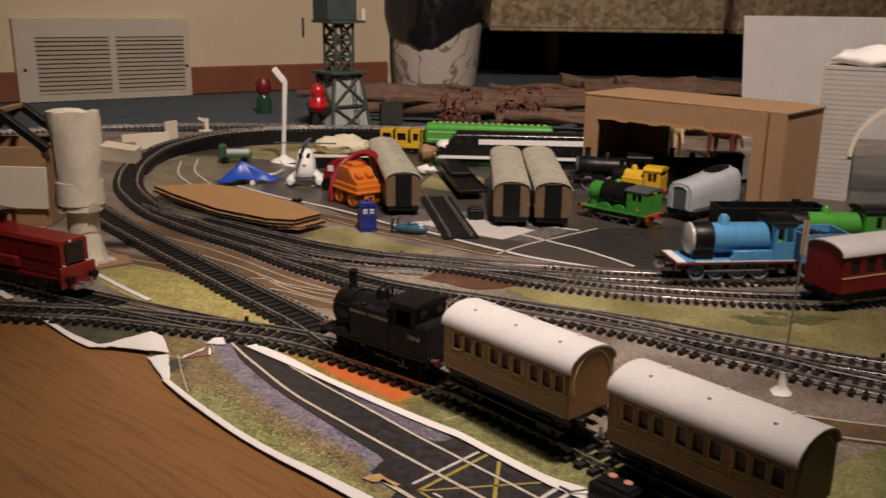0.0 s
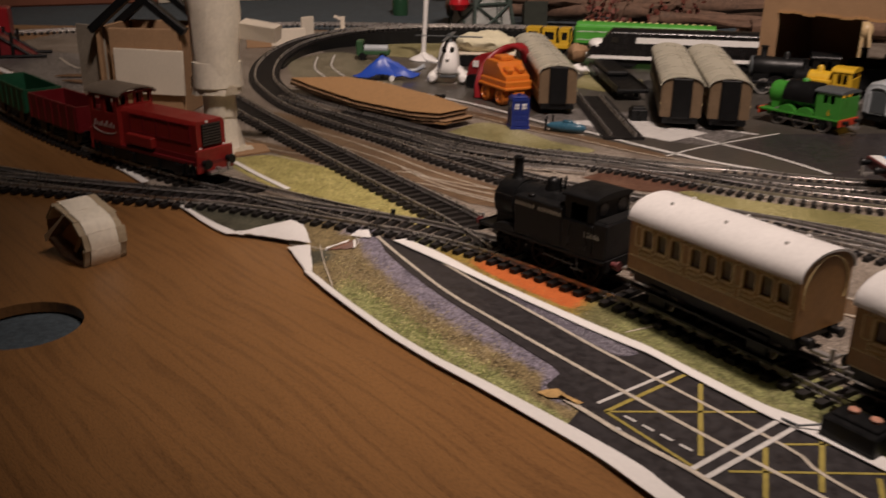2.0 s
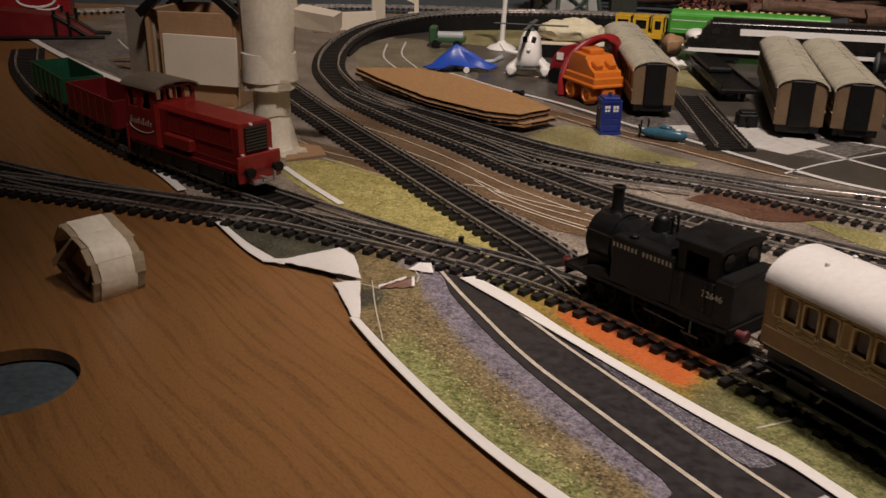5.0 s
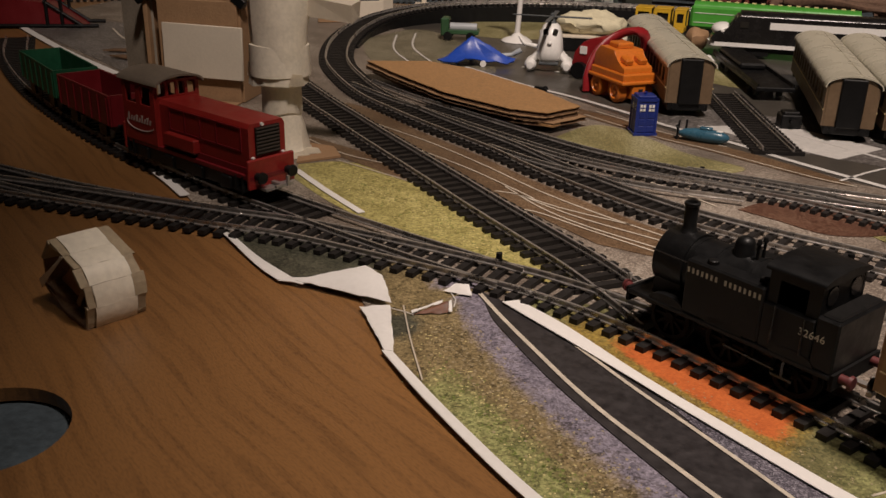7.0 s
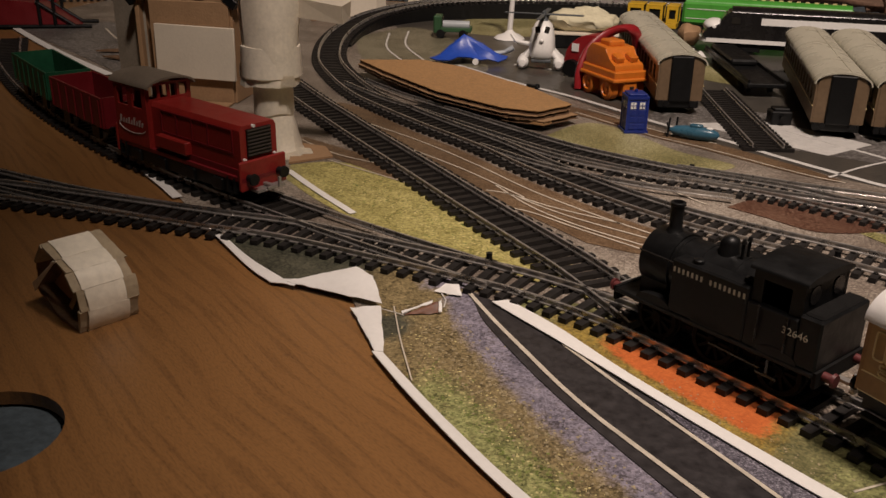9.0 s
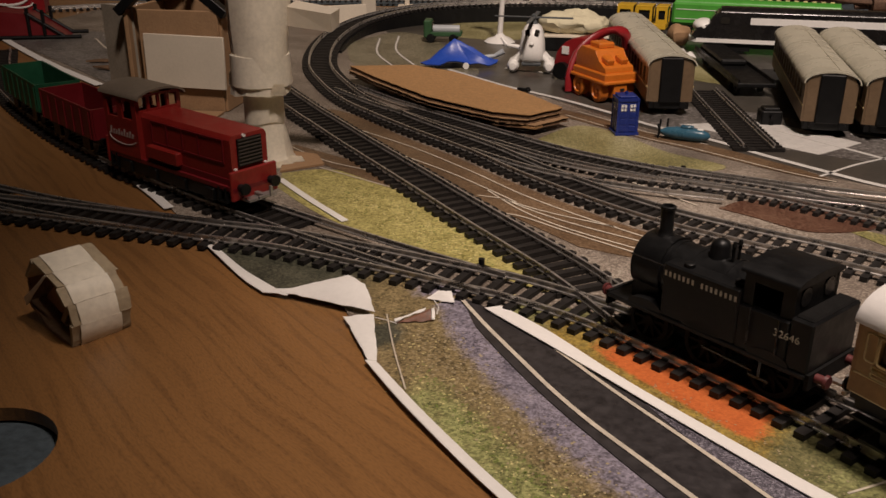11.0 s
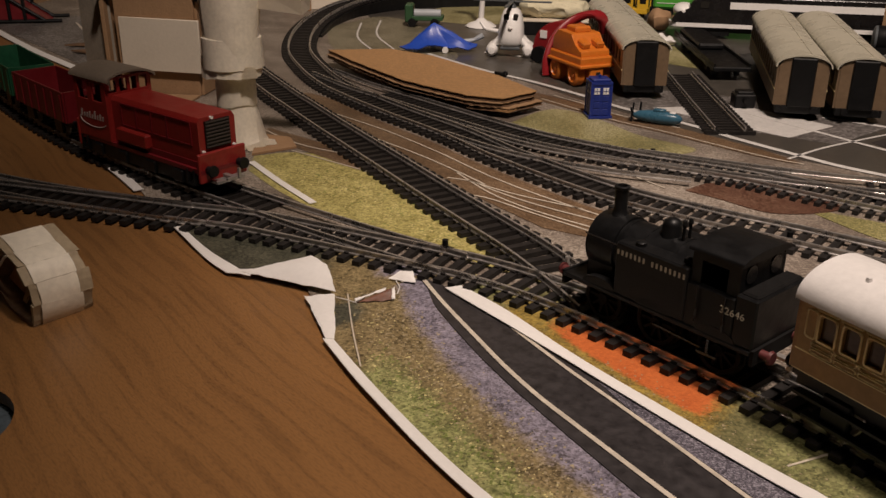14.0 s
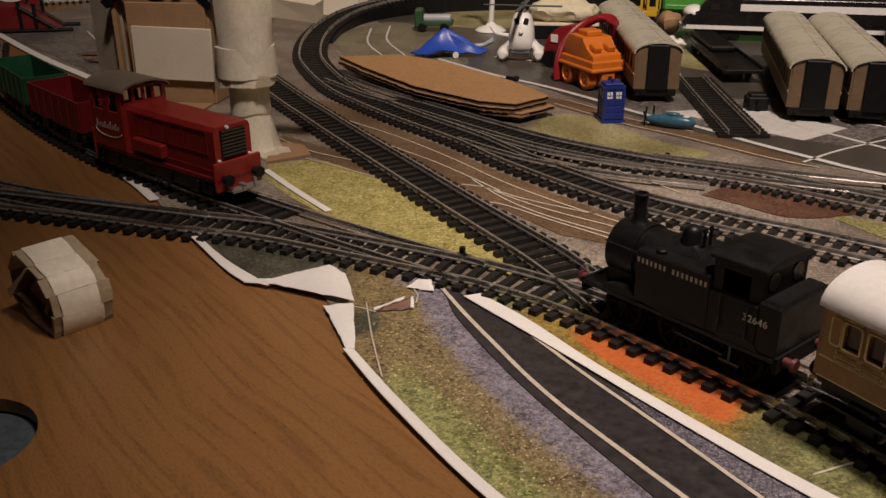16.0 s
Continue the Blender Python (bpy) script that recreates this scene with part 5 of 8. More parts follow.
M_EMBLEM = mat("faded_white_print", (0.42, 0.36, 0.34), 0.5, var=0.3, scale=300)
M_GRILLE = mat("dark_grille", (0.055, 0.045, 0.04), 0.5, var=0.2)


def red_diesel(place):
    e = thing("diesel_shunter", place, "bright red model diesel shunter with a grey cab roof", "diesel engine")
    b = bmesh.new()
    box(b, (0, 0, 0.0100), (0.104, 0.0260, 0.0020))
    part("running_plate", b, M_DKRED, e, smooth=0)
    for s in (-1, 1):
        b = bmesh.new()
        box(b, (-0.002, s * 0.0120, 0.0058), (0.084, 0.0014, 0.0066))
        for x in (-0.034, -0.012, 0.012, 0.034):
            box(b, (x, s * 0.0130, 0.0052), (0.0075, 0.0016, 0.0060), bevel=0.0005)
        for x in (-0.046, 0.044):
            box(b, (x, s * 0.0128, 0.0030), (0.006, 0.002, 0.0008))
            box(b, (x - 0.0025, s * 0.0128, 0.0065), (0.0007, 0.002, 0.0075))
            box(b, (x + 0.0025, s * 0.0128, 0.0065), (0.0007, 0.002, 0.0075))
        part("side_frame", b, M_BLACK, e, "dark grey side frame with axle boxes", smooth=0)
    b = bmesh.new()
    hood = [(-0.0105, 0.0110), (0.0105, 0.0110), (0.0105, 0.0330), (0.0092, 0.0352), (-0.0092, 0.0352), (-0.0105, 0.0330)]
    prism(b, hood, -0.0215, 0.0490, "x")
    h = part("bonnet", b, M_LOCORED, e, "bright red engine bonnet", smooth=0)
    for s in (-1, 1):
        b = bmesh.new()
        y = s * 0.0107
        for z in (0.0215, 0.0325):
            box(b, (0.0155, y, z), (0.0560, 0.0006, 0.0006))
        for x in (-0.0125, 0.0, 0.0125, 0.025, 0.0435):
            box(b, (x, y, 0.0270), (0.0006, 0.0006, 0.0112))
        part("door_seams", b, M_DKRED, h, smooth=0)
        b = bmesh.new()
        box(b, (-0.0015, s * 0.0120, 0.0170), (0.0250, 0.0040, 0.0068), bevel=0.0006)
        part("side_box", b, M_LOCORED, h, smooth=0)
        b = bmesh.new()
        box(b, (0.0150, s * 0.0108, 0.0120), (0.066, 0.0010, 0.0040))
        part("sill", b, M_DKRED, h, smooth=0)
    b = bmesh.new()
    box(b, (0.0494, 0, 0.0265), (0.0008, 0.0140, 0.0135))
    g = part("grille", b, M_BLACK, h, "dark radiator grille", smooth=0)
    for k in range(8):
        b = bmesh.new()
        box(b, (0.0500, 0, 0.0208 + 0.0017 * k), (0.0005, 0.0134, 0.0006))
        part("grille_bar", b, M_GRILLE, g, smooth=0)
    for y, z in ((-0.0088, 0.0188), (0.0088, 0.0188), (-0.0030, 0.0345)):
        b = bmesh.new()
        rod(b, (0.0488, y, z), (0.0502, y, z), 0.0008, seg=10)
        part("lamp", b, M_WHITE, h, "small white marker lamp")
    # cab
    for s in (-1, 1):
        b = bmesh.new()
        pierced(b, -0.0495, -0.0210, 0.0110, 0.0430, s * 0.0128, 0.0010, [(-0.0465, -0.0375, 0.0310, 0.0405), (-0.0335, -0.0245, 0.0310, 0.0405)])
        cs = part("cab_side", b, M_LOCORED, e, "red cab side with a white swash emblem", smooth=0)
        b = bmesh.new()
        sweep = arc(-0.0350, 0.0205, 0.0118, 0.0036, 165, 345, 16)
        for p_, q_ in zip(sweep, sweep[1:]):
            rod(b, (p_[0], s * 0.0134, p_[1]), (q_[0], s * 0.0134, q_[1]), 0.00030, seg=6)
        for k, hz_ in enumerate((0.0040, 0.0024, 0.0024, 0.0034, 0.0022, 0.0040, 0.0024, 0.0034, 0.0024)):
            x_ = -0.0462 + 0.0024 * k
            prism(b, [(x_, 0.0212), (x_ + 0.0013, 0.0212), (x_ + 0.0021, 0.0212 + hz_), (x_ + 0.0008, 0.0212 + hz_)], s * 0.0133, s * 0.0135, "y")
        part("emblem", b, M_EMBLEM, cs, "white swash emblem", smooth=0)
    for x, holes in ((-0.0492, [(-0.009, -0.002, 0.030, 0.040), (0.002, 0.009, 0.030, 0.040)]), (-0.0213, [(-0.0110, -0.0065, 0.0362, 0.0428), (-0.0048, -0.0005, 0.0362, 0.0428), (0.0012, 0.0050, 0.0362, 0.0428), (0.0066, 0.0110, 0.0362, 0.0428)])):
        b = bmesh.new()
        pierced(b, -0.0123, 0.0123, 0.0110, 0.0440, 0, 0.0010, holes)
        o = part("cab_end", b, M_LOCORED, e, smooth=0)
        o.matrix_basis = pose(x, 0, 0, 0, 0, 90)
    b = bmesh.new()
    prism(b, arc(0, 0.0425, 0.0142, 0.0048, 0, 180, 14) + arc(0, 0.0420, 0.0134, 0.0042, 180, 0, 14), -0.0520, -0.0172, "x")
    part("cab_roof", b, M_GREYROOF, e, "brown-grey curved cab roof")
    for x in (-0.0512, 0.0508):
        d = 1 if x > 0 else -1
        b = bmesh.new()
        box(b, (x, 0, 0.0115), (0.0020, 0.0270, 0.0145), bevel=0.0005)
        part("buffer_beam", b, M_LOCORED, e, "red buffer beam", smooth=0)
        buffers(e, x + d * 0.001, d, 0.0105, 0.0088, M_BLACK, 0.0030)
        coupling(e, x + d * 0.001, d, 0.0062)
        b = bmesh.new()
        box(b, (x + d * 0.0035, 0, 0.0045), (0.0050, 0.0160, 0.0012))
        part("coupling_bar", b, M_SILVER, e, "grey metal bar", smooth=0)
    for o in e.children:
        o.location.z += 0.0010
    wheels(e, (-0.030, 0.0, 0.028), 0.0066, M_BLACKG, M_BLACK)
    return e


red_diesel(on_track(TR, -0.2630, -27) @ Matrix.Diagonal((1.0, 1.0, 0.97, 1.0)))


def open_wagon(place, material, length, label):
    w = thing("open_wagon", place, label, "railway wagon", group="wagons behind the red shunter")
    W, z0, z1 = 0.0270, 0.0105, 0.0275
    for s in (-1, 1):
        b = bmesh.new()
        box(b, (0, s * (W / 2 - 0.0006), (z0 + z1) / 2), (length, 0.0012, z1 - z0), bevel=0.0002)
        for k in range(7):
            x = -length / 2 + 0.003 + (length - 0.006) * k / 6
            box(b, (x, s * (W / 2 + 0.0003), (z0 + z1) / 2 - 0.0006), (0.0012, 0.0006, z1 - z0 - 0.002))
        part("side", b, material, w, smooth=0)
        b = bmesh.new()
        box(b, (s * (length / 2 - 0.0006), 0, (z0 + z1) / 2), (0.0012, W - 0.0026, z1 - z0))
        part("end", b, material, w, smooth=0)
        buffers(w, s * length / 2, s, 0.0100, 0.0088)
        coupling(w, s * length / 2, s)
    b = bmesh.new()
    box(b, (0, 0, z0 + 0.0006), (length - 0.003, W - 0.003, 0.0012))
    part("floor", b, material, w, smooth=0)
    b = bmesh.new()
    box(b, (0, 0, 0.0085), (length - 0.002, 0.020, 0.0028))
    for s in (-1, 1):
        for x in (-length * 0.28, length * 0.28):
            box(b, (x, s * 0.0108, 0.0058), (0.010, 0.0018, 0.0065))
    part("underframe", b, M_BLACK, w, smooth=0)
    wheels(w, (-length * 0.28, length * 0.28), 0.0056)
    return w


open_wagon(on_track(TR, -0.3560, -34.5), M_DKRED, 0.074, "dark red open model wagon coupled behind the shunter")
open_wagon(on_track(TR, -0.4240, -39.5), M_GREENW, 0.080, "dark green open model wagon coupled to a red one")

# ---- card and paper structures ----
M_TAPEW = mat("pale_tape", (0.82, 0.76, 0.63), 0.5, var=0.12, scale=120, bump=0.15, bscale=400)
M_TAPEDK = mat("tape_edge", (0.36, 0.29, 0.19), 0.7, var=0.2, scale=100)


def crumple(bm, amount, scale, seed=0.0):
    for v in bm.verts:
        n_ = noise.noise_vector(v.co * scale + Vector((seed, seed * 1.7, seed * 0.3)))
        v.co += n_ * amount


def tape_ring(place):
    """A squashed roll of card strips wrapped in tape, lying on its rim."""
    t_ = thing("tape_roll", place, "squashed card roll wrapped in cream masking tape, lying on the wood", "tape roll")
    rim = [(0.0006, 0.0), (0.0026, 0.0085), (0.0006, 0.0165), (-0.0045, 0.0222), (-0.0130, 0.0248), (-0.0235, 0.0282), (-0.0315, 0.0190), (-0.0330, 0.0080), (-0.0190, 0.0004)]
    mid = (-0.014, 0.0135)
    n9, w = len(rim), 0.0235

    def inset(p, k):
        return (mid[0] + (p[0] - mid[0]) * k, mid[1] + (p[1] - mid[1]) * k)
    for k in range(n9):
        p, q = rim[k], rim[(k + 1) % n9]
        b = bmesh.new()
        wob = 0.0006 * math.sin(2.3 * k)
        prism(b, [p, q, inset(q, 0.91), inset(p, 0.91)], wob, w + wob, "y")
        bmesh.ops.subdivide_edges(b, edges=[e for e in b.edges if e.calc_length() > 0.006], cuts=3)
        crumple(b, 0.0005, 260, k)
        part("card_strip", b, M_TAPEDK if k < 6 else M_CARDDK, t_, "brown card strip", smooth=0)
        if k > 5:
            continue
        out_p, out_q = inset(p, 1.025), inset(q, 1.025)
        b = bmesh.new()
        y0, y1 = 0.0030 + 0.0004 * math.sin(1.7 * k), 0.0190 + 0.0005 * math.sin(2.9 * k + 1)
        rows = []
        for i in range(7):
            u = i / 6
            x, z = out_p[0] + (out_q[0] - out_p[0]) * u, out_p[1] + (out_q[1] - out_p[1]) * u
            puff = 0.0006 * math.sin(math.pi * u)
            dx, dz = x - mid[0], z - mid[1]
            rr = math.hypot(dx, dz)
            rows.append([b.verts.new((x + dx / rr * puff, y0 + (y1 - y0) * v / 4, z + dz / rr * puff)) for v in range(5)])
        for r0, r1 in zip(rows, rows[1:]):
            for v in range(4):
                b.faces.new((r0[v], r1[v], r1[v + 1], r0[v + 1]))
        crumple(b, 0.0003, 300, 4 + k)
        bmesh.ops.recalc_face_normals(b, faces=b.faces)
        bmesh.ops.solidify(b, geom=b.faces[:], thickness=0.0003)
        part("tape_strip", b, M_TAPEW, t_, "cream masking tape strip", smooth=40)
    # loose tape over the open end and card folded inside
    for name, pts, y, m_, lab in (("loose_strip", [(-0.0085, 0.0262), (-0.0125, 0.0250), (-0.0335, 0.0060), (-0.0345, 0.0095)], -0.0010, M_TAPEW, "loose tape across the open end"),
                                  ("inner_card", [(-0.0100, 0.0240), (-0.0040, 0.0150), (-0.0170, 0.0065), (-0.0290, 0.0090)], 0.0050, M_CARD, "brown card folded inside"),
                                  ("inner_tape", [(-0.0060, 0.0150), (-0.0040, 0.0135), (-0.0120, 0.0040), (-0.0140, 0.0050)], 0.0032, M_TAPEDK, "loose end of tape inside")):
        b = bmesh.new()
        prism(b, pts, y, y + 0.0006, "y")
        crumple(b, 0.0006, 200, y * 900)
        part(name, b, m_, t_, lab, smooth=0)
    return t_


b = bmesh.new()
flat(b, [(-0.2328, 0.6375), (-0.2142, 0.6560), (-0.2243, 0.6728), (-0.2454, 0.6762)], 0.0009, 0.0012)
solo("card_scrap", b, M_CARD, "flat scrap of brown card beside the paper tower", "card", smooth=0)
tape_ring(pose(-0.2273, 0.4387, 0.0004, 0, 0, -30) @ Matrix.Scale(0.92, 4))


def paper_tower(place):
    t_ = thing("paper_tower", place, "tall tower of crumpled cream paper tubes bound with tape", "paper tower")
    b = bmesh.new()
    lathe(b, [(0.0003, 0.0160), (0.003, 0.0145), (0.008, 0.0128), (0.016, 0.0114), (0.022, 0.0104), (0.0235, 0.0112), (0.036, 0.0112), (0.044, 0.0112)], (0, 0, 0), "z", 22)
    crumple(b, 0.0018, 90)
    for v in b.verts:
        v.co.z = max(v.co.z, 0.0003)
    part("foot", b, M_TAPE, t_, "creased tape-wrapped foot", smooth=22)
    b = bmesh.new()
    lathe(b, [(0.0400, 0.0150), (0.0395, 0.0168), (0.046, 0.0163), (0.058, 0.0160), (0.070, 0.0162), (0.082, 0.0165), (0.094, 0.0170), (0.104, 0.0174), (0.1095, 0.0172), (0.1085, 0.0140), (0.100, 0.0120)], (0, 0, 0), "z", 26)
    crumple(b, 0.0022, 45, 3.0)
    crumple(b, 0.0009, 190, 6.0)
    for v in b.verts:
        v.co += 0.0016 * max(0, (v.co.z - 0.082) / 0.028) * noise.noise_vector(v.co * 130)
    part("drum", b, M_TAPE, t_, "wide crumpled tape-wrapped drum", smooth=20)
    for z, w_, a0 in ((0.0435, 0.0165, 0),):
        b = bmesh.new()
        lathe(b, [(z, 0.0163), (z + 0.0004, 0.0169), (z + w_, 0.0162), (z + w_ + 0.0004, 0.0150)], (0, 0, 0), "z", 30)
        crumple(b, 0.0008, 70, a0)
        part("tape_band", b, M_TAPE, t_, "overlapping band of masking tape", smooth=25)
    for k, (a, z, s) in enumerate(((-40, 0.043, 0.005), (170, 0.046, 0.006))):
        b = bmesh.new()
        ca, sa = math.cos(radians(a)), math.sin(radians(a))
        vs = [b.verts.new((ca * 0.0178 - sa * u * s, sa * 0.0178 + ca * u * s, z + h * s)) for u, h in ((-1, -0.6), (1, -0.7), (0.8, 0.5), (-0.4, 0.7))]
        b.faces.new(vs)
        bmesh.ops.solidify(b, geom=b.faces[:], thickness=0.0004)
        part("tape_tab", b, M_TAPE, t_, "loose tape tab")
    b = bmesh.new()
    for (x, y, s) in ((0.012, -0.010, 0.009), (0.018, -0.004, 0.007)):
        vs = [b.verts.new((x - s, y + s * 0.3, 0.004)), b.verts.new((x, y - s * 0.7, 0.0006)), b.verts.new((x + s, y - s * 0.1, 0.0008)), b.verts.new((x + s * 0.3, y + s * 0.8, 0.0030))]
        b.faces.new(vs)
    bmesh.ops.solidify(b, geom=b.faces[:], thickness=0.0004)
    part("foot_flap", b, M_TAPE, t_, "torn tape flap at the foot")
    b = bmesh.new()
    box(b, (0.030, 0.004, 0.080), (0.026, 0.012, 0.010), rot=(8, 6, -4))
    crumple(b, 0.001, 80)
    part("bracket", b, M_WHITECARD, t_, "white paper bracket", smooth=0)
    return t_


paper_tower(pose(-0.2495, 0.660, 0.0006))


def card_house(place):
    h = thing("card_house", place, "brown cardboard house with a white front panel and an open gable", "card house")
    W, D, H = 0.066, 0.060, 0.067
    for name, c, s in (("front_wall", (0.0050, 0.001, H / 2), (W - 0.010, 0.003, H)), ("back_wall", (0, D, H / 2), (W, 0.003, H)), ("side_wall", (W / 2, D / 2, H / 2), (0.003, D - 0.004, H)), ("side_wall", (-W / 2, D / 2, H / 2), (0.003, D - 0.004, H))):
        b = bmesh.new()
        box(b, c, s, bevel=0.0004)
        part(name, b, M_CARD, h, smooth=0)
    b = bmesh.new()
    box(b, (0.0090, -0.0030, 0.0340), (0.056, 0.0022, 0.035), rot=(0, 1.2, 0), bevel=0.0003)
    part("front_panel", b, M_WHITECARD, h, "white card panel")
    b = bmesh.new()
    box(b, (-0.046, 0.016, 0.034), (0.034, 0.002, 0.066), rot=(0, 0, -28))
    part("side_flap", b, M_CARDGREY, h, "folded-out grey-beige card flap", smooth=0)
    for y in (0.003, 0.050):
        for s in (-1, 1):
            b = bmesh.new()
            box(b, (s * 0.019, y, 0.0800), (0.0060, 0.008, 0.049), rot=(0, -s * 51, 0), bevel=0.0003)
            part("rafter", b, M_BLACK, h, "dark card roof strip", smooth=0)
    b = bmesh.new()
    box(b, (0, 0.027, 0.0955), (0.006, 0.055, 0.003))
    part("ridge", b, M_CARD, h, smooth=0)
    b = bmesh.new()
    box(b, (0.004, -0.012, 0.0006), (W * 0.9, 0.016, 0.0012), rot=(0, 0, 3))
    part("ground_flap", b, M_CARD, h, smooth=0)
    return h


card_house(pose(-0.3540, 0.7550, 0.0010, 0, 0, 3))


def card_stack():
    c = thing("cardboard_stack", pose(0, 0, 0.0048), "stack of orange-brown corrugated cardboard pieces lying across the track", "cardboard")
    base = [(-0.270, 0.873), (-0.224, 0.889), (-0.186, 0.870), (-0.124, 0.811), (-0.094, 0.772), (-0.112, 0.747), (-0.136, 0.751), (-0.185, 0.782), (-0.235, 0.833)]
    for k in range(3):
        b = bmesh.new()
        off = ((0.004, -0.002), (-0.001, -0.001), (0.0, 0.001))[k]
        z = 0.0028 * k
        pts = []
        corners = [Vector((*c_, 0)) for c_ in base]
        edge_line = [c_.lerp(d_, i / 14) for c_, d_ in zip(corners, corners[1:] + corners[:1]) for i in range(14)]
        for p in edge_line:
            j_ = noise.noise_vector(Vector((p.x * 340, p.y * 340, k * 7.3))) * (0.0015 if k < 2 else 0.0009)
            pts.append((p.x + off[0] + j_.x, p.y + off[1] + j_.y))
        prism(b, pts, z + 0.0023, z + 0.0027, "z")
        lay = part("card_sheet", b, M_CARDOR if k == 2 else M_CARD, c, smooth=0)
        # liner and flutes in darker brown, with the shade inside the torn edge painted in
        b = bmesh.new()
        prism(b, pts, z + 0.0001, z + 0.0005, "z")
        part("liner", b, M_CARDDK, lay, smooth=0)
        b = bmesh.new()
        rim = [Vector((*p, 0)) for p in pts]
        for p, q in zip(rim, rim[1:] + rim[:1]):
            steps = max(2, int((q - p).length / 0.0022))
            inward = ((Vector((-0.18, 0.82, 0)) - (p + q) / 2)).normalized() * 0.0006
            for i in range(steps):
                u = p.lerp(q, i / steps) + inward
                v = p.lerp(q, (i + 1) / steps) + inward
                za, zb = (0.0006, 0.0022) if i % 2 else (0.0022, 0.0006)
                f = [b.verts.new((u.x, u.y, z + za)), b.verts.new((v.x, v.y, z + zb)), b.verts.new((v.x + inward.x * 4, v.y + inward.y * 4, z + zb)), b.verts.new((u.x + inward.x * 4, u.y + inward.y * 4, z + za))]
                b.faces.new(f)
        part("corrugation", b, M_CARDDK, lay, "torn corrugated edge", smooth=0)
    b = bmesh.new()
    flat(b, [(-0.130, 0.752), (-0.108, 0.744), (-0.104, 0.752), (-0.118, 0.758)], 0.0003, 0.0012)
    part("torn_scrap", b, M_CARDOR, c, smooth=0)


card_stack()


def card_tunnel():
    L, D, H = 0.212, 0.085, 0.0945
    t_ = thing("cardboard_tunnel", pose(0.153, 0.975, 0.0008, 0, 0, -41.5), "open brown cardboard box used as an engine shed", "cardboard box")
    b = bmesh.new()
    pierced(b, 0, L, 0, H, 0, 0.003, [(0.016, L - 0.030, 0, 0.0735)])
    part("front_wall", b, M_CARD, t_, "cardboard front with a cut-out opening", smooth=0)
    b = bmesh.new()
    for k in range(14):
        x = 0.016 + (L - 0.046) * k / 14
        box(b, (x + 0.006, -0.0018, 0.0732 + 0.0008 * math.sin(k * 2.3)), ((L - 0.046) / 14, 0.0012, 0.0022), rot=(0, 3 * math.sin(k), 0))
    part("torn_edge", b, M_CARDOR, t_, "ragged pale cut edge", smooth=0)
    b = bmesh.new()
    box(b, (L / 2, D / 2, H + 0.0012), (L + 0.004, D + 0.003, 0.0028), rot=(0, 0.4, 0), bevel=0.0008)
    part("top", b, M_CARD, t_, smooth=0)
    for x in (0.0015, L - 0.0015):
        b = bmesh.new()
        box(b, (x, D / 2 + 0.0016, H / 2), (0.003, D - 0.003, H - 0.001))
        part("side_wall", b, M_CARD, t_, smooth=0)
    b = bmesh.new()
    box(b, (L - 0.016, -0.0022, H / 2), (0.0010, 0.0016, H))
    part("fold_crease", b, M_CARDDK, t_, smooth=0)
    b = bmesh.new()
    pierced(b, 0.003, L - 0.003, 0, H - 0.001, D, 0.002, [(0.052, L - 0.036, 0, 0.082)])
    part("back_wall", b, M_CARD, t_, smooth=0)


card_tunnel()


def stone_portal():
    p = thing("tunnel_portal", pose(0.376, 0.930, 0.0008, 0, 0, -25), "grey corrugated card tunnel portal with an arched mouth", "tunnel portal")
    mg = mat("grey_card", (0.40, 0.38, 0.345), 0.75, var=0.12, scale=60, bump=0.4)
    W, D, H, cx, r = 0.20, 0.07, 0.128, 0.088, 0.053
    for y0, name in ((0, "front_wall"), (D, "back_wall")):
        b = bmesh.new()
        a = arc(cx, 0.045, r, r, 0, 180, 16)
        prism(b, [(0, 0), (cx - r, 0)] + a[::-1] + [(cx + r, 0), (W, 0), (W, H), (0, H)], y0, y0 + 0.003, "y")
        part(name, b, mg, p, "grey card wall with an arched opening", smooth=0)
    for x in (0, W - 0.003):
        b = bmesh.new()
        box(b, (x + 0.0015, D / 2 + 0.0015, H / 2), (0.003, D - 0.003, H))
        part("side_wall", b, mg, p, smooth=0)
    b = bmesh.new()
    box(b, (W / 2, D / 2 + 0.0015, H + 0.0015), (W + 0.002, D + 0.004, 0.003))
    part("top", b, mg, p, smooth=0)
    for k in range(26):
        b = bmesh.new()
        z = 0.004 + k * 0.0048
        half = math.sqrt(max(0, r * r - (max(z, 0.045) - 0.045) ** 2)) if z < 0.045 + r else 0
        xe = cx - half - 0.004 if half else W
        box(b, (xe / 2, 0.0002, z), (xe, 0.0008, 0.0018))
        part("corrugation", b, mg, p, smooth=0)
    b = bmesh.new()
    ring_o, ring_i = arc(cx, 0.045, r + 0.004, r + 0.004, 0, 180, 20), arc(cx, 0.045, r, r, 180, 0, 20)
    prism(b, ring_o + ring_i, -0.0025, 0, "y")
    part("arch_rim", b, M_WHITECARD, p, "pale card arch rim", smooth=0)
    b = bmesh.new()
    ball(b, (0.055, 0.03, H + 0.010), (0.050, 0.03, 0.012), 24)
    crumple(b, 0.006, 55, 5)
    for v in b.verts:
        v.co.z = max(v.co.z, H + 0.0032)
    part("crumpled_paper", b, M_WHITE, p, "crumpled white paper on top")


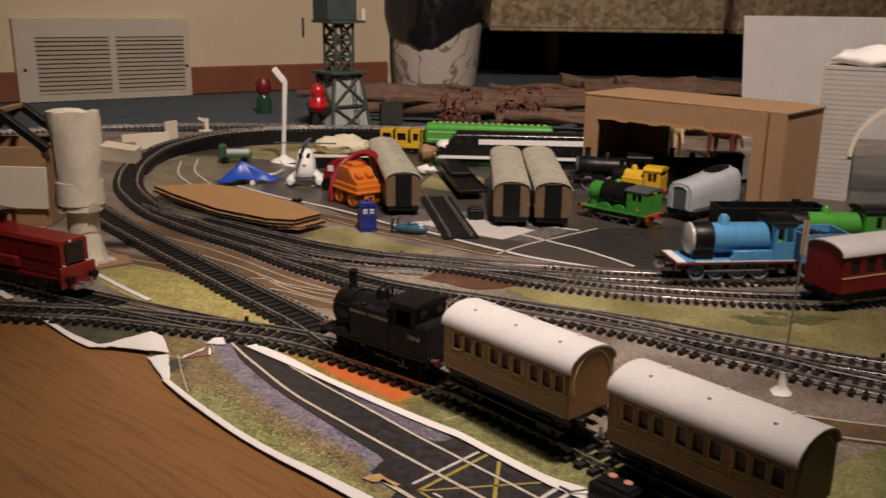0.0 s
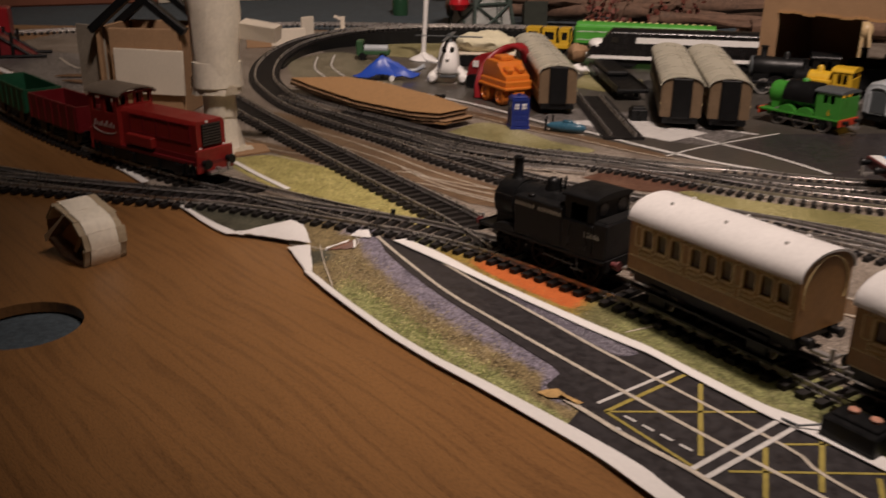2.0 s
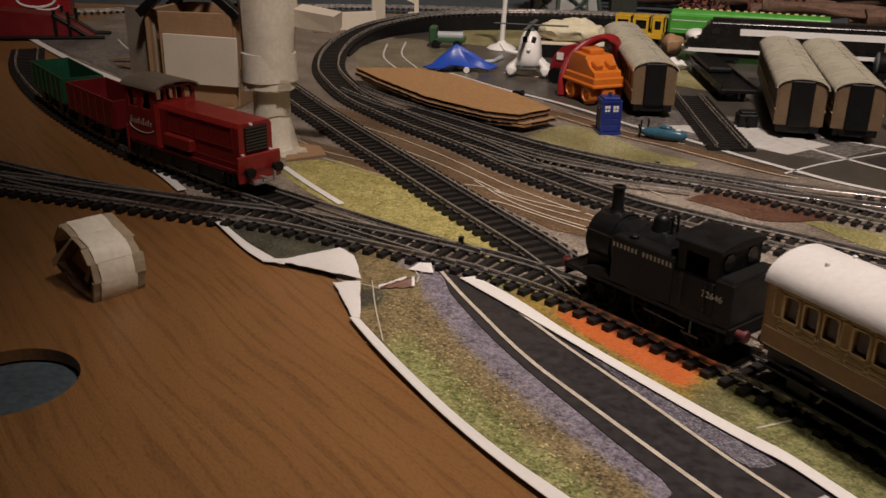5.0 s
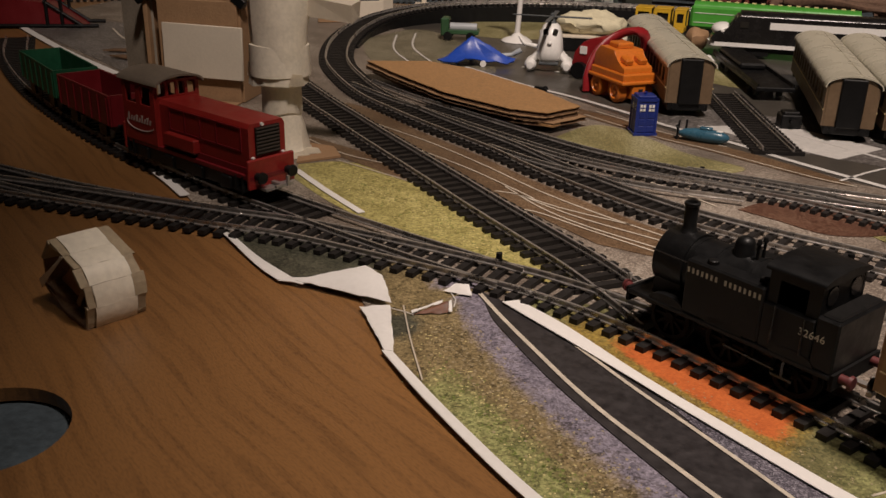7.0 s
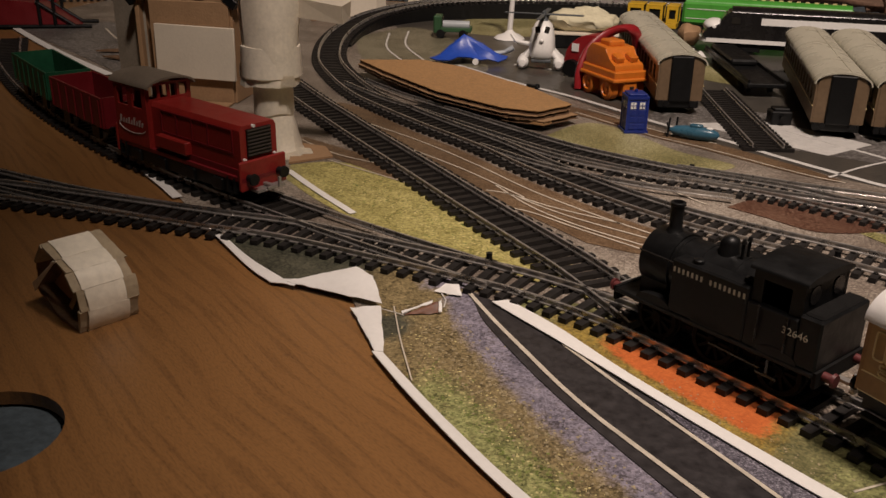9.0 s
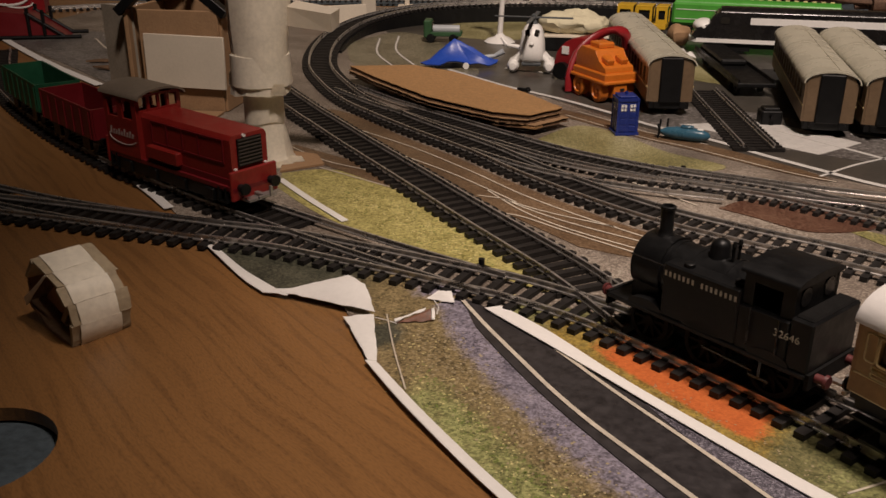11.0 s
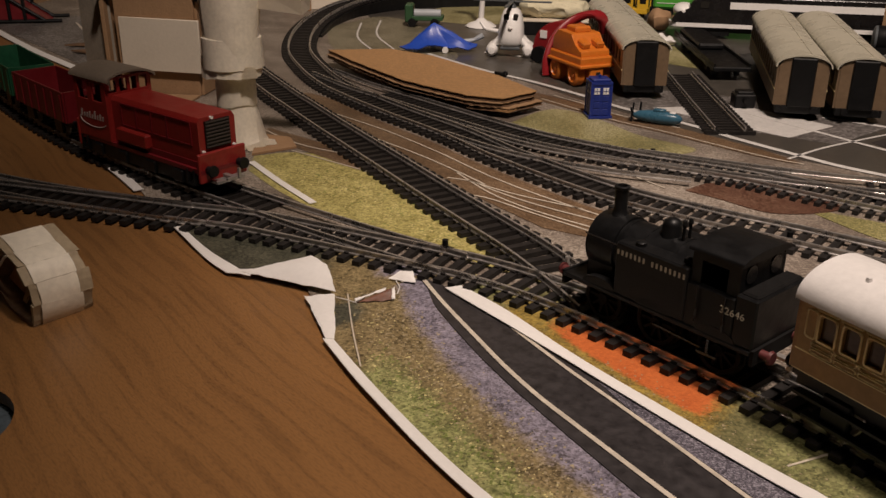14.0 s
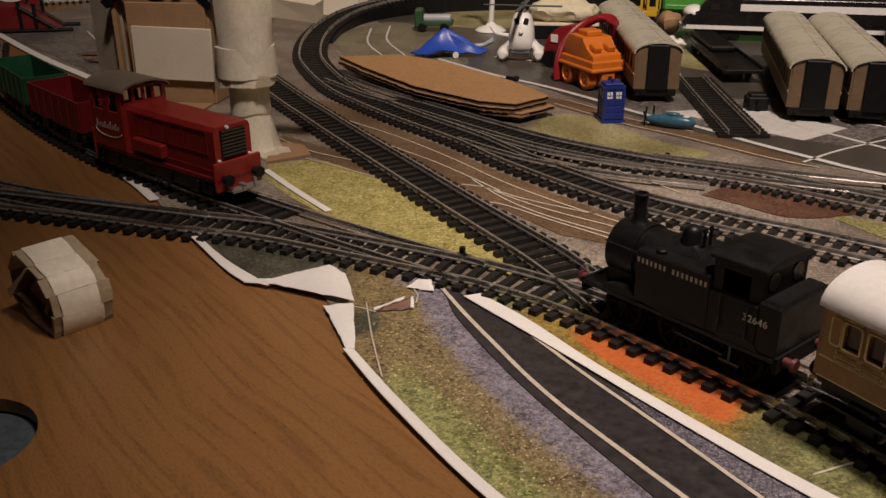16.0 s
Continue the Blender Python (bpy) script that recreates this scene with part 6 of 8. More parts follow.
stone_portal()
b = bmesh.new()
n_ = 14
grid = [[b.verts.new((0.36 * i / n_, 0.016 * math.sin(i * 0.35) + 0.035 * k / 6, 0.172 * k / 6)) for i in range(n_ + 1)] for k in range(7)]
for k in range(6):
    for i in range(n_):
        b.faces.new((grid[k][i], grid[k][i + 1], grid[k + 1][i + 1], grid[k + 1][i]))
bmesh.ops.solidify(b, geom=b.faces[:], thickness=0.0004)
solo("paper_backdrop", b, M_WHITE, "blank white sheet of paper standing on edge behind the shed", "paper", place=pose(0.430, 1.34, 0.001, 0, 0, 2))


def lamp_post():
    l = thing("lamp_post", pose(-0.186, 1.085, 0.001), "bent white paper lamp post on a crumpled base", "lamp post")
    b = bmesh.new()
    lathe(b, [(0, 0.015), (0.003, 0.012), (0.006, 0.005), (0.008, 0.003)], (0, 0, 0), "z", 14)
    crumple(b, 0.0015, 120)
    for v in b.verts:
        v.co.z = max(v.co.z, 0.0002)
    part("base", b, M_WHITE, l)
    b = bmesh.new()
    rod(b, (0, 0, 0.006), (0.002, 0, 0.045), 0.0028, 0.0024, 10)
    rod(b, (0.002, 0, 0.045), (0.0045, 0, 0.095), 0.0026, 0.0032, 10)
    part("post", b, M_WHITE, l)
    b = bmesh.new()
    box(b, (-0.002, 0, 0.1015), (0.0065, 0.006, 0.019), rot=(0, -38, 0), bevel=0.0005)
    part("lamp_head", b, M_WHITE, l, "folded white paper head", smooth=0)
    b = bmesh.new()
    rod(b, (-0.0085, 0, 0.1070), (-0.0095, 0, 0.1130), 0.0012, seg=8)
    part("tip", b, M_CARDDK, l)


lamp_post()


def wire_post():
    w = thing("wire_post", pose(0.184, 0.450, 0.001), "thin grey post taped to the sheet, paper scrap on top", "post")
    b = bmesh.new()
    rod(b, (0, 0, 0.002), (0.011, 0.020, 0.084), 0.0006, 0.0005, 8)
    part("rod", b, M_GREYROOF, w, "thin grey rod")
    b = bmesh.new()
    lathe(b, [(0, 0.0055), (0.0015, 0.0038), (0.004, 0.0018), (0.011, 0.0010)], (0.0006, 0.0004, 0), "z", 10)
    crumple(b, 0.0015, 200)
    for v in b.verts:
        v.co.z = max(v.co.z, 0.0001)
    part("tape_foot", b, M_WHITE, w, "crumpled white tape at the foot")
    b = bmesh.new()
    box(b, (0.0102, 0.0182, 0.0760), (0.0034, 0.0008, 0.018), rot=(-12, 8, 10))
    crumple(b, 0.0008, 150)
    part("paper_scrap", b, M_TAPEDK, w, "pale brown paper scrap", smooth=0)


wire_post()


def lattice(name, material, parent, a, b, c, d, r, n):
    """Crossed braces in n bays between the upright edges a-b and c-d, each a part."""
    a, b, c, d = map(Vector, (a, b, c, d))
    for i in range(n):
        p0, p1 = a.lerp(b, i / n), a.lerp(b, (i + 1) / n)
        q0, q1 = c.lerp(d, i / n), c.lerp(d, (i + 1) / n)
        for u, v in ((p0, q1), (q0, p1), (p1, q1)):
            bm_ = bmesh.new()
            rod(bm_, u, v, r, seg=6)
            part(name, bm_, material, parent)


def crane_tower():
    c = thing("crane_tower", pose(-0.149, 1.318, 0.0, 0, 0, 40) @ Matrix.Scale(0.93, 4), "dark green lattice crane tower of model railway scale", "crane")
    mg = mat("crane_green", (0.045, 0.065, 0.055), 0.5, var=0.2)
    mp = mat("crane_panel", (0.66, 0.67, 0.64), 0.6, var=0.1)
    lo, hi, H1 = 0.036, 0.023, 0.094
    up_, H2 = 0.0155, 0.168
    cor = [(1, 1), (-1, 1), (-1, -1), (1, -1)]
    for k in range(4):
        (x, y), (u, v) = cor[k], cor[(k + 1) % 4]
        b = bmesh.new()
        rod(b, (lo * x, lo * y, 0), (hi * x, hi * y, H1), 0.0026, seg=8)
        part("leg", b, mg, c)
        lattice("brace", mg, c, (lo * x, lo * y, 0), (hi * x, hi * y, H1), (lo * u, lo * v, 0), (hi * u, hi * v, H1), 0.0019, 2)
        b = bmesh.new()
        f = 0.92
        vs = [b.verts.new(p) for p in ((lo * x * f, lo * y * f, 0.001), (lo * u * f, lo * v * f, 0.001), (hi * u * f, hi * v * f, H1 - 0.003), (hi * x * f, hi * y * f, H1 - 0.003))]
        b.faces.new(vs)
        bmesh.ops.solidify(b, geom=b.faces[:], thickness=0.001)
        part("panel", b, mp, c, "pale grey infill panel", smooth=0)
        b = bmesh.new()
        rod(b, (up_ * x, up_ * y, H1), (up_ * x, up_ * y, H2), 0.0022, seg=8)
        part("upper_leg", b, mg, c)
        lattice("upper_brace", mg, c, (up_ * x, up_ * y, H1), (up_ * x, up_ * y, H2), (up_ * u, up_ * v, H1), (up_ * u, up_ * v, H2), 0.0018, 3)
    b = bmesh.new()
    box(b, (0, 0, H1 + 0.0015), (0.062, 0.062, 0.004), bevel=0.0006)
    part("platform", b, mg, c, smooth=0)
    b = bmesh.new()
    box(b, (0, 0, H2 + 0.002), (0.062, 0.052, 0.004))
    box(b, (-0.006, 0.0, H2 + 0.026), (0.050, 0.046, 0.046), bevel=0.002)
    cab = part("cabin", b, mg, c, "green crane cabin", smooth=0)
    b = bmesh.new()
    box(b, (0.030, -0.020, H2 + 0.012), (0.006, 0.006, 0.018))
    part("post", b, M_WHITECARD, cab, "pale post", smooth=0)
    for s in (-1, 1):
        b = bmesh.new()
        rod(b, (s * 0.004 + 0.010, -0.0368, 0.0), (s * 0.0025 + 0.008, -0.0240, H1), 0.0006, seg=6)
        part("ladder_rail", b, mg, c)
    b = bmesh.new()
    lathe(b, [(0.046, 0.0004), (0.048, 0.010), (0.056, 0.0150), (0.064, 0.0125), (0.070, 0.0095), (0.076, 0.0110), (0.084, 0.0100), (0.089, 0.005), (0.091, 0.0004)], (-0.043, -0.008, -0.009), "z", 18)
    rod(b, (-0.043, -0.008, 0.057), (-0.026, -0.004, 0.053), 0.003, seg=8)
    part("hook_block", b, mat("glossy_red", (0.42, 0.016, 0.022), 0.2, var=0.1), c, "glossy red two-lobed hook block")
    for k in range(16):
        b = bmesh.new()
        f = k / 16
        box(b, (0.010 - 0.002 * f, -0.0370 + 0.0130 * f, H1 * f + 0.002), (0.008, 0.0008, 0.0008))
        part("rung", b, mg, c, smooth=0)


crane_tower()
for x, y, w, h, a, col in ((-0.375, 1.160, 0.060, 0.020, 35, M_WHITECARD), (-0.352, 1.192, 0.020, 0.032, 60, M_WHITECARD), (-0.395, 1.140, 0.030, 0.012, 30, M_CARD)):
    b = bmesh.new()
    box(b, (0, 0, h / 2), (w, 0.003, h), bevel=0.0004)
    crumple(b, 0.0006, 80)
    solo("paper_fence", b, col, "folded card fence standing beside the track", "fence", group="standing card panels", place=pose(x, y - (0.006 if col is M_CARD else 0), 0.001, 0, 0, a), smooth=0)
b = bmesh.new()
box(b, (0, 0, 0.001), (0.018, 0.012, 0.002))
box(b, (0.002, 0, 0.010), (0.006, 0.004, 0.018), bevel=0.0006)
box(b, (-0.004, 0, 0.017), (0.012, 0.002, 0.004), rot=(0, 25, 0))
solo("signal_post", b, M_WHITECARD, "small white paper signal on a brown base", "signal", place=pose(-0.345, 1.325, 0.0008, 0, 0, 10), smooth=0)

# ---- vehicles and toys in the yard ----
M_LGREEN = mat("bright_green", (0.075, 0.33, 0.045), 0.35, var=0.12, scale=80)
M_TANKGREEN = mat("tank_engine_green", (0.045, 0.24, 0.030), 0.33, var=0.15, scale=80)
M_WHEELBLUE = mat("pale_blue_spokes", (0.30, 0.48, 0.62), 0.35, var=0.1, scale=80)
M_FACE = mat("grey_white_front", (0.50, 0.49, 0.47), 0.4, var=0.1, scale=60)
M_BLUE = mat("sky_blue", (0.10, 0.33, 0.60), 0.32, var=0.1, scale=80)
M_DBLUE = mat("royal_blue", (0.012, 0.028, 0.20), 0.35, var=0.15, scale=100)
M_ROYAL = mat("bright_blue", (0.02, 0.07, 0.42), 0.38, var=0.15, scale=60)
M_TEAL = mat("teal_blue", (0.038, 0.115, 0.175), 0.3, var=0.2, scale=150)
M_YELLOW = mat("yellow_plastic", (0.62, 0.38, 0.025), 0.38, var=0.12, scale=80)
M_ORANGE = mat("orange_plastic", (0.60, 0.165, 0.018), 0.4, var=0.12, scale=60)
M_GREY = mat("grey_plastic", (0.40, 0.43, 0.45), 0.35, var=0.08, scale=60)
M_DGREY = mat("dark_grey_plastic", (0.085, 0.095, 0.10), 0.4, var=0.1, scale=60)
M_PALE = mat("pale_plastic", (0.80, 0.79, 0.76), 0.35, var=0.06, scale=60)
M_TAN = mat("tan_coach", (0.155, 0.102, 0.058), 0.5, var=0.2, scale=90)
M_MAROON = mat("maroon_coach", (0.20, 0.010, 0.014), 0.35, var=0.15, scale=90)
M_VERM = mat("vermilion_beam", (0.50, 0.055, 0.02), 0.4, var=0.15)


def steam_engine(name, place, label, body, length, front=M_GREY, boxc=None, saddle=False, tanks=False, beam=M_VERM, edge=None, cabroof=M_BLACK, chimney=True, tender=0.0, wheel_tyre=M_SILVER, wheel_centre=M_DGREY, axles=None, cab=None, box_=(0.42, 0.82), low=0.0, panel=None, numeral=""):
    """A small steam engine: footplate, boiler, smokebox, chimney, dome, cab, buffers and wheels, and a tender where it has one."""
    e = thing(name, place, label, "model engine", group="toy engines in the yard")
    h = length / 2
    boxc = boxc or M_BLACK
    b = bmesh.new()
    box(b, (0, 0, 0.0112), (length, 0.0270, 0.0016), bevel=0.0003)
    box(b, (0, 0, 0.0080), (length * 0.92, 0.0110, 0.0048))
    part("footplate", b, edge or body, e, smooth=0)
    if edge:
        b = bmesh.new()
        box(b, (0, 0, 0.0121), (length - 0.002, 0.0240, 0.0004))
        part("running_board", b, body, e, smooth=0)
        b = bmesh.new()
        box(b, (h * 0.91, 0, 0.0123), (h * 0.15, 0.0262, 0.0006))
        for s in (-1, 1):
            box(b, (-h * 0.16, s * 0.0128, 0.0123), (h * 1.66, 0.0012, 0.0006))
        part("white_edging", b, M_PALE, e, "white-lined edge of the running board", smooth=0)
    for s in (-1, 1):
        b = bmesh.new()
        box(b, (s * h, 0, 0.0095), (0.0014, 0.0272, 0.0056), bevel=0.0003)
        part("buffer_beam", b, beam, e, smooth=0)
        buffers(e, s * (h + 0.0006), s, 0.0100, 0.0088)
        coupling(e, s * h, s, 0.0062)
    b = bmesh.new()
    lathe(b, [((cab[1] if cab else -0.42) * h, 0.0092), (h * box_[0], 0.0092)], (0, 0, 0.0238), "x", 28)
    bo = part("boiler", b, body, e)
    for k in range(4):
        b = bmesh.new()
        x = -h * 0.25 + h * 0.62 * k / 3
        lathe(b, [(x - 0.0004, 0.0092), (x - 0.0004, 0.0095), (x + 0.0004, 0.0095), (x + 0.0004, 0.0092)], (0, 0, 0.0238), "x", 28)
        part("boiler_band", b, body, bo)
    b = bmesh.new()
    lathe(b, [(h * box_[0], 0.0098), (h * (box_[1] - 0.02), 0.0098), (h * box_[1], 0.0092)], (0, 0, 0.0238), "x", 28)
    box(b, (h * (box_[0] + box_[1]) / 2, 0, 0.0150), (h * 0.34, 0.0160, 0.0070))
    sb = part("smokebox", b, boxc, e)
    b = bmesh.new()
    lathe(b, [(h * (box_[1] - 0.01), 0.0001), (h * (box_[1] - 0.01), 0.0098), (h * (box_[1] + 0.03), 0.0094), (h * (box_[1] + 0.06), 0.0060), (h * (box_[1] + 0.07), 0.0001)], (0, 0, 0.0238), "x", 28)
    part("smokebox_door", b, front, sb, "plain round front plate")
    if chimney:
        b = bmesh.new()
        lathe(b, [(0.0315, 0.0042), (0.0335, 0.0030), (0.0410, 0.0029), (0.0415, 0.0036), (0.0428, 0.0035), (0.0428, 0.0020)], (h * 0.60, 0, 0), "z", 16)
        part("chimney", b, boxc, e)
    b = bmesh.new()
    lathe(b, [(0.0315, 0.0044), (0.0335, 0.0034), (0.0365, 0.0032), (0.0382, 0.0018), (0.0385, 0.0001)], (h * 0.12, 0, 0), "z", 16)
    part("dome", b, body, e)
    if saddle:
        b = bmesh.new()
        prism(b, arc(0, 0.0240, 0.0122, 0.0122, -15, 195, 20), -h * 0.30, h * 0.46, "x")
        part("saddle_tank", b, M_BLACK if saddle == "black" else body, e)
    if tanks:
        for s in (-1, 1):
            b = bmesh.new()
            box(b, (h * 0.05, s * 0.0102, 0.0190), (h * 0.80, 0.0062, 0.0140), bevel=0.0008)
            part("side_tank", b, body, e, smooth=0)
    else:
        for s in (-1, 1):
            b = bmesh.new()
            for x in panel or (-h * 0.15, h * 0.30):
                prism(b, arc(x, 0.0120, 0.0074, 0.0055, 0, 180, 12), s * 0.0100, s * 0.0130, "y")
            if panel:
                box(b, ((panel[0] + panel[1]) / 2, s * 0.0112, 0.0152), (abs(panel[0] - panel[1]) + 0.012, 0.0028, 0.0066), bevel=0.0004)
            part("splasher", b, body, e)
    ca, cb = (h * cab[0], h * cab[1]) if cab else (-h * (0.98 if not tender else 0.92), -h * 0.40)
    ct = 0.0355 - low
    for s in (-1, 1):
        b = bmesh.new()
        m_ = (ca + cb) / 2
        pierced(b, ca, cb, 0.0120, ct, s * 0.0126, 0.0010, [(m_ - 0.0048, m_ - 0.0006, 0.0235, ct - 0.003), (m_ + 0.0006, m_ + 0.0048, 0.0235, ct - 0.003)])
        part("cab_side", b, body, e, smooth=0)
    b = bmesh.new()
    pierced(b, -0.0121, 0.0121, 0.0120, ct, 0, 0.0010, [(-0.0085, -0.0035, ct - 0.0065, ct - 0.002), (0.0035, 0.0085, ct - 0.0065, ct - 0.002)])
    o = part("cab_front", b, body, e, smooth=0)
    o.matrix_basis = pose(cb, 0, 0, 0, 0, 90)
    if not tender:
        b = bmesh.new()
        box(b, (ca + 0.0004, 0, 0.0205), (0.0012, 0.0242, 0.0170), bevel=0.0002)
        part("bunker_back", b, body, e, smooth=0)
    b = bmesh.new()
    prism(b, arc(0, ct, 0.0140, 0.0038 - low * 0.6, 0, 180, 12) + [(-0.0140, ct - 0.0009), (0.0140, ct - 0.0009)], ca - 0.001, cb + 0.002, "x")
    part("cab_roof", b, cabroof, e)
    r = 0.0070
    for x, q in axles or ((-0.55, r), (0.0, r), (0.55, r)):
        wheels(e, [h * x], q, wheel_tyre, wheel_centre, 10)
    for s in (-1, 1):
        if numeral:
            lettering(numeral, 0.0065, M_YELLOW, e, pose(ca + (0.0105 if s > 0 else 0.0050), s * 0.0133, 0.0145, 90, 0, 180 if s > 0 else 0))
        b = bmesh.new()
        rod(b, (-h * 0.5, s * 0.0112, 0.0062), (h * 0.5, s * 0.0112, 0.0062), 0.0007, seg=6)
        part("coupling_rod", b, M_SILVER, e)
    if tender:
        x = -h - 0.004 - tender / 2
        b = bmesh.new()
        box(b, (x, 0, 0.0112), (tender, 0.0262, 0.0016))
        for s in (-1, 1):
            box(b, (x, s * 0.0121, 0.0200), (tender, 0.0012, 0.0160))
            box(b, (x + s * (tender / 2 - 0.0006), 0, 0.0200), (0.0012, 0.0230, 0.0160))
        t_ = part("tender", b, body, e, smooth=0)
        b = bmesh.new()
        for k in range(30):
            ball(b, (x + random.uniform(-0.4, 0.4) * tender, random.uniform(-0.009, 0.009), 0.0245 + random.uniform(-0.001, 0.002)), (0.0022, 0.0024, 0.0018), 6)
        tagged(part("coal", b, M_BLACK, t_, "heap of black coal", smooth=0), kind="stuff")
        wheels(e, [x - tender * 0.28, x + tender * 0.28], 0.0058, wheel_tyre, wheel_centre, 10)
    return e


steam_engine("blue_engine", on_track(T5, 0.209, 187) @ Matrix.Scale(1.14, 4), "sky-blue model tender engine with a black smokebox and red running plate", M_BLUE, 0.074, front=M_FACE, edge=M_REDBEAM, beam=M_REDBEAM, tender=0.030, wheel_tyre=M_GREY, wheel_centre=M_WHEELBLUE, axles=((0.60, 0.0049), (0.27, 0.0049), (-0.10, 0.0057), (-0.46, 0.0057)), cabroof=M_BLACK, chimney=False, cab=(-0.96, -0.62), box_=(0.34, 0.68), low=0.0008, panel=(-0.0040, -0.0165))
steam_engine("green_tank_engine", pose(0.166, 0.814, 0.0012, 0, 0, 137) @ Matrix.Scale(0.97, 4), "bright green model saddle-tank engine with an orange-red buffer beam", M_TANKGREEN, 0.070, front=M_TANKGREEN, boxc=M_TANKGREEN, saddle="black", beam=M_VERM, cabroof=M_DGREY, chimney=False, low=0.003, numeral="6")
steam_engine("yellow_engine", pose(0.198, 0.910, 0.0012, 0, 0, 150) @ Matrix.Scale(0.88, 4), "small yellow and black model engine parked in the shed mouth", M_YELLOW, 0.062, front=M_BLACK, boxc=M_BLACK, tanks=True, cabroof=M_YELLOW)
steam_engine("black_engine", pose(0.180, 0.955, 0.0012, 0, 0, 172), "black model tender engine standing before the shed", M_BLACK, 0.084, front=M_DGREY, tender=0.040, beam=M_BLACK)
steam_engine("green_engine", pose(0.312, 0.716, 0.0012, 0, 0, 182), "black and green model tender engine behind a blue one", M_LGREEN, 0.100, front=M_BLACK, boxc=M_BLACK, tanks=False, tender=0.05, cabroof=M_BLACK)
open_wagon(pose(0.279, 0.765, 0.0012, 0, 0, 4), M_BLACK, 0.090, "low black open model wagon parked beside a grey engine")
steam_engine("black_engine", pose(0.270, 0.965, 0.0012, 0, 0, 184), "black model engine inside the cardboard shed", M_BLACK, 0.090, front=M_BLACK, beam=M_BLACK)


CASING = ((-0.052, 0.96, 1.02), (-0.047, 1.0, 1.10), (-0.030, 1.0, 1.12), (-0.005, 1.0, 1.00), (0.020, 1.0, 0.90), (0.0435, 1.0, 0.86), (0.046, 0.93, 0.82))


def casing_top(x, y):
    for (x0, _, z0), (x1, _, z1) in zip(CASING, CASING[1:]):
        if x0 <= x <= x1:
            return 0.010 + (0.029 - 0.0017 * (y / 0.009) ** 2) * (z0 + (z1 - z0) * (x - x0) / (x1 - x0))
    return 0.035


def streamlined_engine(place):
    e = thing("grey_engine", place, "silver-grey streamlined model engine with a dark roof panel", "model engine", group="toy engines in the yard")
    prof = [(-0.0125, 0.010), (0.0125, 0.010), (0.0132, 0.022), (0.0125, 0.032), (0.009, 0.0375), (0, 0.039), (-0.009, 0.0375), (-0.0125, 0.032), (-0.0132, 0.022)]
    b = bmesh.new()
    rows = []
    for x, sc, zs in CASING:
        rows.append([b.verts.new((x, y * sc, 0.010 + (z - 0.010) * zs)) for y, z in prof])
    for p, q in zip(rows, rows[1:]):
        for i in range(len(prof)):
            b.faces.new((p[i], p[(i + 1) % len(prof)], q[(i + 1) % len(prof)], q[i]))
    b.faces.new(rows[0])
    b.faces.new(rows[-1])
    bd = part("casing", b, M_GREY, e, "silver-grey moulded casing", smooth=50)
    b = bmesh.new()
    box(b, (0.0458, 0, 0.0195), (0.0012, 0.0140, 0.0180), bevel=0.0010)
    part("front_door", b, M_DGREY, bd, "grey front panel")
    b = bmesh.new()
    for s in (-1, 1):
        box(b, (0.0466, s * 0.0078, 0.0185), (0.0020, 0.0016, 0.0170), bevel=0.0004)
    for k in range(8):
        a0, a1 = math.pi * k / 8, math.pi * (k + 1) / 8
        rod(b, (0.0466, 0.0078 * math.cos(a0), 0.0270 + 0.0040 * math.sin(a0)), (0.0466, 0.0078 * math.cos(a1), 0.0270 + 0.0040 * math.sin(a1)), 0.0009, seg=6)
    part("door_surround", b, M_GREY, bd, smooth=0)
    for name, rx, ry, lift, m_, words in (("canopy_rim", 0.0235, 0.0098, 0.0005, M_GREY, ""), ("canopy", 0.0205, 0.0080, 0.0010, M_BLACK, "dark oval canopy")):
        b = bmesh.new()
        rows = []
        for i in range(17):
            x = -0.023 - rx * math.cos(math.pi * i / 16)
            w = ry * max(0.08, math.sin(math.pi * i / 16)) ** 0.7
            rows.append([b.verts.new((x, w * k / 4, casing_top(x, w * k / 4) + lift * (1 - 0.2 * abs(k) / 4))) for k in range(-4, 5)])
        for p, q in zip(rows, rows[1:]):
            for k in range(8):
                b.faces.new((p[k], q[k], q[k + 1], p[k + 1]))
        bmesh.ops.recalc_face_normals(b, faces=b.faces)
        bmesh.ops.solidify(b, geom=b.faces[:], thickness=0.0008)
        part(name, b, m_, bd, words)
    b = bmesh.new()
    box(b, (-0.002, 0, 0.0075), (0.094, 0.0235, 0.0050))
    part("chassis", b, M_BLACK, e, smooth=0)
    for s in (-1, 1):
        b = bmesh.new()
        box(b, (-0.004, s * 0.0128, 0.0100), (0.088, 0.0010, 0.0030))
        part("skirt", b, M_DGREY, e, smooth=0)
    buffers(e, 0.046, 1, 0.0095, 0.0085)
    wheels(e, (-0.032, -0.006, 0.022), 0.0064, M_DGREY, M_BLACK)


streamlined_engine(pose(0.246, 0.844, 0.0012, 0, 0, 222) @ Matrix.Diagonal((0.80, 1.0, 1.0, 1.0)))


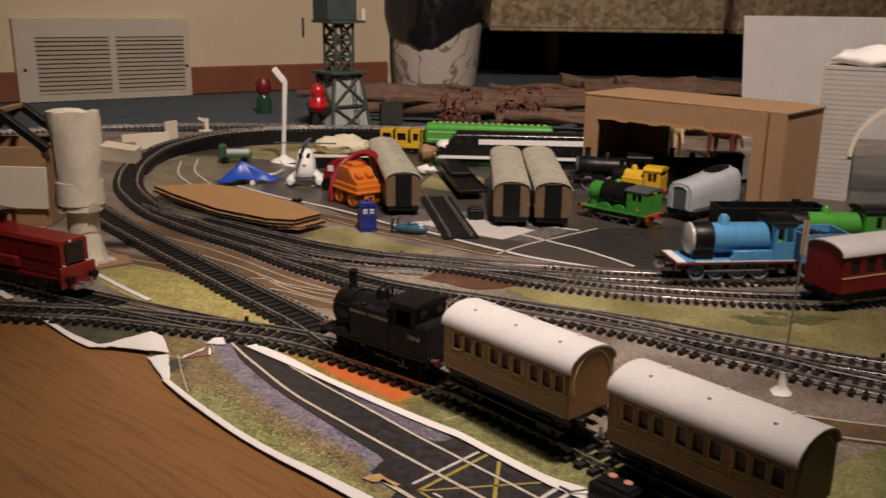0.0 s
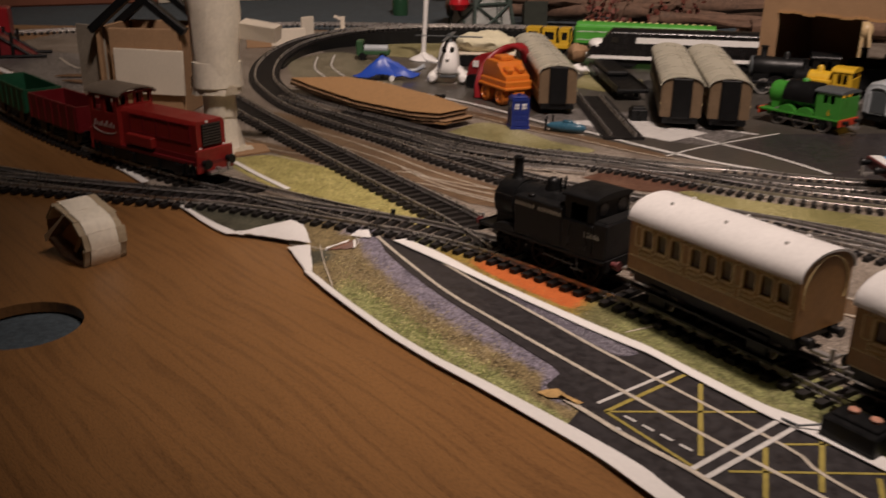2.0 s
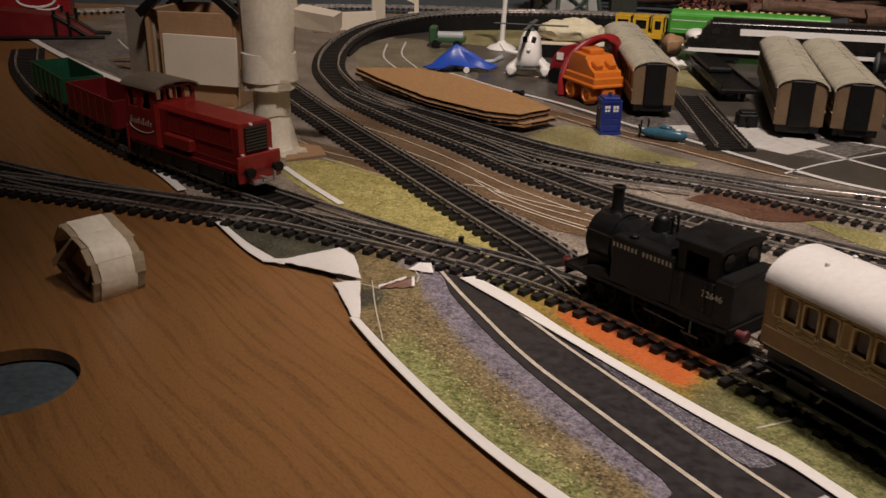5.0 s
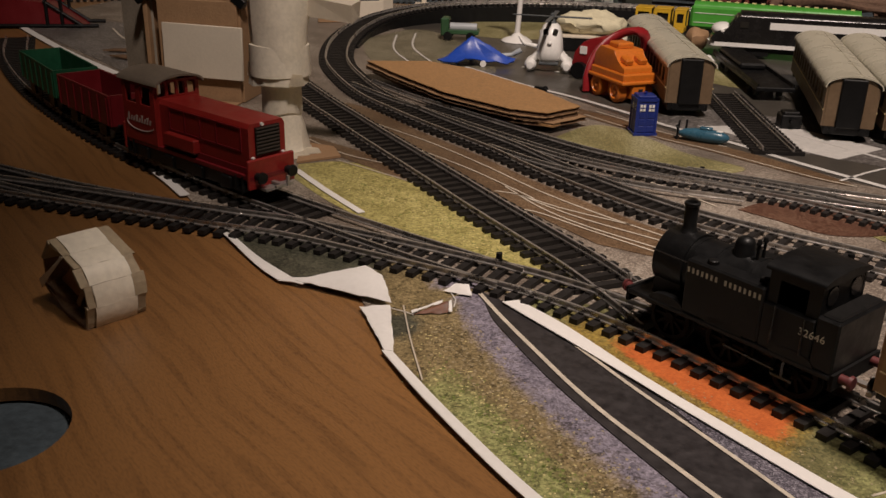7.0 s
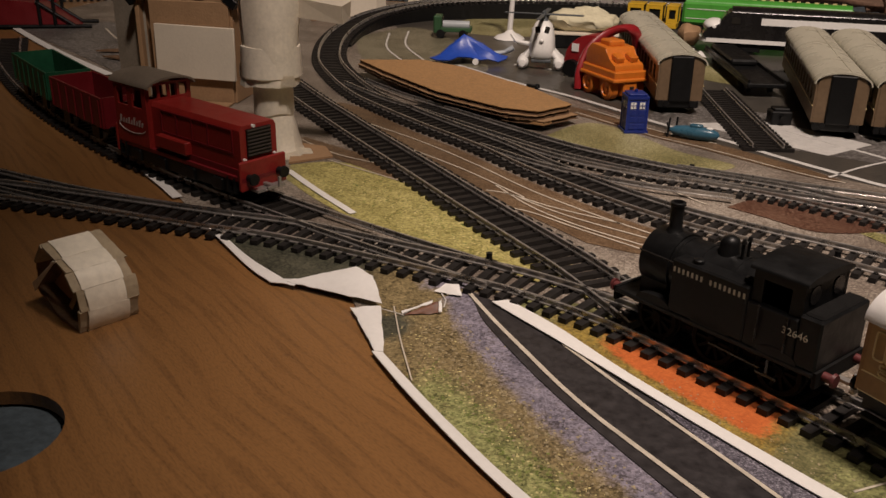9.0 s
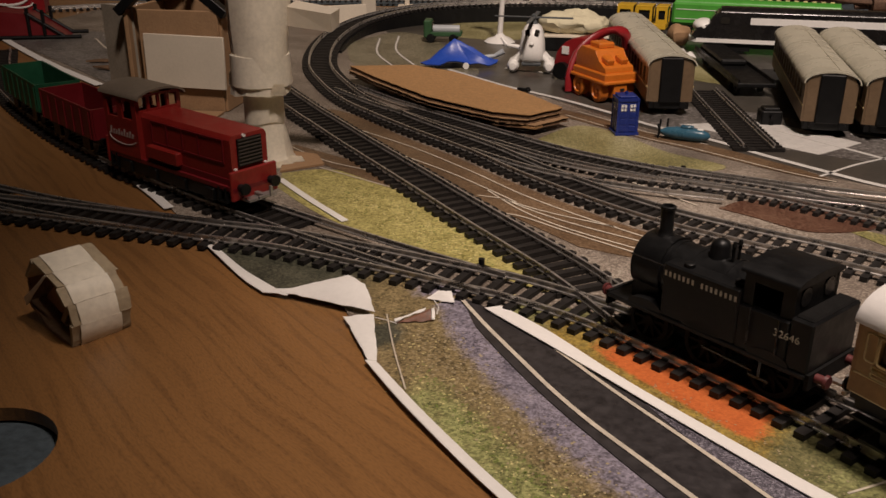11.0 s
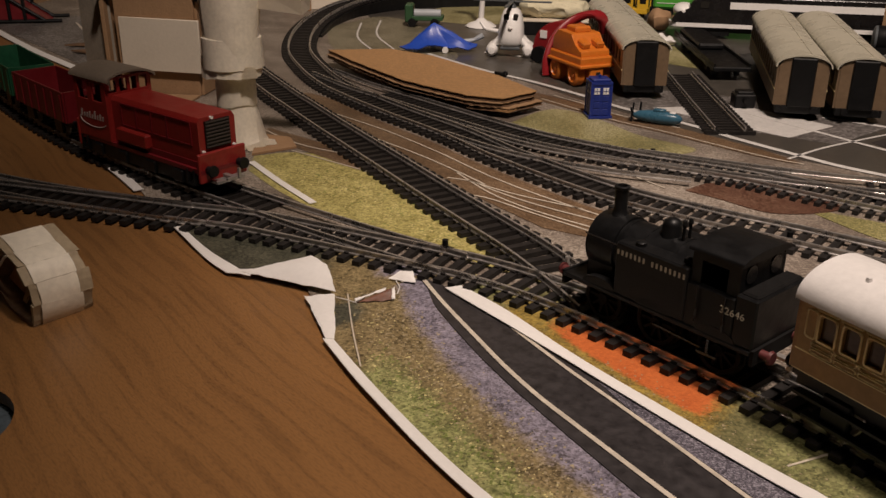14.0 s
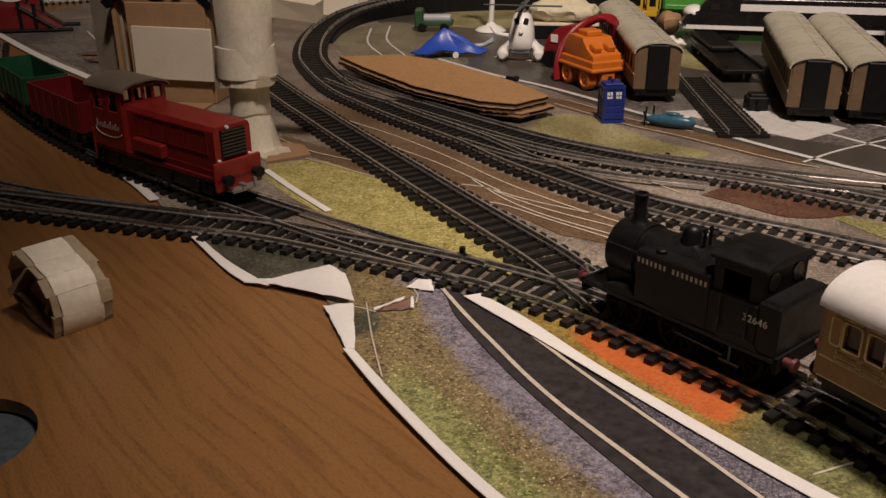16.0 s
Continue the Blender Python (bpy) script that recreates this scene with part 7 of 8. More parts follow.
def bogie_coach(place, label, length=0.205, body=M_TAN, roofm=M_ROOFG, group="grey-roofed coaches in the yard", endm=None, gangway=True):
    c = thing("railway_coach", place, label, "railway coach", group=group)
    W, z0, z1 = 0.0305, 0.0090, 0.0335
    n_w = max(4, int(length / 0.0145))
    wins = []
    for k in range(n_w):
        a = -length / 2 + 0.006 + (length - 0.012) * k / n_w
        wins.append((a, a + 0.0082, 0.0205, 0.0300))
    for s in (-1, 1):
        b = bmesh.new()
        pierced(b, -length / 2, length / 2, z0, z1, s * (W / 2 - 0.0006), 0.0012, wins)
        sd = part("side", b, body, c, smooth=0)
        for a, e, p, q in wins:
            b = bmesh.new()
            box(b, ((a + e) / 2, s * (W / 2 - 0.0011), (p + q) / 2), (e - a, 0.0003, q - p))
            part("pane", b, M_GLASS, sd, smooth=0)
        b = bmesh.new()
        box(b, (0, s * (W / 2 + 0.0002), 0.0190), (length, 0.0006, 0.0006))
        part("waist_line", b, M_GOLD, sd, smooth=0)
        b = bmesh.new()
        prism(b, [(-W / 2 + 0.0012, z0), (W / 2 - 0.0012, z0), (W / 2 - 0.0012, z1)] + arc(0, z1, W / 2 - 0.0012, 0.0060, 0, 180, 10)[1:], s * length / 2 - 0.0006, s * length / 2 + 0.0006, "x")
        en = part("end_panel", b, endm or body, c, smooth=0)
        if gangway:
            b = bmesh.new()
            box(b, (s * (length / 2 + 0.0014), 0, 0.0235), (0.0020, 0.0145, 0.0300), bevel=0.0006)
            part("gangway", b, M_BLACK, en, "black corridor bellows", smooth=0)
        b = bmesh.new()
        box(b, (s * (length / 2 - 0.002), 0, 0.0066), (0.0050, 0.0270, 0.0052), bevel=0.0005)
        part("buffer_beam", b, M_BLACK, c, smooth=0)
        buffers(c, s * length / 2, s, 0.0076, 0.0088)
    b = bmesh.new()
    top = arc(0, z1, W / 2 + 0.0012, 0.0072, 0, 180, 16)
    und = arc(0, z1, W / 2 + 0.0004, 0.0062, 180, 0, 16)
    prism(b, [(top[0][0], z1 - 0.0006)] + top + [(top[-1][0], z1 - 0.0006), (und[0][0], z1 - 0.0006)] + und + [(und[-1][0], z1 - 0.0006)], -length / 2 - 0.002, length / 2 + 0.002, "x")
    rf = part("roof", b, roofm, c, "pale arched roof")
    b = bmesh.new()
    box(b, (0, 0.004, z1 + 0.0070), (length - 0.004, 0.0007, 0.0008))
    part("roof_seam", b, roofm, rf, smooth=0)
    b = bmesh.new()
    box(b, (0, 0, 0.0080), (length - 0.002, 0.0240, 0.0018))
    box(b, (0, 0, 0.0055), (length * 0.3, 0.0180, 0.0050))
    part("underframe", b, M_BLACK, c, smooth=0)
    for s in (-1, 1):
        xb = s * (length / 2 - 0.026)
        b = bmesh.new()
        for q in (-1, 1):
            box(b, (xb, q * 0.0108, 0.0052), (0.032, 0.0016, 0.0050), bevel=0.0005)
        box(b, (xb, 0, 0.0060), (0.010, 0.0200, 0.0020))
        part("bogie", b, M_BLACK, c, "black bogie", smooth=0)
        wheels(c, (xb - 0.010, xb + 0.010), 0.0052, M_DGREY, M_BLACK)
    return c


bogie_coach(pose(-0.0450, 0.920, 0.0012, 0, 0, -80.0), "tan model coach with a grey-cream roof beside an orange toy")
bogie_coach(pose(0.0690, 0.8790, 0.0012, 0, 0, -91.0), "tan model coach with a grey-cream roof and black corridor end", length=0.19)
bogie_coach(pose(0.1036, 0.8785, 0.0012, 0, 0, -90.6), "tan model coach with a grey-cream roof parked against another", length=0.19)
bogie_coach(on_track(T4, 0.309, 24), "maroon model coach with a white roof behind the blue engine", length=0.118, body=M_MAROON, roofm=M_ROOFW, group="maroon coach", gangway=False)


M_CRATE = mat("dark_green_card", (0.022, 0.026, 0.018), 0.6, var=0.3, scale=90)


def black_low_wagon(place):
    w = thing("black_wagon", place, "long low black model wagon lying in the yard", "railway wagon")
    b = bmesh.new()
    box(b, (0, 0, 0.0085), (0.150, 0.0280, 0.0030), bevel=0.0005)
    part("deck", b, M_BLACK, w, smooth=0)
    b = bmesh.new()
    for s in (-1, 1):
        box(b, (0, s * 0.0128, 0.0112), (0.148, 0.0014, 0.0026))
    part("side_rail", b, M_BLACK, w, smooth=0)
    b = bmesh.new()
    box(b, (-0.03, 0, 0.0125), (0.075, 0.0210, 0.0050), bevel=0.0015)
    part("hatch", b, M_BLACK, w, smooth=0)
    b = bmesh.new()
    box(b, (0, 0, 0.0055), (0.120, 0.0180, 0.0030))
    part("underframe", b, M_BLACK, w, smooth=0)
    wheels(w, (-0.055, -0.035, 0.035, 0.055), 0.0048, M_DGREY, M_BLACK)


black_low_wagon(pose(0.0230, 0.962, 0.0012, 0, 0, -80))
b = bmesh.new()
box(b, (0, 0, 0.006), (0.016, 0.018, 0.012), bevel=0.001)
box(b, (0, 0, 0.013), (0.012, 0.014, 0.003), bevel=0.0008)
rod(b, (0.008, 0, 0.007), (0.012, 0, 0.007), 0.0025, seg=10)
solo("buffer_stop", b, M_BLACK, "small black plastic buffer stop in the yard", "buffer stop", place=pose(0.0375, 0.812, 0.0012, 0, 0, -80) @ Matrix.Scale(0.74, 4), smooth=0)
loose = railway([(0.0245, 0.741), (0.0120, 0.815), (-0.001, 0.895)], "loose black piece of model track lying in the yard", pitch=0.0062)


def diesel_unit(place, label, nose, side, stripe, length, extra=None):
    e = thing("diesel_engine", place, label, "model engine", group="diesel engines in the yard")
    W = 0.0290
    b = bmesh.new()
    prof = [(-length / 2, 0.010), (length / 2 - 0.006, 0.010), (length / 2, 0.016), (length / 2 - 0.004, 0.0225), (length / 2 - 0.014, 0.0260), (length / 2 - 0.022, 0.0370), (-length / 2, 0.0370)]
    prism(b, prof, -W / 2, W / 2, "y")
    bd = part("body", b, side, e, smooth=0)
    b = bmesh.new()
    prism(b, arc(0, 0.0368, W / 2 - 0.001, 0.0042, 0, 180, 10), -length / 2, length / 2 - 0.024, "x")
    part("roof", b, nose, bd)
    for s in (-1, 1):
        b = bmesh.new()
        box(b, (-0.02, s * (W / 2 + 0.0002), 0.0300), (length - 0.06, 0.0006, 0.0060))
        part("upper_stripe", b, stripe, bd, "pale side stripe", smooth=0)
        b = bmesh.new()
        box(b, (0, s * (W / 2 + 0.0002), 0.0118), (length - 0.008, 0.0006, 0.0036))
        part("lower_stripe", b, stripe, bd, "pale lower stripe", smooth=0)
        b = bmesh.new()
        box(b, (length / 2 - 0.028, s * (W / 2 + 0.0003), 0.0300), (0.0075, 0.0006, 0.0055))
        part("cab_window", b, M_GLASS, bd, smooth=0)
        for k in range(5):
            b = bmesh.new()
            box(b, (-length / 2 + 0.02 + k * (length - 0.08) / 5, s * (W / 2 + 0.0003), 0.0205), (0.018, 0.0006, 0.0070))
            part("side_grille", b, M_BLACKG, bd, smooth=0)
    b = bmesh.new()
    box(b, (length / 2 - 0.0175, 0, 0.0318), (0.0012, W * 0.78, 0.0080), rot=(0, -36, 0))
    part("windscreen", b, M_GLASS, bd, smooth=0)
    b = bmesh.new()
    ball(b, (length / 2 - 0.0100, 0, 0.0235), (0.0100, W / 2 + 0.0004, 0.0062), 24)
    part("nose_cap", b, stripe, bd, "rounded white nose cap")
    b = bmesh.new()
    prism(b, [(length / 2 - 0.012, -W / 2 - 0.0004)] + [(length / 2 - 0.006 + 0.0085 * math.cos(radians(a)), (W / 2 + 0.0004) * math.sin(radians(a))) for a in range(-80, 81, 10)] + [(length / 2 - 0.012, W / 2 + 0.0004)], 0.0098, 0.0136, "z")
    part("nose_band", b, stripe, bd, "white band round the nose")
    b = bmesh.new()
    box(b, (0, 0, 0.0075), (length - 0.03, 0.022, 0.0045))
    part("chassis", b, M_BLACK, e, smooth=0)
    for s in (-1, 1):
        xb = s * (length / 2 - 0.032)
        b = bmesh.new()
        for q in (-1, 1):
            box(b, (xb, q * 0.0112, 0.0054), (0.040, 0.0016, 0.0058))
        part("bogie", b, M_BLACK, e, smooth=0)
        wheels(e, (xb - 0.012, xb + 0.012), 0.0056, M_DGREY, M_BLACK)
    return e


diesel_unit(pose(0.090, 1.080, 0.0012, 0, 0, 178), "black and white model express diesel with a sloping nose", M_BLACKG, M_BLACKG, M_PALE, 0.190)


def green_diesel(place):
    e = thing("diesel_engine", place, "long bright green model diesel with a beaded roof", "model engine", group="diesel engines in the yard")
    L, W = 0.190, 0.0285
    b = bmesh.new()
    box(b, (0, 0, 0.0235), (L, W, 0.0270), bevel=0.003)
    bd = part("body", b, M_LGREEN, e, smooth=0)
    b = bmesh.new()
    prism(b, arc(0, 0.0360, W / 2 - 0.002, 0.0050, 0, 180, 12), -L / 2 + 0.003, L / 2 - 0.003, "x")
    rf = part("roof", b, M_LGREEN, bd)
    for k in range(18):
        b = bmesh.new()
        box(b, (-L / 2 + 0.012 + k * 0.0098, -0.003, 0.0412), (0.0045, 0.0035, 0.0014))
        part("roof_bead", b, M_GOLD, rf, smooth=0)
    for s in (-1, 1):
        for z in (0.0175, 0.0285):
            b = bmesh.new()
            box(b, (0, s * (W / 2 + 0.0002), z), (L - 0.010, 0.0006, 0.0007))
            part("lining", b, M_PALE, bd, "thin white line", smooth=0)
    b = bmesh.new()
    box(b, (L / 2 - 0.02, -W / 2 - 0.001, 0.026), (0.018, 0.003, 0.0070), bevel=0.0006)
    part("nose_panel", b, M_PALE, bd, "white panel", smooth=0)
    b = bmesh.new()
    box(b, (0, 0, 0.0085), (L - 0.02, 0.022, 0.0060))
    part("chassis", b, M_BLACK, e, smooth=0)
    wheels(e, (-0.07, -0.05, 0.05, 0.07), 0.0058, M_DGREY, M_BLACK)


green_diesel(pose(0.060, 1.185, 0.0012, 0, 0, 172) @ Matrix.Scale(0.86, 4))


def yellow_shunter(place):
    e = thing("yellow_truck", place, "yellow toy truck with black cab windows", "toy truck")
    b = bmesh.new()
    box(b, (0, 0, 0.0125), (0.064, 0.026, 0.0070), bevel=0.0008)
    part("chassis", b, M_YELLOW, e, smooth=0)
    for x, w, nm in ((0.020, 0.020, "cab"), (-0.004, 0.020, "crew_cab"), (-0.026, 0.014, "box")):
        for s in (-1, 1):
            b = bmesh.new()
            pierced(b, x - w / 2, x + w / 2, 0.016, 0.0365, s * 0.0122, 0.0012, [(x - w / 2 + 0.003, x + w / 2 - 0.003, 0.0215, 0.0325)])
            part(nm + "_side", b, M_YELLOW, e, smooth=0)
        b = bmesh.new()
        box(b, (x, 0, 0.0265), (w - 0.002, 0.0215, 0.018))
        part(nm + "_interior", b, M_BLACK, e, smooth=0)
        b = bmesh.new()
        box(b, (x, 0, 0.0372), (w + 0.001, 0.026, 0.0018), bevel=0.0005)
        part(nm + "_roof", b, M_YELLOW, e, smooth=0)
    wheels(e, (-0.020, 0.020), 0.0062, M_BLACK, M_DGREY)


yellow_shunter(pose(-0.052, 1.165, 0.0012, 0, 0, 172) @ Matrix.Scale(0.8, 4))


def police_box(place):
    p = thing("blue_box", place, "small dark blue toy police box with white windows", "toy box")
    b = bmesh.new()
    box(b, (0, 0, 0.0008), (0.0150, 0.0150, 0.0016))
    part("plinth", b, M_DBLUE, p, smooth=0)
    b = bmesh.new()
    box(b, (0, 0, 0.0115), (0.0125, 0.0125, 0.0200), bevel=0.0004)
    bd = part("body", b, M_DBLUE, p, smooth=0)
    b = bmesh.new()
    box(b, (0, 0, 0.0220), (0.0136, 0.0136, 0.0018))
    box(b, (0, 0, 0.0236), (0.0115, 0.0115, 0.0016), bevel=0.0004)
    rod(b, (0, 0, 0.0244), (0, 0, 0.0262), 0.0010, seg=8)
    part("roof", b, M_DBLUE, p, smooth=0)
    for k in range(4):
        m = pose(0, 0, 0, 0, 0, 90 * k)
        for s in (-1, 1):
            b = bmesh.new()
            box(b, (s * 0.0028, -0.0064, 0.0172), (0.0034, 0.0004, 0.0040))
            o = part("window", b, M_PALE, bd, "white window", smooth=0)
            o.matrix_basis = m
            b = bmesh.new()
            box(b, (s * 0.0028, -0.0067, 0.0172), (0.0003, 0.0004, 0.0040))
            box(b, (s * 0.0028, -0.0067, 0.0172), (0.0034, 0.0004, 0.0003))
            o2 = part("glazing_bar", b, M_DBLUE, o, smooth=0)
            for z in (0.0040, 0.0084, 0.0126):
                b = bmesh.new()
                box(b, (s * 0.0028, -0.0064, z), (0.0036, 0.0003, 0.0034), bevel=0.0001)
                o3 = part("door_panel", b, M_DBLUE, bd, smooth=0)
                o3.matrix_basis = m
        b = bmesh.new()
        box(b, (0.0062, -0.0062, 0.0115), (0.0012, 0.0012, 0.0205))
        o = part("corner_post", b, M_DBLUE, bd, smooth=0)
        o.matrix_basis = m


police_box(pose(-0.0545, 0.7650, 0.0012, 0, 0, 18))


def submarine(place):
    s_ = thing("toy_submarine", place, "small teal-blue toy submarine with black propeller blades", "toy submarine")
    b = bmesh.new()
    lathe(b, [(-0.0165, 0.0012), (-0.013, 0.0032), (-0.006, 0.0043), (0.004, 0.0045), (0.011, 0.0040), (0.0155, 0.0024), (0.0170, 0.0002)], (0, 0, 0.0046), "x", 18)
    part("hull", b, M_TEAL, s_)
    b = bmesh.new()
    box(b, (0.001, 0, 0.0094), (0.0085, 0.0040, 0.0022), bevel=0.0007)
    part("hatch", b, M_TEAL, s_)
    b = bmesh.new()
    box(b, (0.010, 0, 0.0085), (0.004, 0.0030, 0.0010), bevel=0.0003)
    part("badge", b, M_PALE, s_, "pale badge")
    for a in (0, 90):
        b = bmesh.new()
        box(b, (-0.0175, 0, 0.0062), (0.0012, 0.0018, 0.0130), rot=(a * 0.8 - 20, 0, 0), bevel=0.0003)
        part("propeller_blade", b, M_BLACK, s_, "black blade", smooth=0)
    b = bmesh.new()
    box(b, (-0.013, 0.0035, 0.0080), (0.0012, 0.0014, 0.0100), rot=(-12, 0, 0))
    part("fin", b, M_BLACK, s_, smooth=0)


submarine(pose(-0.0175, 0.7545, 0.0012, 0, 0, -14) @ Matrix.Scale(0.9, 4))


def draped_ray(place):
    """A blue pointed toy like a folded ray, with a tail and small wheels."""
    r = thing("blue_toy", place, "bright blue plastic toy shaped like a folded ray on small wheels", "toy")
    b = bmesh.new()
    n_a, n_r = 28, 7
    rows = []
    for k in range(n_r + 1):
        u = k / n_r
        ring_ = []
        for i in range(n_a):
            a = 2 * math.pi * i / n_a
            lobe = 1 + 0.35 * math.cos(3 * a + 0.6) + 0.12 * math.cos(5 * a)
            ring_.append(b.verts.new((0.026 * u * lobe * math.cos(a) + 0.002, 0.017 * u * lobe * math.sin(a), 0.0040 + 0.017 * (1 - u) ** 1.2 + 0.0012 * math.sin(3 * a) * u)))
        rows.append(ring_)
    for p, q in zip(rows, rows[1:]):
        for i in range(n_a):
            b.faces.new((p[i], p[(i + 1) % n_a], q[(i + 1) % n_a], q[i]))
    bmesh.ops.remove_doubles(b, verts=b.verts[:], dist=1e-5)
    crumple(b, 0.0035, 80, 9)
    bmesh.ops.solidify(b, geom=b.faces[:], thickness=0.0012)
    part("shell", b, M_ROYAL, r, "bright blue moulded shell", smooth=22)
    b = bmesh.new()
    rod(b, (0.020, 0.002, 0.006), (0.036, 0.006, 0.008), 0.0026, 0.0016, 10)
    rod(b, (0.036, 0.006, 0.008), (0.043, 0.006, 0.012), 0.0020, 0.0024, 10)
    part("tail", b, M_GREY, r, "grey plastic tail")
    for x, y in ((0.012, -0.014), (-0.014, -0.010), (0.0, 0.014)):
        b = bmesh.new()
        rod(b, (x, y - 0.0012, 0.0026), (x, y + 0.0012, 0.0026), 0.0026, seg=14)
        part("wheel", b, M_PALE, r, "white wheel")


draped_ray(pose(-0.2050, 0.955, 0.0012, 0, 0, 8))


def helicopter(place):
    h = thing("toy_helicopter", place, "white toy helicopter with fat float skids and dark rotor blades", "toy helicopter")
    b = bmesh.new()
    rows = []
    for z, hw, y0, y1 in ((0.0085, 0.0085, -0.010, 0.012), (0.0115, 0.0112, -0.0128, 0.015), (0.018, 0.0120, -0.0130, 0.016), (0.026, 0.0112, -0.0112, 0.016), (0.033, 0.0098, -0.0086, 0.015), (0.0385, 0.0078, -0.0055, 0.013), (0.0412, 0.0048, -0.0020, 0.009)):
        ring_ = []
        for i in range(20):
            a = 2 * math.pi * i / 20
            ca, sa = math.cos(a), math.sin(a)
            px = hw * math.copysign(abs(ca) ** 0.6, ca)
            py = (y0 + y1) / 2 + (y1 - y0) / 2 * math.copysign(abs(sa) ** 0.7, sa)
            ring_.append(b.verts.new((px, py, z)))
        rows.append(ring_)
    for p, q in zip(rows, rows[1:]):
        for i in range(20):
            b.faces.new((p[i], p[(i + 1) % 20], q[(i + 1) % 20], q[i]))
    b.faces.new(rows[0])
    b.faces.new(rows[-1])
    bd = part("body", b, M_PALE, h, "rounded white body", smooth=60)
    for s in (-1, 1):
        b = bmesh.new()
        box(b, (s * 0.0042, -0.0078, 0.0345), (0.0044, 0.0016, 0.0060), rot=(-22, s * 12, 0), bevel=0.0008)
        part("window", b, M_GLASS, bd, "dark window", smooth=0)
        b = bmesh.new()
        lathe(b, [(-0.0150, 0.0002), (-0.0146, 0.0030), (-0.0120, 0.0050), (-0.006, 0.0056), (0.010, 0.0050), (0.020, 0.0036), (0.0235, 0.0002)], (s * 0.0165, 0, 0.0057), "y", 18)
        part("float", b, M_PALE, h, "fat white float")
        b = bmesh.new()
        rod(b, (s * 0.009, -0.004, 0.0150), (s * 0.0160, -0.006, 0.0085), 0.0036, 0.0030, seg=12)
        rod(b, (s * 0.009, 0.008, 0.0150), (s * 0.0160, 0.010, 0.0085), 0.0032, 0.0026, seg=12)
        part("strut", b, M_PALE, h)
    b = bmesh.new()
    box(b, (0, -0.002, 0.0075), (0.018, 0.018, 0.0030), bevel=0.0008)
    part("belly", b, M_DGREY, h, smooth=0)
    b = bmesh.new()
    ball(b, (0, -0.0118, 0.0255), (0.0022, 0.0022, 0.0016), 10)
    part("nose", b, M_PALE, bd)
    b = bmesh.new()
    lathe(b, [(0.0405, 0.0044), (0.0430, 0.0036), (0.0450, 0.0022), (0.0490, 0.0018), (0.0500, 0.0004)], (0, 0.003, 0), "z", 14)
    part("mast", b, M_DGREY, h)
    for a in (-4, 86, 176, 266):
        b = bmesh.new()
        box(b, (0.0190, 0, 0.0468), (0.0340, 0.0040, 0.0010), rot=(4, 0, 0), bevel=0.0003)
        o = part("rotor_blade", b, M_DGREY, h, smooth=0)
        o.matrix_basis = pose(0, 0.003, 0, 0, 0, a)
    b = bmesh.new()
    rod(b, (0, 0.010, 0.022), (-0.012, 0.050, 0.026), 0.0045, 0.0020, 12)
    part("tail_boom", b, M_PALE, h)
    b = bmesh.new()
    rod(b, (-0.012, 0.006, 0.0195), (-0.024, 0.002, 0.022), 0.0020, 0.0017, 10)
    rod(b, (-0.024, 0.002, 0.022), (-0.029, 0.004, 0.028), 0.0017, 0.0012, 10)
    part("side_arm", b, M_PALE, h)


helicopter(pose(-0.1370, 0.950, 0.0012, 0, 0, 4) @ Matrix.Diagonal((0.90, 0.95, 0.92, 1.0)))
b = bmesh.new()
ball(b, (0, 0, 0.012), (0.038, 0.022, 0.016), 40)
crumple(b, 0.007, 60, 2)
crumple(b, 0.0025, 220, 8)
for v in b.verts:
    v.co.z = max(v.co.z, 0.0006)
solo("crumpled_cloth", b, mat("cream_cloth", (0.62, 0.57, 0.40), 0.85, var=0.1, scale=80, bump=0.6), "crumpled cream cloth heaped behind the helicopter", "cloth", place=pose(-0.112, 1.068, 0.0152, 0, 0, 4) @ Matrix.Diagonal((0.88, 0.85, 0.72, 1.0)))
b = bmesh.new()
box(b, (0, 0, 0.006), (0.075, 0.045, 0.012), bevel=0.0006)
solo("dark_tray", b, M_BLACK, "dark flat tray under a crumpled cloth", "tray", place=pose(-0.114, 1.072, 0.0012, 0, 0, 6), smooth=0)
b = bmesh.new()
box(b, (0, 0, 0.001), (0.078, 0.048, 0.002), bevel=0.0004)
solo("white_board", b, M_WHITECARD, "thin white board lying on a dark tray", "board", place=pose(-0.114, 1.072, 0.0132, 0, 0, 4), smooth=0)


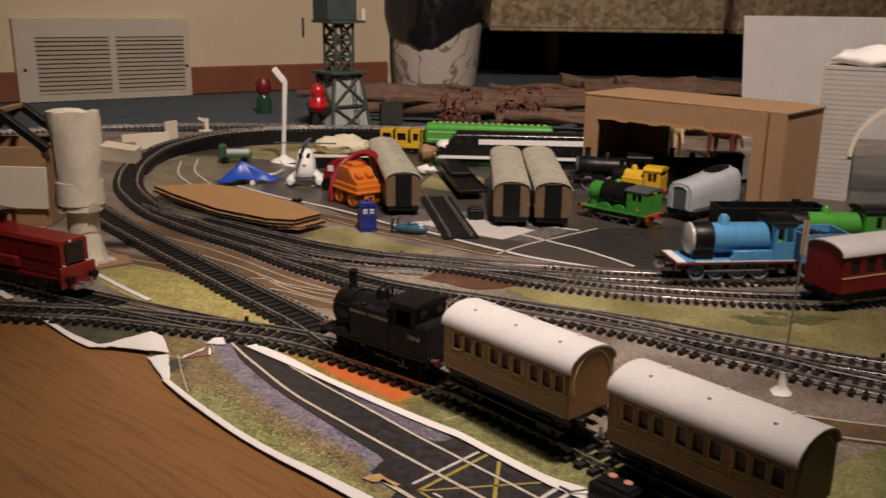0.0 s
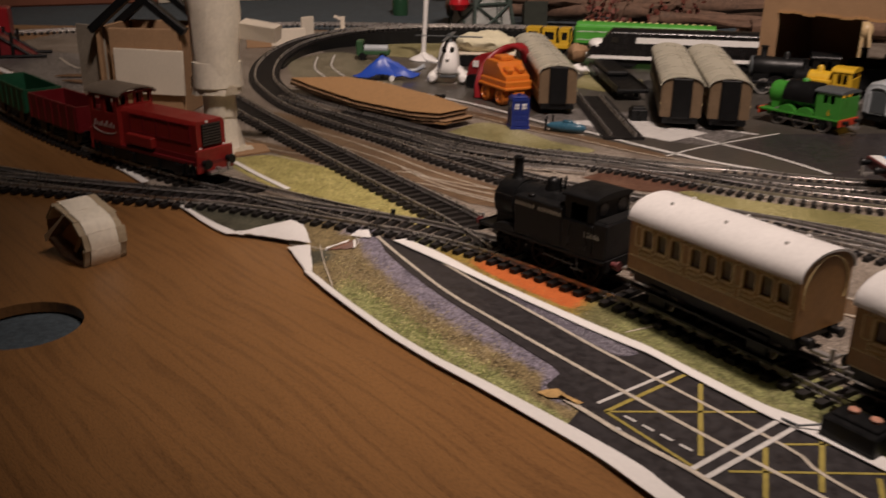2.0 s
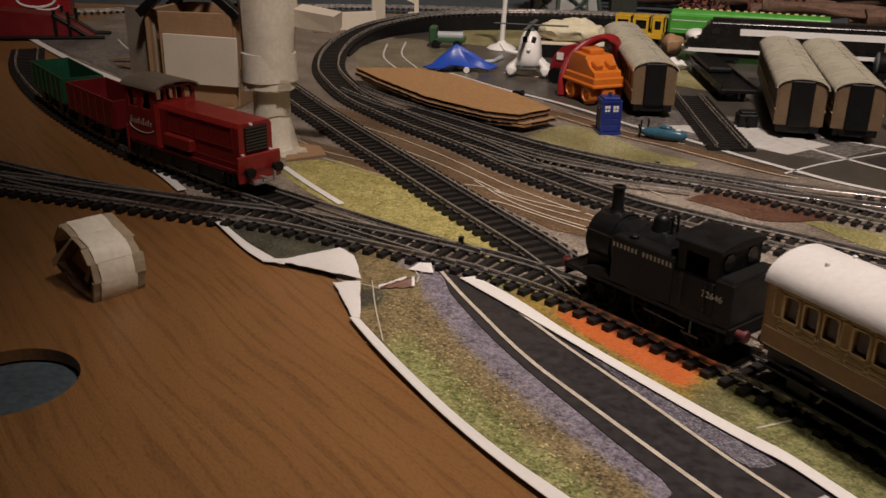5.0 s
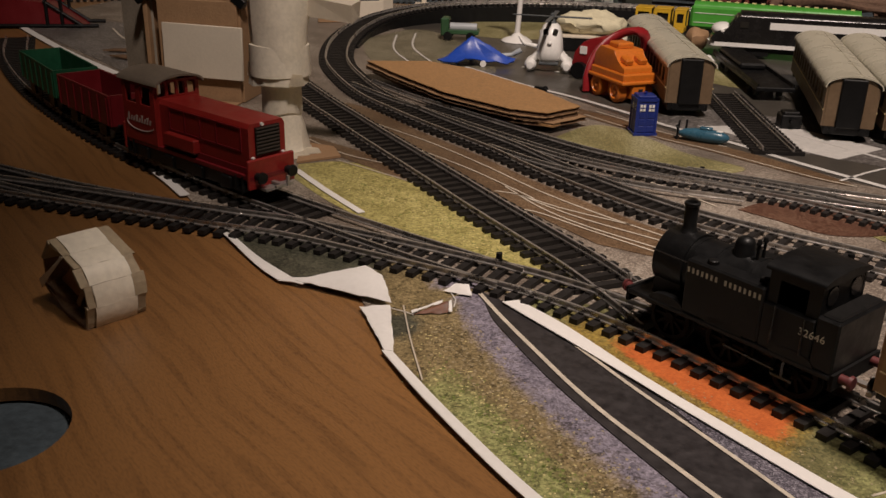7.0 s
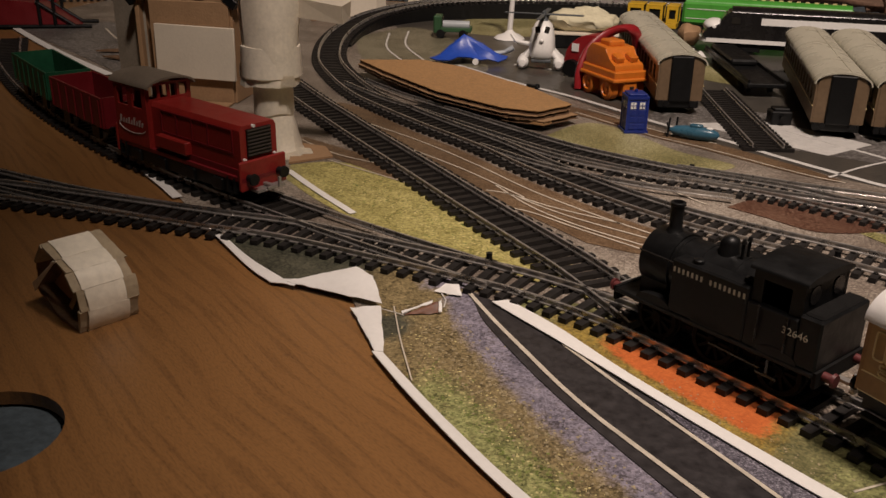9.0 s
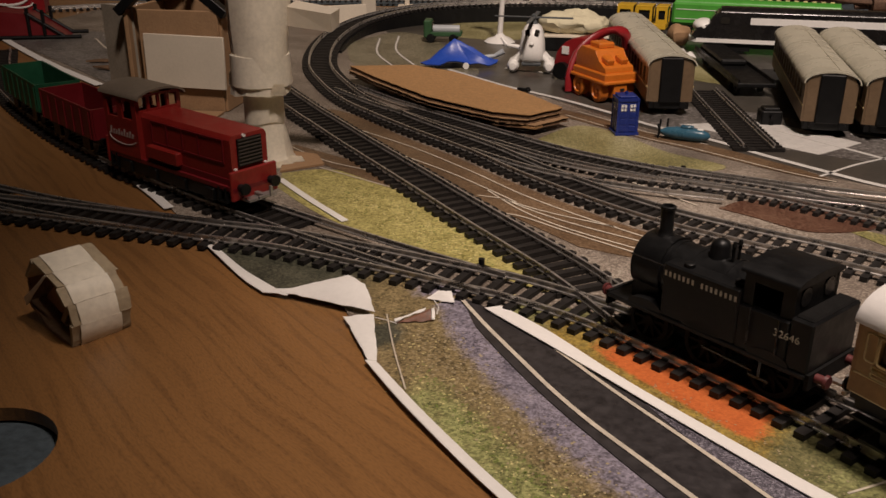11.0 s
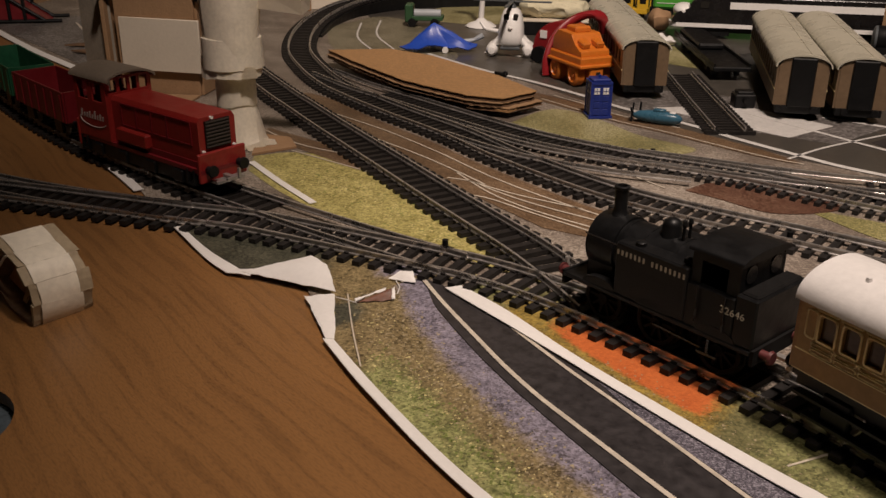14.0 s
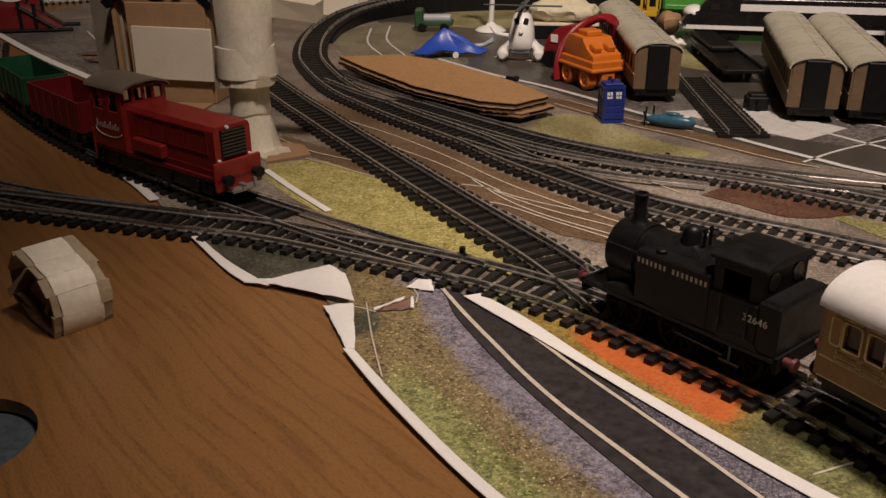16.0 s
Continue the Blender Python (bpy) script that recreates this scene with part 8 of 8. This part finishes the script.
def bulldozer(place):
    d = thing("orange_toy", place, "orange plastic toy bulldozer with rounded wheels", "toy vehicle")
    b = bmesh.new()
    box(b, (0.0005, 0, 0.0195), (0.0480, 0.0290, 0.0070), bevel=0.0010)
    body = part("body", b, M_ORANGE, d, "moulded orange hull", smooth=0)
    b = bmesh.new()
    prism(b, [(-0.0225, 0.0228), (0.0215, 0.0228), (0.0205, 0.0275), (0.0110, 0.0300), (0.0060, 0.0385), (-0.0150, 0.0392), (-0.0215, 0.0330)], -0.0128, 0.0128, "y")
    bmesh.ops.bevel(b, geom=b.edges[:], offset=0.0011, segments=2, affect="EDGES", profile=0.7)
    part("upper_body", b, M_ORANGE, body, smooth=50)
    for y in (-0.0062, 0.0062):
        b = bmesh.new()
        box(b, (0.0135, y, 0.0318), (0.0100, 0.0070, 0.0050), rot=(0, 16, 0), bevel=0.0010)
        part("engine_cover", b, M_ORANGE, body, smooth=0)
    b = bmesh.new()
    box(b, (-0.0050, 0.0, 0.0405), (0.0150, 0.0140, 0.0050), bevel=0.0012)
    part("cab", b, M_ORANGE, d, smooth=0)
    b = bmesh.new()
    box(b, (0.0010, 0, 0.0162), (0.0510, 0.0325, 0.0028), bevel=0.0008)
    part("bumper", b, M_ORANGE, d, smooth=0)
    b = bmesh.new()
    box(b, (0.0, 0, 0.0100), (0.034, 0.0170, 0.0150), bevel=0.001)
    part("chassis", b, M_ORANGE, d, smooth=0)
    b = bmesh.new()
    box(b, (0.0205, 0, 0.0095), (0.0090, 0.0120, 0.0120), bevel=0.0008)
    part("front_plate", b, M_ORANGE, d, smooth=0)
    b = bmesh.new()
    box(b, (0.0252, 0.0010, 0.0105), (0.0008, 0.0036, 0.0020))
    part("slot", b, M_DARK, d, "small dark slot", smooth=0)
    for x in (-0.0135, 0.0135):
        for s in (-1, 1):
            b = bmesh.new()
            lathe(b, [(s * 0.0080, 0.0001), (s * 0.0080, 0.0070), (s * 0.0088, 0.0082), (s * 0.0145, 0.0082), (s * 0.0154, 0.0070), (s * 0.0154, 0.0052), (s * 0.0140, 0.0046), (s * 0.0140, 0.0020), (s * 0.0150, 0.0016), (s * 0.0150, 0.0001)], (x, 0, 0.0083), "y", 24)
            part("wheel", b, M_ORANGE, d, "chunky moulded wheel")


bulldozer(pose(-0.0735, 0.864, 0.0012, 0, 0, -54) @ Matrix.Scale(0.92, 4))


def red_toy(place):
    d = thing("red_toy", place, "red plastic toy loader with a raised curved arm", "toy vehicle")
    b = bmesh.new()
    prism(b, [(-0.022, 0.004), (0.026, 0.004)] + arc(0.002, 0.012, 0.024, 0.021, 0, 180, 14), -0.006, 0.014, "y")
    bmesh.ops.bevel(b, geom=[e for e in b.edges if abs(e.verts[0].co.y - e.verts[1].co.y) < 1e-6], offset=0.0025, segments=2, affect="EDGES", profile=0.7)
    part("body", b, M_RED, d, "rounded red plastic body")
    b = bmesh.new()
    bend = [place.inverted() @ p for p in spline([(-0.0985, 0.8755, 0.0016), (-0.0985, 0.878, 0.014), (-0.0935, 0.885, 0.029), (-0.083, 0.892, 0.0395), (-0.071, 0.898, 0.0440), (-0.062, 0.904, 0.041), (-0.059, 0.910, 0.030)], 0.003)]
    rings = []
    for k, p in enumerate(bend):
        d_ = (bend[min(k + 1, len(bend) - 1)] - bend[max(k - 1, 0)]).normalized()
        side = d_.cross(Vector((0.3, 1, 0))).normalized()
        wide = d_.cross(side) * 0.0044
        rings.append([b.verts.new(p + side * (0.0030 * math.cos(a * math.pi / 6)) + wide * math.sin(a * math.pi / 6)) for a in range(12)])
    for u, v in zip(rings, rings[1:]):
        for a in range(12):
            b.faces.new((u[a], u[(a + 1) % 12], v[(a + 1) % 12], v[a]))
    b.faces.new(rings[0])
    b.faces.new(rings[-1])
    bmesh.ops.recalc_face_normals(b, faces=b.faces[:])
    part("arm", b, M_RED, d, "curved red arm")
    b = bmesh.new()
    box(b, (-0.012, -0.0064, 0.022), (0.006, 0.001, 0.006))
    part("window", b, M_PALE, d, "white window", smooth=0)
    for x in (-0.012, 0.012):
        for s in (-1, 1):
            b = bmesh.new()
            rod(b, (x, s * 0.009, 0.0066), (x, s * 0.0135, 0.0066), 0.0066, seg=18)
            part("wheel", b, M_BLACK, d)


red_toy(pose(-0.0940, 0.927, 0.0012, 0, 0, -25))


def green_truck(place):
    d = thing("green_truck", place, "small dark green toy truck with a grey flatbed", "toy truck")
    mg = mat("dark_green", (0.03, 0.085, 0.035), 0.45, var=0.2)
    b = bmesh.new()
    box(b, (-0.0130, 0, 0.0125), (0.008, 0.018, 0.0170), bevel=0.0012)
    cab = part("cab", b, mg, d, smooth=0)
    b = bmesh.new()
    box(b, (-0.0088, 0, 0.0155), (0.001, 0.013, 0.006))
    part("window", b, M_GLASS, cab, smooth=0)
    b = bmesh.new()
    box(b, (0.005, 0, 0.0080), (0.030, 0.019, 0.0040), bevel=0.0005)
    part("flatbed", b, mg, d, smooth=0)
    b = bmesh.new()
    rod(b, (-0.008, -0.004, 0.0125), (0.018, -0.004, 0.0125), 0.0040, seg=16)
    part("tank", b, M_GREY, d, "grey drum")
    for x in (-0.010, 0.012):
        for s in (-1, 1):
            b = bmesh.new()
            rod(b, (x, s * 0.007, 0.0042), (x, s * 0.010, 0.0042), 0.0042, seg=16)
            part("wheel", b, M_BLACK, d)


green_truck(pose(-0.2420, 1.0750, 0.0012, 0, 0, 8))
b = bmesh.new()
ball(b, (0, 0, 0.010), (0.011, 0.015, 0.011), 16)
crumple(b, 0.003, 120, 4)
for v in b.verts:
    v.co.z = max(v.co.z, 0.0003)
solo("brown_lump", b, M_CARD, "brown rounded lump behind a coach", "lump", place=pose(-0.016, 1.105, 0.0012, 0, 0, 0))
b = bmesh.new()
box(b, (0, 0, 0.0014), (0.011, 0.0035, 0.0020), bevel=0.0005)
ball(b, (0.004, 0, 0.0022), (0.002, 0.0018, 0.0016), 8)
solo("coupling_bit", b, M_BLACK, "tiny loose black coupling on the yard", "coupling", place=pose(-0.132, 0.868, 0.0014, 0, 0, -30), smooth=0)

# things left of the house
b = bmesh.new()
prism(b, [(-0.045, 0), (0.045, 0), (0.040, 0.004), (0.012, 0.024), (-0.045, 0.030)], -0.016, 0.016, "y")
rampm = thing("ramp_wagon", pose(-0.655, 1.000, 0.0012, 0, 0, 22), "dark red wedge-shaped model wagon with a black open frame", "railway wagon")
part("wedge", b, M_DKRED, rampm, smooth=0)
b = bmesh.new()
for s in (-1, 1):
    rod(b, (0.045, s * 0.017, 0.002), (0.010, s * 0.017, 0.026), 0.0016, seg=8)
    rod(b, (0.012, s * 0.017, 0.002), (0.012, s * 0.017, 0.030), 0.0018, seg=8)
    rod(b, (0.026, s * 0.017, 0.002), (0.026, s * 0.017, 0.028), 0.0018, seg=8)
    rod(b, (-0.045, s * 0.017, 0.002), (0.060, s * 0.017, 0.002), 0.0018, seg=8)
part("frame", b, M_BLACK, rampm, "black open frame")
van = thing("red_van", pose(-0.735, 1.065, 0.0012, 0, 0, 25), "red model van with a white swash emblem on its side", "railway van")
b = bmesh.new()
box(b, (0, 0, 0.028), (0.110, 0.030, 0.034), bevel=0.002)
part("body", b, M_RED, van, smooth=0)
b = bmesh.new()
ring_ = arc(0.02, 0.030, 0.020, 0.008, 160, 380, 14)
for p, q in zip(ring_, ring_[1:]):
    rod(b, (p[0], -0.0154, p[1]), (q[0], -0.0154, q[1]), 0.0013, seg=6)
ring_ = arc(0.03, 0.024, 0.014, 0.005, 180, 360, 10)
for p, q in zip(ring_, ring_[1:]):
    rod(b, (p[0], -0.0154, p[1]), (q[0], -0.0154, q[1]), 0.0010, seg=6)
part("emblem", b, M_WHITE, van, "white swash emblem", smooth=0)
b = bmesh.new()
box(b, (0, 0, 0.009), (0.10, 0.024, 0.004))
part("chassis", b, M_BLACK, van, smooth=0)
wheels(van, (-0.035, 0.035), 0.006, M_DGREY, M_BLACK)
for x, y, a in ((-0.500, 0.900, 20), (-0.478, 0.872, -10)):
    b = bmesh.new()
    flat(b, [(-0.016, -0.004), (0.012, -0.007), (0.018, 0.003), (-0.008, 0.006)], 0.0002, 0.0012)
    for v in b.verts:
        v.co.z += 0.06 * abs(v.co.x)
    solo("bark_scrap", b, M_CARDDK, "curled dark brown scrap on the sheet", "scrap", group="dark scraps", place=pose(x, y, 0.0012, 0, 0, a), smooth=0)

# ---- behind the board ----


def toy_horse(name, place, material, label):
    """One plain standing toy horse."""
    b = bmesh.new()
    ball(b, (0, 0, 0.046), (0.026, 0.0105, 0.012), 18)
    ball(b, (0.020, 0, 0.047), (0.011, 0.0100, 0.012), 14)
    ball(b, (-0.020, 0, 0.047), (0.011, 0.0105, 0.012), 14)
    for x, y in ((0.020, 0.005), (0.016, -0.005), (-0.021, 0.005), (-0.018, -0.005)):
        rod(b, (x, y, 0.042), (x * 1.05, y, 0.020), 0.0046, 0.0030, 10)
        rod(b, (x * 1.05, y, 0.020), (x * 1.0, y, 0.003), 0.0030, 0.0022, 10)
        rod(b, (x * 1.0, y, 0.004), (x * 1.02, y, 0.0), 0.0026, 0.0036, 10)
    rod(b, (0.026, 0, 0.050), (0.038, 0, 0.070), 0.0075, 0.0050, 12)
    ball(b, (0.044, 0, 0.070), (0.011, 0.005, 0.0055), 12)
    rod(b, (-0.030, 0, 0.050), (-0.038, 0, 0.026), 0.0030, 0.0018, 8)
    solo(name, b, material, label, "toy horse", group="toy horses", place=place)


toy_horse("toy_horse", pose(0.292, 1.170, 0.001, 0, 0, 100) @ Matrix.Scale(0.80, 4), mat("cream_horse", (0.52, 0.38, 0.20), 0.5, var=0.15, scale=60), "cream plastic toy horse behind the cardboard shed")
toy_horse("toy_horse", pose(0.346, 1.140, 0.001, 0, 0, 125) @ Matrix.Scale(0.80, 4), mat("bay_horse", (0.12, 0.035, 0.02), 0.45, var=0.3, scale=60), "dark brown plastic toy horse behind the cardboard shed")
M_BARK = mat("dry_bark", (0.14, 0.082, 0.054), 0.85, var=0.5, scale=50, bump=0.9, bscale=260)
M_LEAF = mat("dry_red_leaf", (0.16, 0.045, 0.030), 0.7, var=0.5, scale=150, per_object=0.4)
rng = random.Random(7)
for k in range(44):
    b = bmesh.new()
    L = rng.uniform(0.16, 0.46)
    r0 = rng.uniform(0.006, 0.017)
    x, y = rng.uniform(-0.12, 0.56), rng.uniform(1.36, 1.92)
    n_s = 12
    rows = []
    for i in range(n_s + 1):
        u = i / n_s
        rr = r0 * (1 - 0.45 * u) * (1 + 0.25 * math.sin(9 * u + k))
        c = Vector((L * (u - 0.5), 0.018 * math.sin(4 * u + k), 0.004 * math.sin(6 * u + 2 * k)))
        rows.append([b.verts.new(c + Vector((0, rr * math.cos(2 * math.pi * j / 9), rr * math.sin(2 * math.pi * j / 9)))) for j in range(9)])
    for p, q in zip(rows, rows[1:]):
        for j in range(9):
            b.faces.new((p[j], p[(j + 1) % 9], q[(j + 1) % 9], q[j]))
    b.faces.new(rows[0])
    b.faces.new(rows[-1])
    crumple(b, 0.003, 70, k)
    low = min(v.co.z for v in b.verts)
    for v in b.verts:
        v.co.z -= low
    top = (k % 3) * 0.010
    solo("branch", b, M_BARK, "dry brown branch lying on the carpet", "branch", group="dry branches", place=pose(x, y, (0.0012 if y < 1.56 else FLOOR_Z) + top, 0, 0, rng.uniform(-14, 14)))


def leaf_sprig(place, seed):
    rg = random.Random(seed)
    s_ = thing("leaf_sprig", place, "sprig of dried dark red leaves among the branches", "dried leaves", group="dried leaf sprigs")
    b = bmesh.new()
    for k in range(3):
        a = rg.uniform(0, 6.28)
        rod(b, (0, 0, 0), (0.022 * math.cos(a), 0.015 * math.sin(a), 0.035 + rg.uniform(0, 0.012)), 0.0014, 0.0007, 6)
    part("stem", b, M_BARK, s_)
    for k in range(46):
        b = bmesh.new()
        w, l = rg.uniform(0.002, 0.005), rg.uniform(0.006, 0.012)
        vs = [b.verts.new(p) for p in ((0, 0, 0), (w, 0, l * 0.4), (w * 0.6, 0.002, l * 0.8), (0, 0.003, l), (-w * 0.7, 0.002, l * 0.75), (-w, 0, l * 0.35))]
        b.faces.new(vs)
        o = part("leaf", b, M_LEAF, s_, smooth=0)
        o.matrix_basis = pose(rg.gauss(0, 0.010), rg.gauss(0, 0.008), rg.uniform(0.004, 0.056), rg.uniform(-70, 70), rg.uniform(-70, 70), rg.uniform(0, 360))


for i, (x, y, z) in enumerate(((0.030, 1.43, 0.0), (0.135, 1.43, 0.0), (0.095, 1.46, -0.005), (0.005, 1.46, -0.01))):
    leaf_sprig(pose(x, y, z), 20 + i)


def waste_bin(place):
    w = thing("waste_bin", place, "white marble-patterned waste bin lined with a black bag", "waste bin")
    mm = bpy.data.materials.new("marble_plastic")
    mm.use_nodes = True
    nt = mm.node_tree
    pb = nt.nodes["Principled BSDF"]
    tc = nt.nodes.new("ShaderNodeTexCoord")
    nz = nt.nodes.new("ShaderNodeTexNoise")
    nz.inputs["Scale"].default_value, nz.inputs["Detail"].default_value, nz.inputs["Distortion"].default_value = 7, 5, 1.2
    nt.links.new(tc.outputs["Object"], nz.inputs["Vector"])
    sub = nt.nodes.new("ShaderNodeMath")
    sub.operation, sub.inputs[1].default_value = "SUBTRACT", 0.5
    ab = nt.nodes.new("ShaderNodeMath")
    ab.operation = "ABSOLUTE"
    nt.links.new(nz.outputs["Fac"], sub.inputs[0])
    nt.links.new(sub.outputs[0], ab.inputs[0])
    rp = nt.nodes.new("ShaderNodeValToRGB")
    rp.color_ramp.elements[0].color, rp.color_ramp.elements[0].position = (0.17, 0.10, 0.085, 1), 0.0
    rp.color_ramp.elements[1].color, rp.color_ramp.elements[1].position = (0.62, 0.55, 0.47, 1), 0.022
    nt.links.new(ab.outputs[0], rp.inputs[0])
    nt.links.new(rp.outputs[0], pb.inputs["Base Color"])
    pb.inputs["Roughness"].default_value = 0.4
    b = bmesh.new()
    lathe(b, [(0.0, 0.0002), (0.0, 0.098), (0.004, 0.1), (0.24, 0.122), (0.246, 0.125), (0.246, 0.119), (0.24, 0.117), (0.02, 0.094)], (0, 0, 0), "z", 48)
    part("bucket", b, mm, w, "white bucket with brown marble veins")
    b = bmesh.new()
    lathe(b, [(0.30, 0.03), (0.295, 0.08), (0.262, 0.126), (0.22, 0.131), (0.17, 0.129), (0.138, 0.121), (0.120, 0.112)], (0, 0, 0), "z", 64)
    crumple(b, 0.016, 18, 1)
    crumple(b, 0.006, 60, 2)
    for v in b.verts:
        v.co.z += 0.03 * math.sin(2.0 * math.atan2(v.co.y, v.co.x) + 2.2)
        rr = math.hypot(v.co.x, v.co.y)
        need = 0.102 + 0.024 * max(v.co.z, 0) / 0.24 + 0.002
        if v.co.z < 0.25 and rr < need and rr > 1e-6:
            v.co.x, v.co.y = v.co.x * need / rr, v.co.y * need / rr
    part("bin_bag", b, mat("black_bag", (0.012, 0.011, 0.012), 0.22, var=0.2, bump=0.3, bscale=120), w, "glossy black plastic bag")


waste_bin(pose(-0.040, 2.215, FLOOR_Z))


def sofa():
    fab = speckled("brocade_fabric", ((0.13, 0.085, 0.045), (0.20, 0.14, 0.08), (0.27, 0.20, 0.115), (0.36, 0.28, 0.17)), 90, 28, 0.85, 0.4)
    s_ = thing("sofa", pose(0.0, 2.32, FLOOR_Z), "tan brocade sofa with a dark gap beneath", "sofa")
    for x0, x1 in ((0.085, 0.678), (0.690, 1.70)):
        b = bmesh.new()
        box(b, ((x0 + x1) / 2, 0.20, 0.245), (x1 - x0, 0.40, 0.245), bevel=0.012)
        part("seat_front", b, fab, s_, "tan brocade front panel")
        b = bmesh.new()
        rod(b, (x0 + 0.01, 0.004, 0.127), (x1 - 0.01, 0.004, 0.127), 0.0045, seg=8)
        part("piping", b, fab, s_)
        b = bmesh.new()
        box(b, ((x0 + x1) / 2, 0.22, 0.44), (x1 - x0, 0.44, 0.14), bevel=0.03)
        part("cushion", b, fab, s_)
    for x in (0.28, 1.66):
        for y in (0.28, 0.36):
            b = bmesh.new()
            rod(b, (x, y, 0), (x, y, 0.124), 0.016, 0.022, 12)
            part("leg", b, M_BASEB, s_, "dark wooden leg")
    # added near-black upright sheet, paints the shade in the gap under the seat
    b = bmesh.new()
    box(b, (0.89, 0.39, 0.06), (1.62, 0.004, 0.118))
    part("gap_shade_sheet", b, M_DARK, s_, "near-black sheet standing in for the shade under the sofa", smooth=0)


sofa()
b = bmesh.new()
flat(b, [(-0.10, -0.02), (0.06, -0.03), (0.12, 0.0), (0.02, 0.03), (-0.08, 0.03)], 0.001, 0.001)
crumple(b, 0.006, 20, 3)
for v in b.verts:
    v.co.z = max(v.co.z, 0.0004)
solo("paper_scrap", b, M_WHITECARD, "crumpled pale paper scrap on the carpet", "paper", place=pose(0.10, 2.0, FLOOR_Z, 0, 0, 10), smooth=0)
bottle = thing("green_bottle", pose(-0.318, 1.60, FLOOR_Z), "small dark green bottle with a red cap on the carpet", "bottle")
b = bmesh.new()
lathe(b, [(0, 0.013), (0.022, 0.014), (0.030, 0.010), (0.034, 0.009), (0.035, 0.0005)], (0, 0, 0), "z", 18)
part("body", b, mat("green_glass", (0.02, 0.06, 0.03), 0.2, var=0.1), bottle)
b = bmesh.new()
lathe(b, [(0.034, 0.010), (0.040, 0.0135), (0.052, 0.0135), (0.060, 0.009), (0.063, 0.0005)], (0, 0, 0), "z", 18)
part("cap", b, M_DKRED, bottle, "rounded red cap")
crate = thing("dark_box", pose(-0.085, 1.44, 0.0012, 0, 0, 12), "dark green open card box behind the yellow truck", "box")
for c_, s_ in (((0, -0.012, 0.018), (0.034, 0.002, 0.036)), ((0, 0.012, 0.013), (0.034, 0.002, 0.026)), ((-0.016, 0, 0.015), (0.002, 0.022, 0.030)), ((0.016, 0, 0.013), (0.002, 0.022, 0.026)), ((0, 0, 0.001), (0.030, 0.022, 0.002))):
    b = bmesh.new()
    box(b, c_, s_, bevel=0.0003)
    part("panel", b, M_CRATE, crate, smooth=0)
b = bmesh.new()
ball(b, (0, 0, 0.004), (0.012, 0.008, 0.005), 16)
crumple(b, 0.003, 150, 3)
for v in b.verts:
    v.co.z = max(v.co.z, 0.0003)
solo("paper_ball", b, M_WHITE, "small crumpled white paper beside a coach", "paper", place=pose(-0.013, 1.024, 0.0012))
b = bmesh.new()
box(b, (0, 0, 0.02), (0.004, 0.004, 0.040), bevel=0.0008)
solo("wall_mark", b, M_DARK, "thin black peg on the wall", "peg", place=Matrix.Translation(W0 + WDIR * 0.582 - Vector((-WDIR.y, WDIR.x, 0)) * 0.0022) @ pose(0, 0, 0.108, 0, 0, WANG), smooth=0)


def power_clip(place):
    c = thing("power_clip", place, "small black plastic power clip with two tan terminals beside the track", "power clip")
    b = bmesh.new()
    box(b, (0, 0, 0.0048), (0.0250, 0.0170, 0.0096), bevel=0.0008)
    box(b, (0, 0.0010, 0.0100), (0.0210, 0.0110, 0.0016), bevel=0.0005)
    part("casing", b, M_BLACK, c, smooth=0)
    for x in (-0.0050, 0.0050):
        b = bmesh.new()
        lathe(b, [(0.0104, 0.0026), (0.0120, 0.0026), (0.0124, 0.0022), (0.0124, 0.0001)], (x, 0.0030, 0), "z", 16)
        part("terminal", b, mat("tan_terminal", (0.50, 0.25, 0.17), 0.5, var=0.15), c, "round tan terminal")
    b = bmesh.new()
    rod(b, (-0.012, -0.005, 0.004), (-0.020, -0.012, 0.0016), 0.0006, seg=6)
    rod(b, (-0.020, -0.012, 0.0016), (-0.028, -0.012, 0.0012), 0.0006, seg=6)
    part("wire", b, M_DGREY, c, "thin grey wire")


power_clip(pose(0.0845, 0.3440, 0.0017, 0, 0, -46) @ Matrix.Scale(0.74, 4))
# small white chips of plastic on the ballast before the blue engine
for x, y, a in ((0.2056, 0.6300, 20), (0.2248, 0.6292, -35)):
    b = bmesh.new()
    prism(b, [(-0.0045, -0.0012), (-0.0010, -0.0022), (0.0040, -0.0010), (0.0046, 0.0012), (0.0005, 0.0006), (-0.0032, 0.0020)], 0.0, 0.0012, "z")
    crumple(b, 0.0006, 300, x)
    for v in b.verts:
        v.co.z = max(v.co.z, 0.0)
    solo("plastic_chip", b, M_PALE, "small white chip of broken plastic beside the rails", "scrap", group="white chips on the ballast", place=pose(x, y, 0.0011, 0, 0, a), smooth=0)
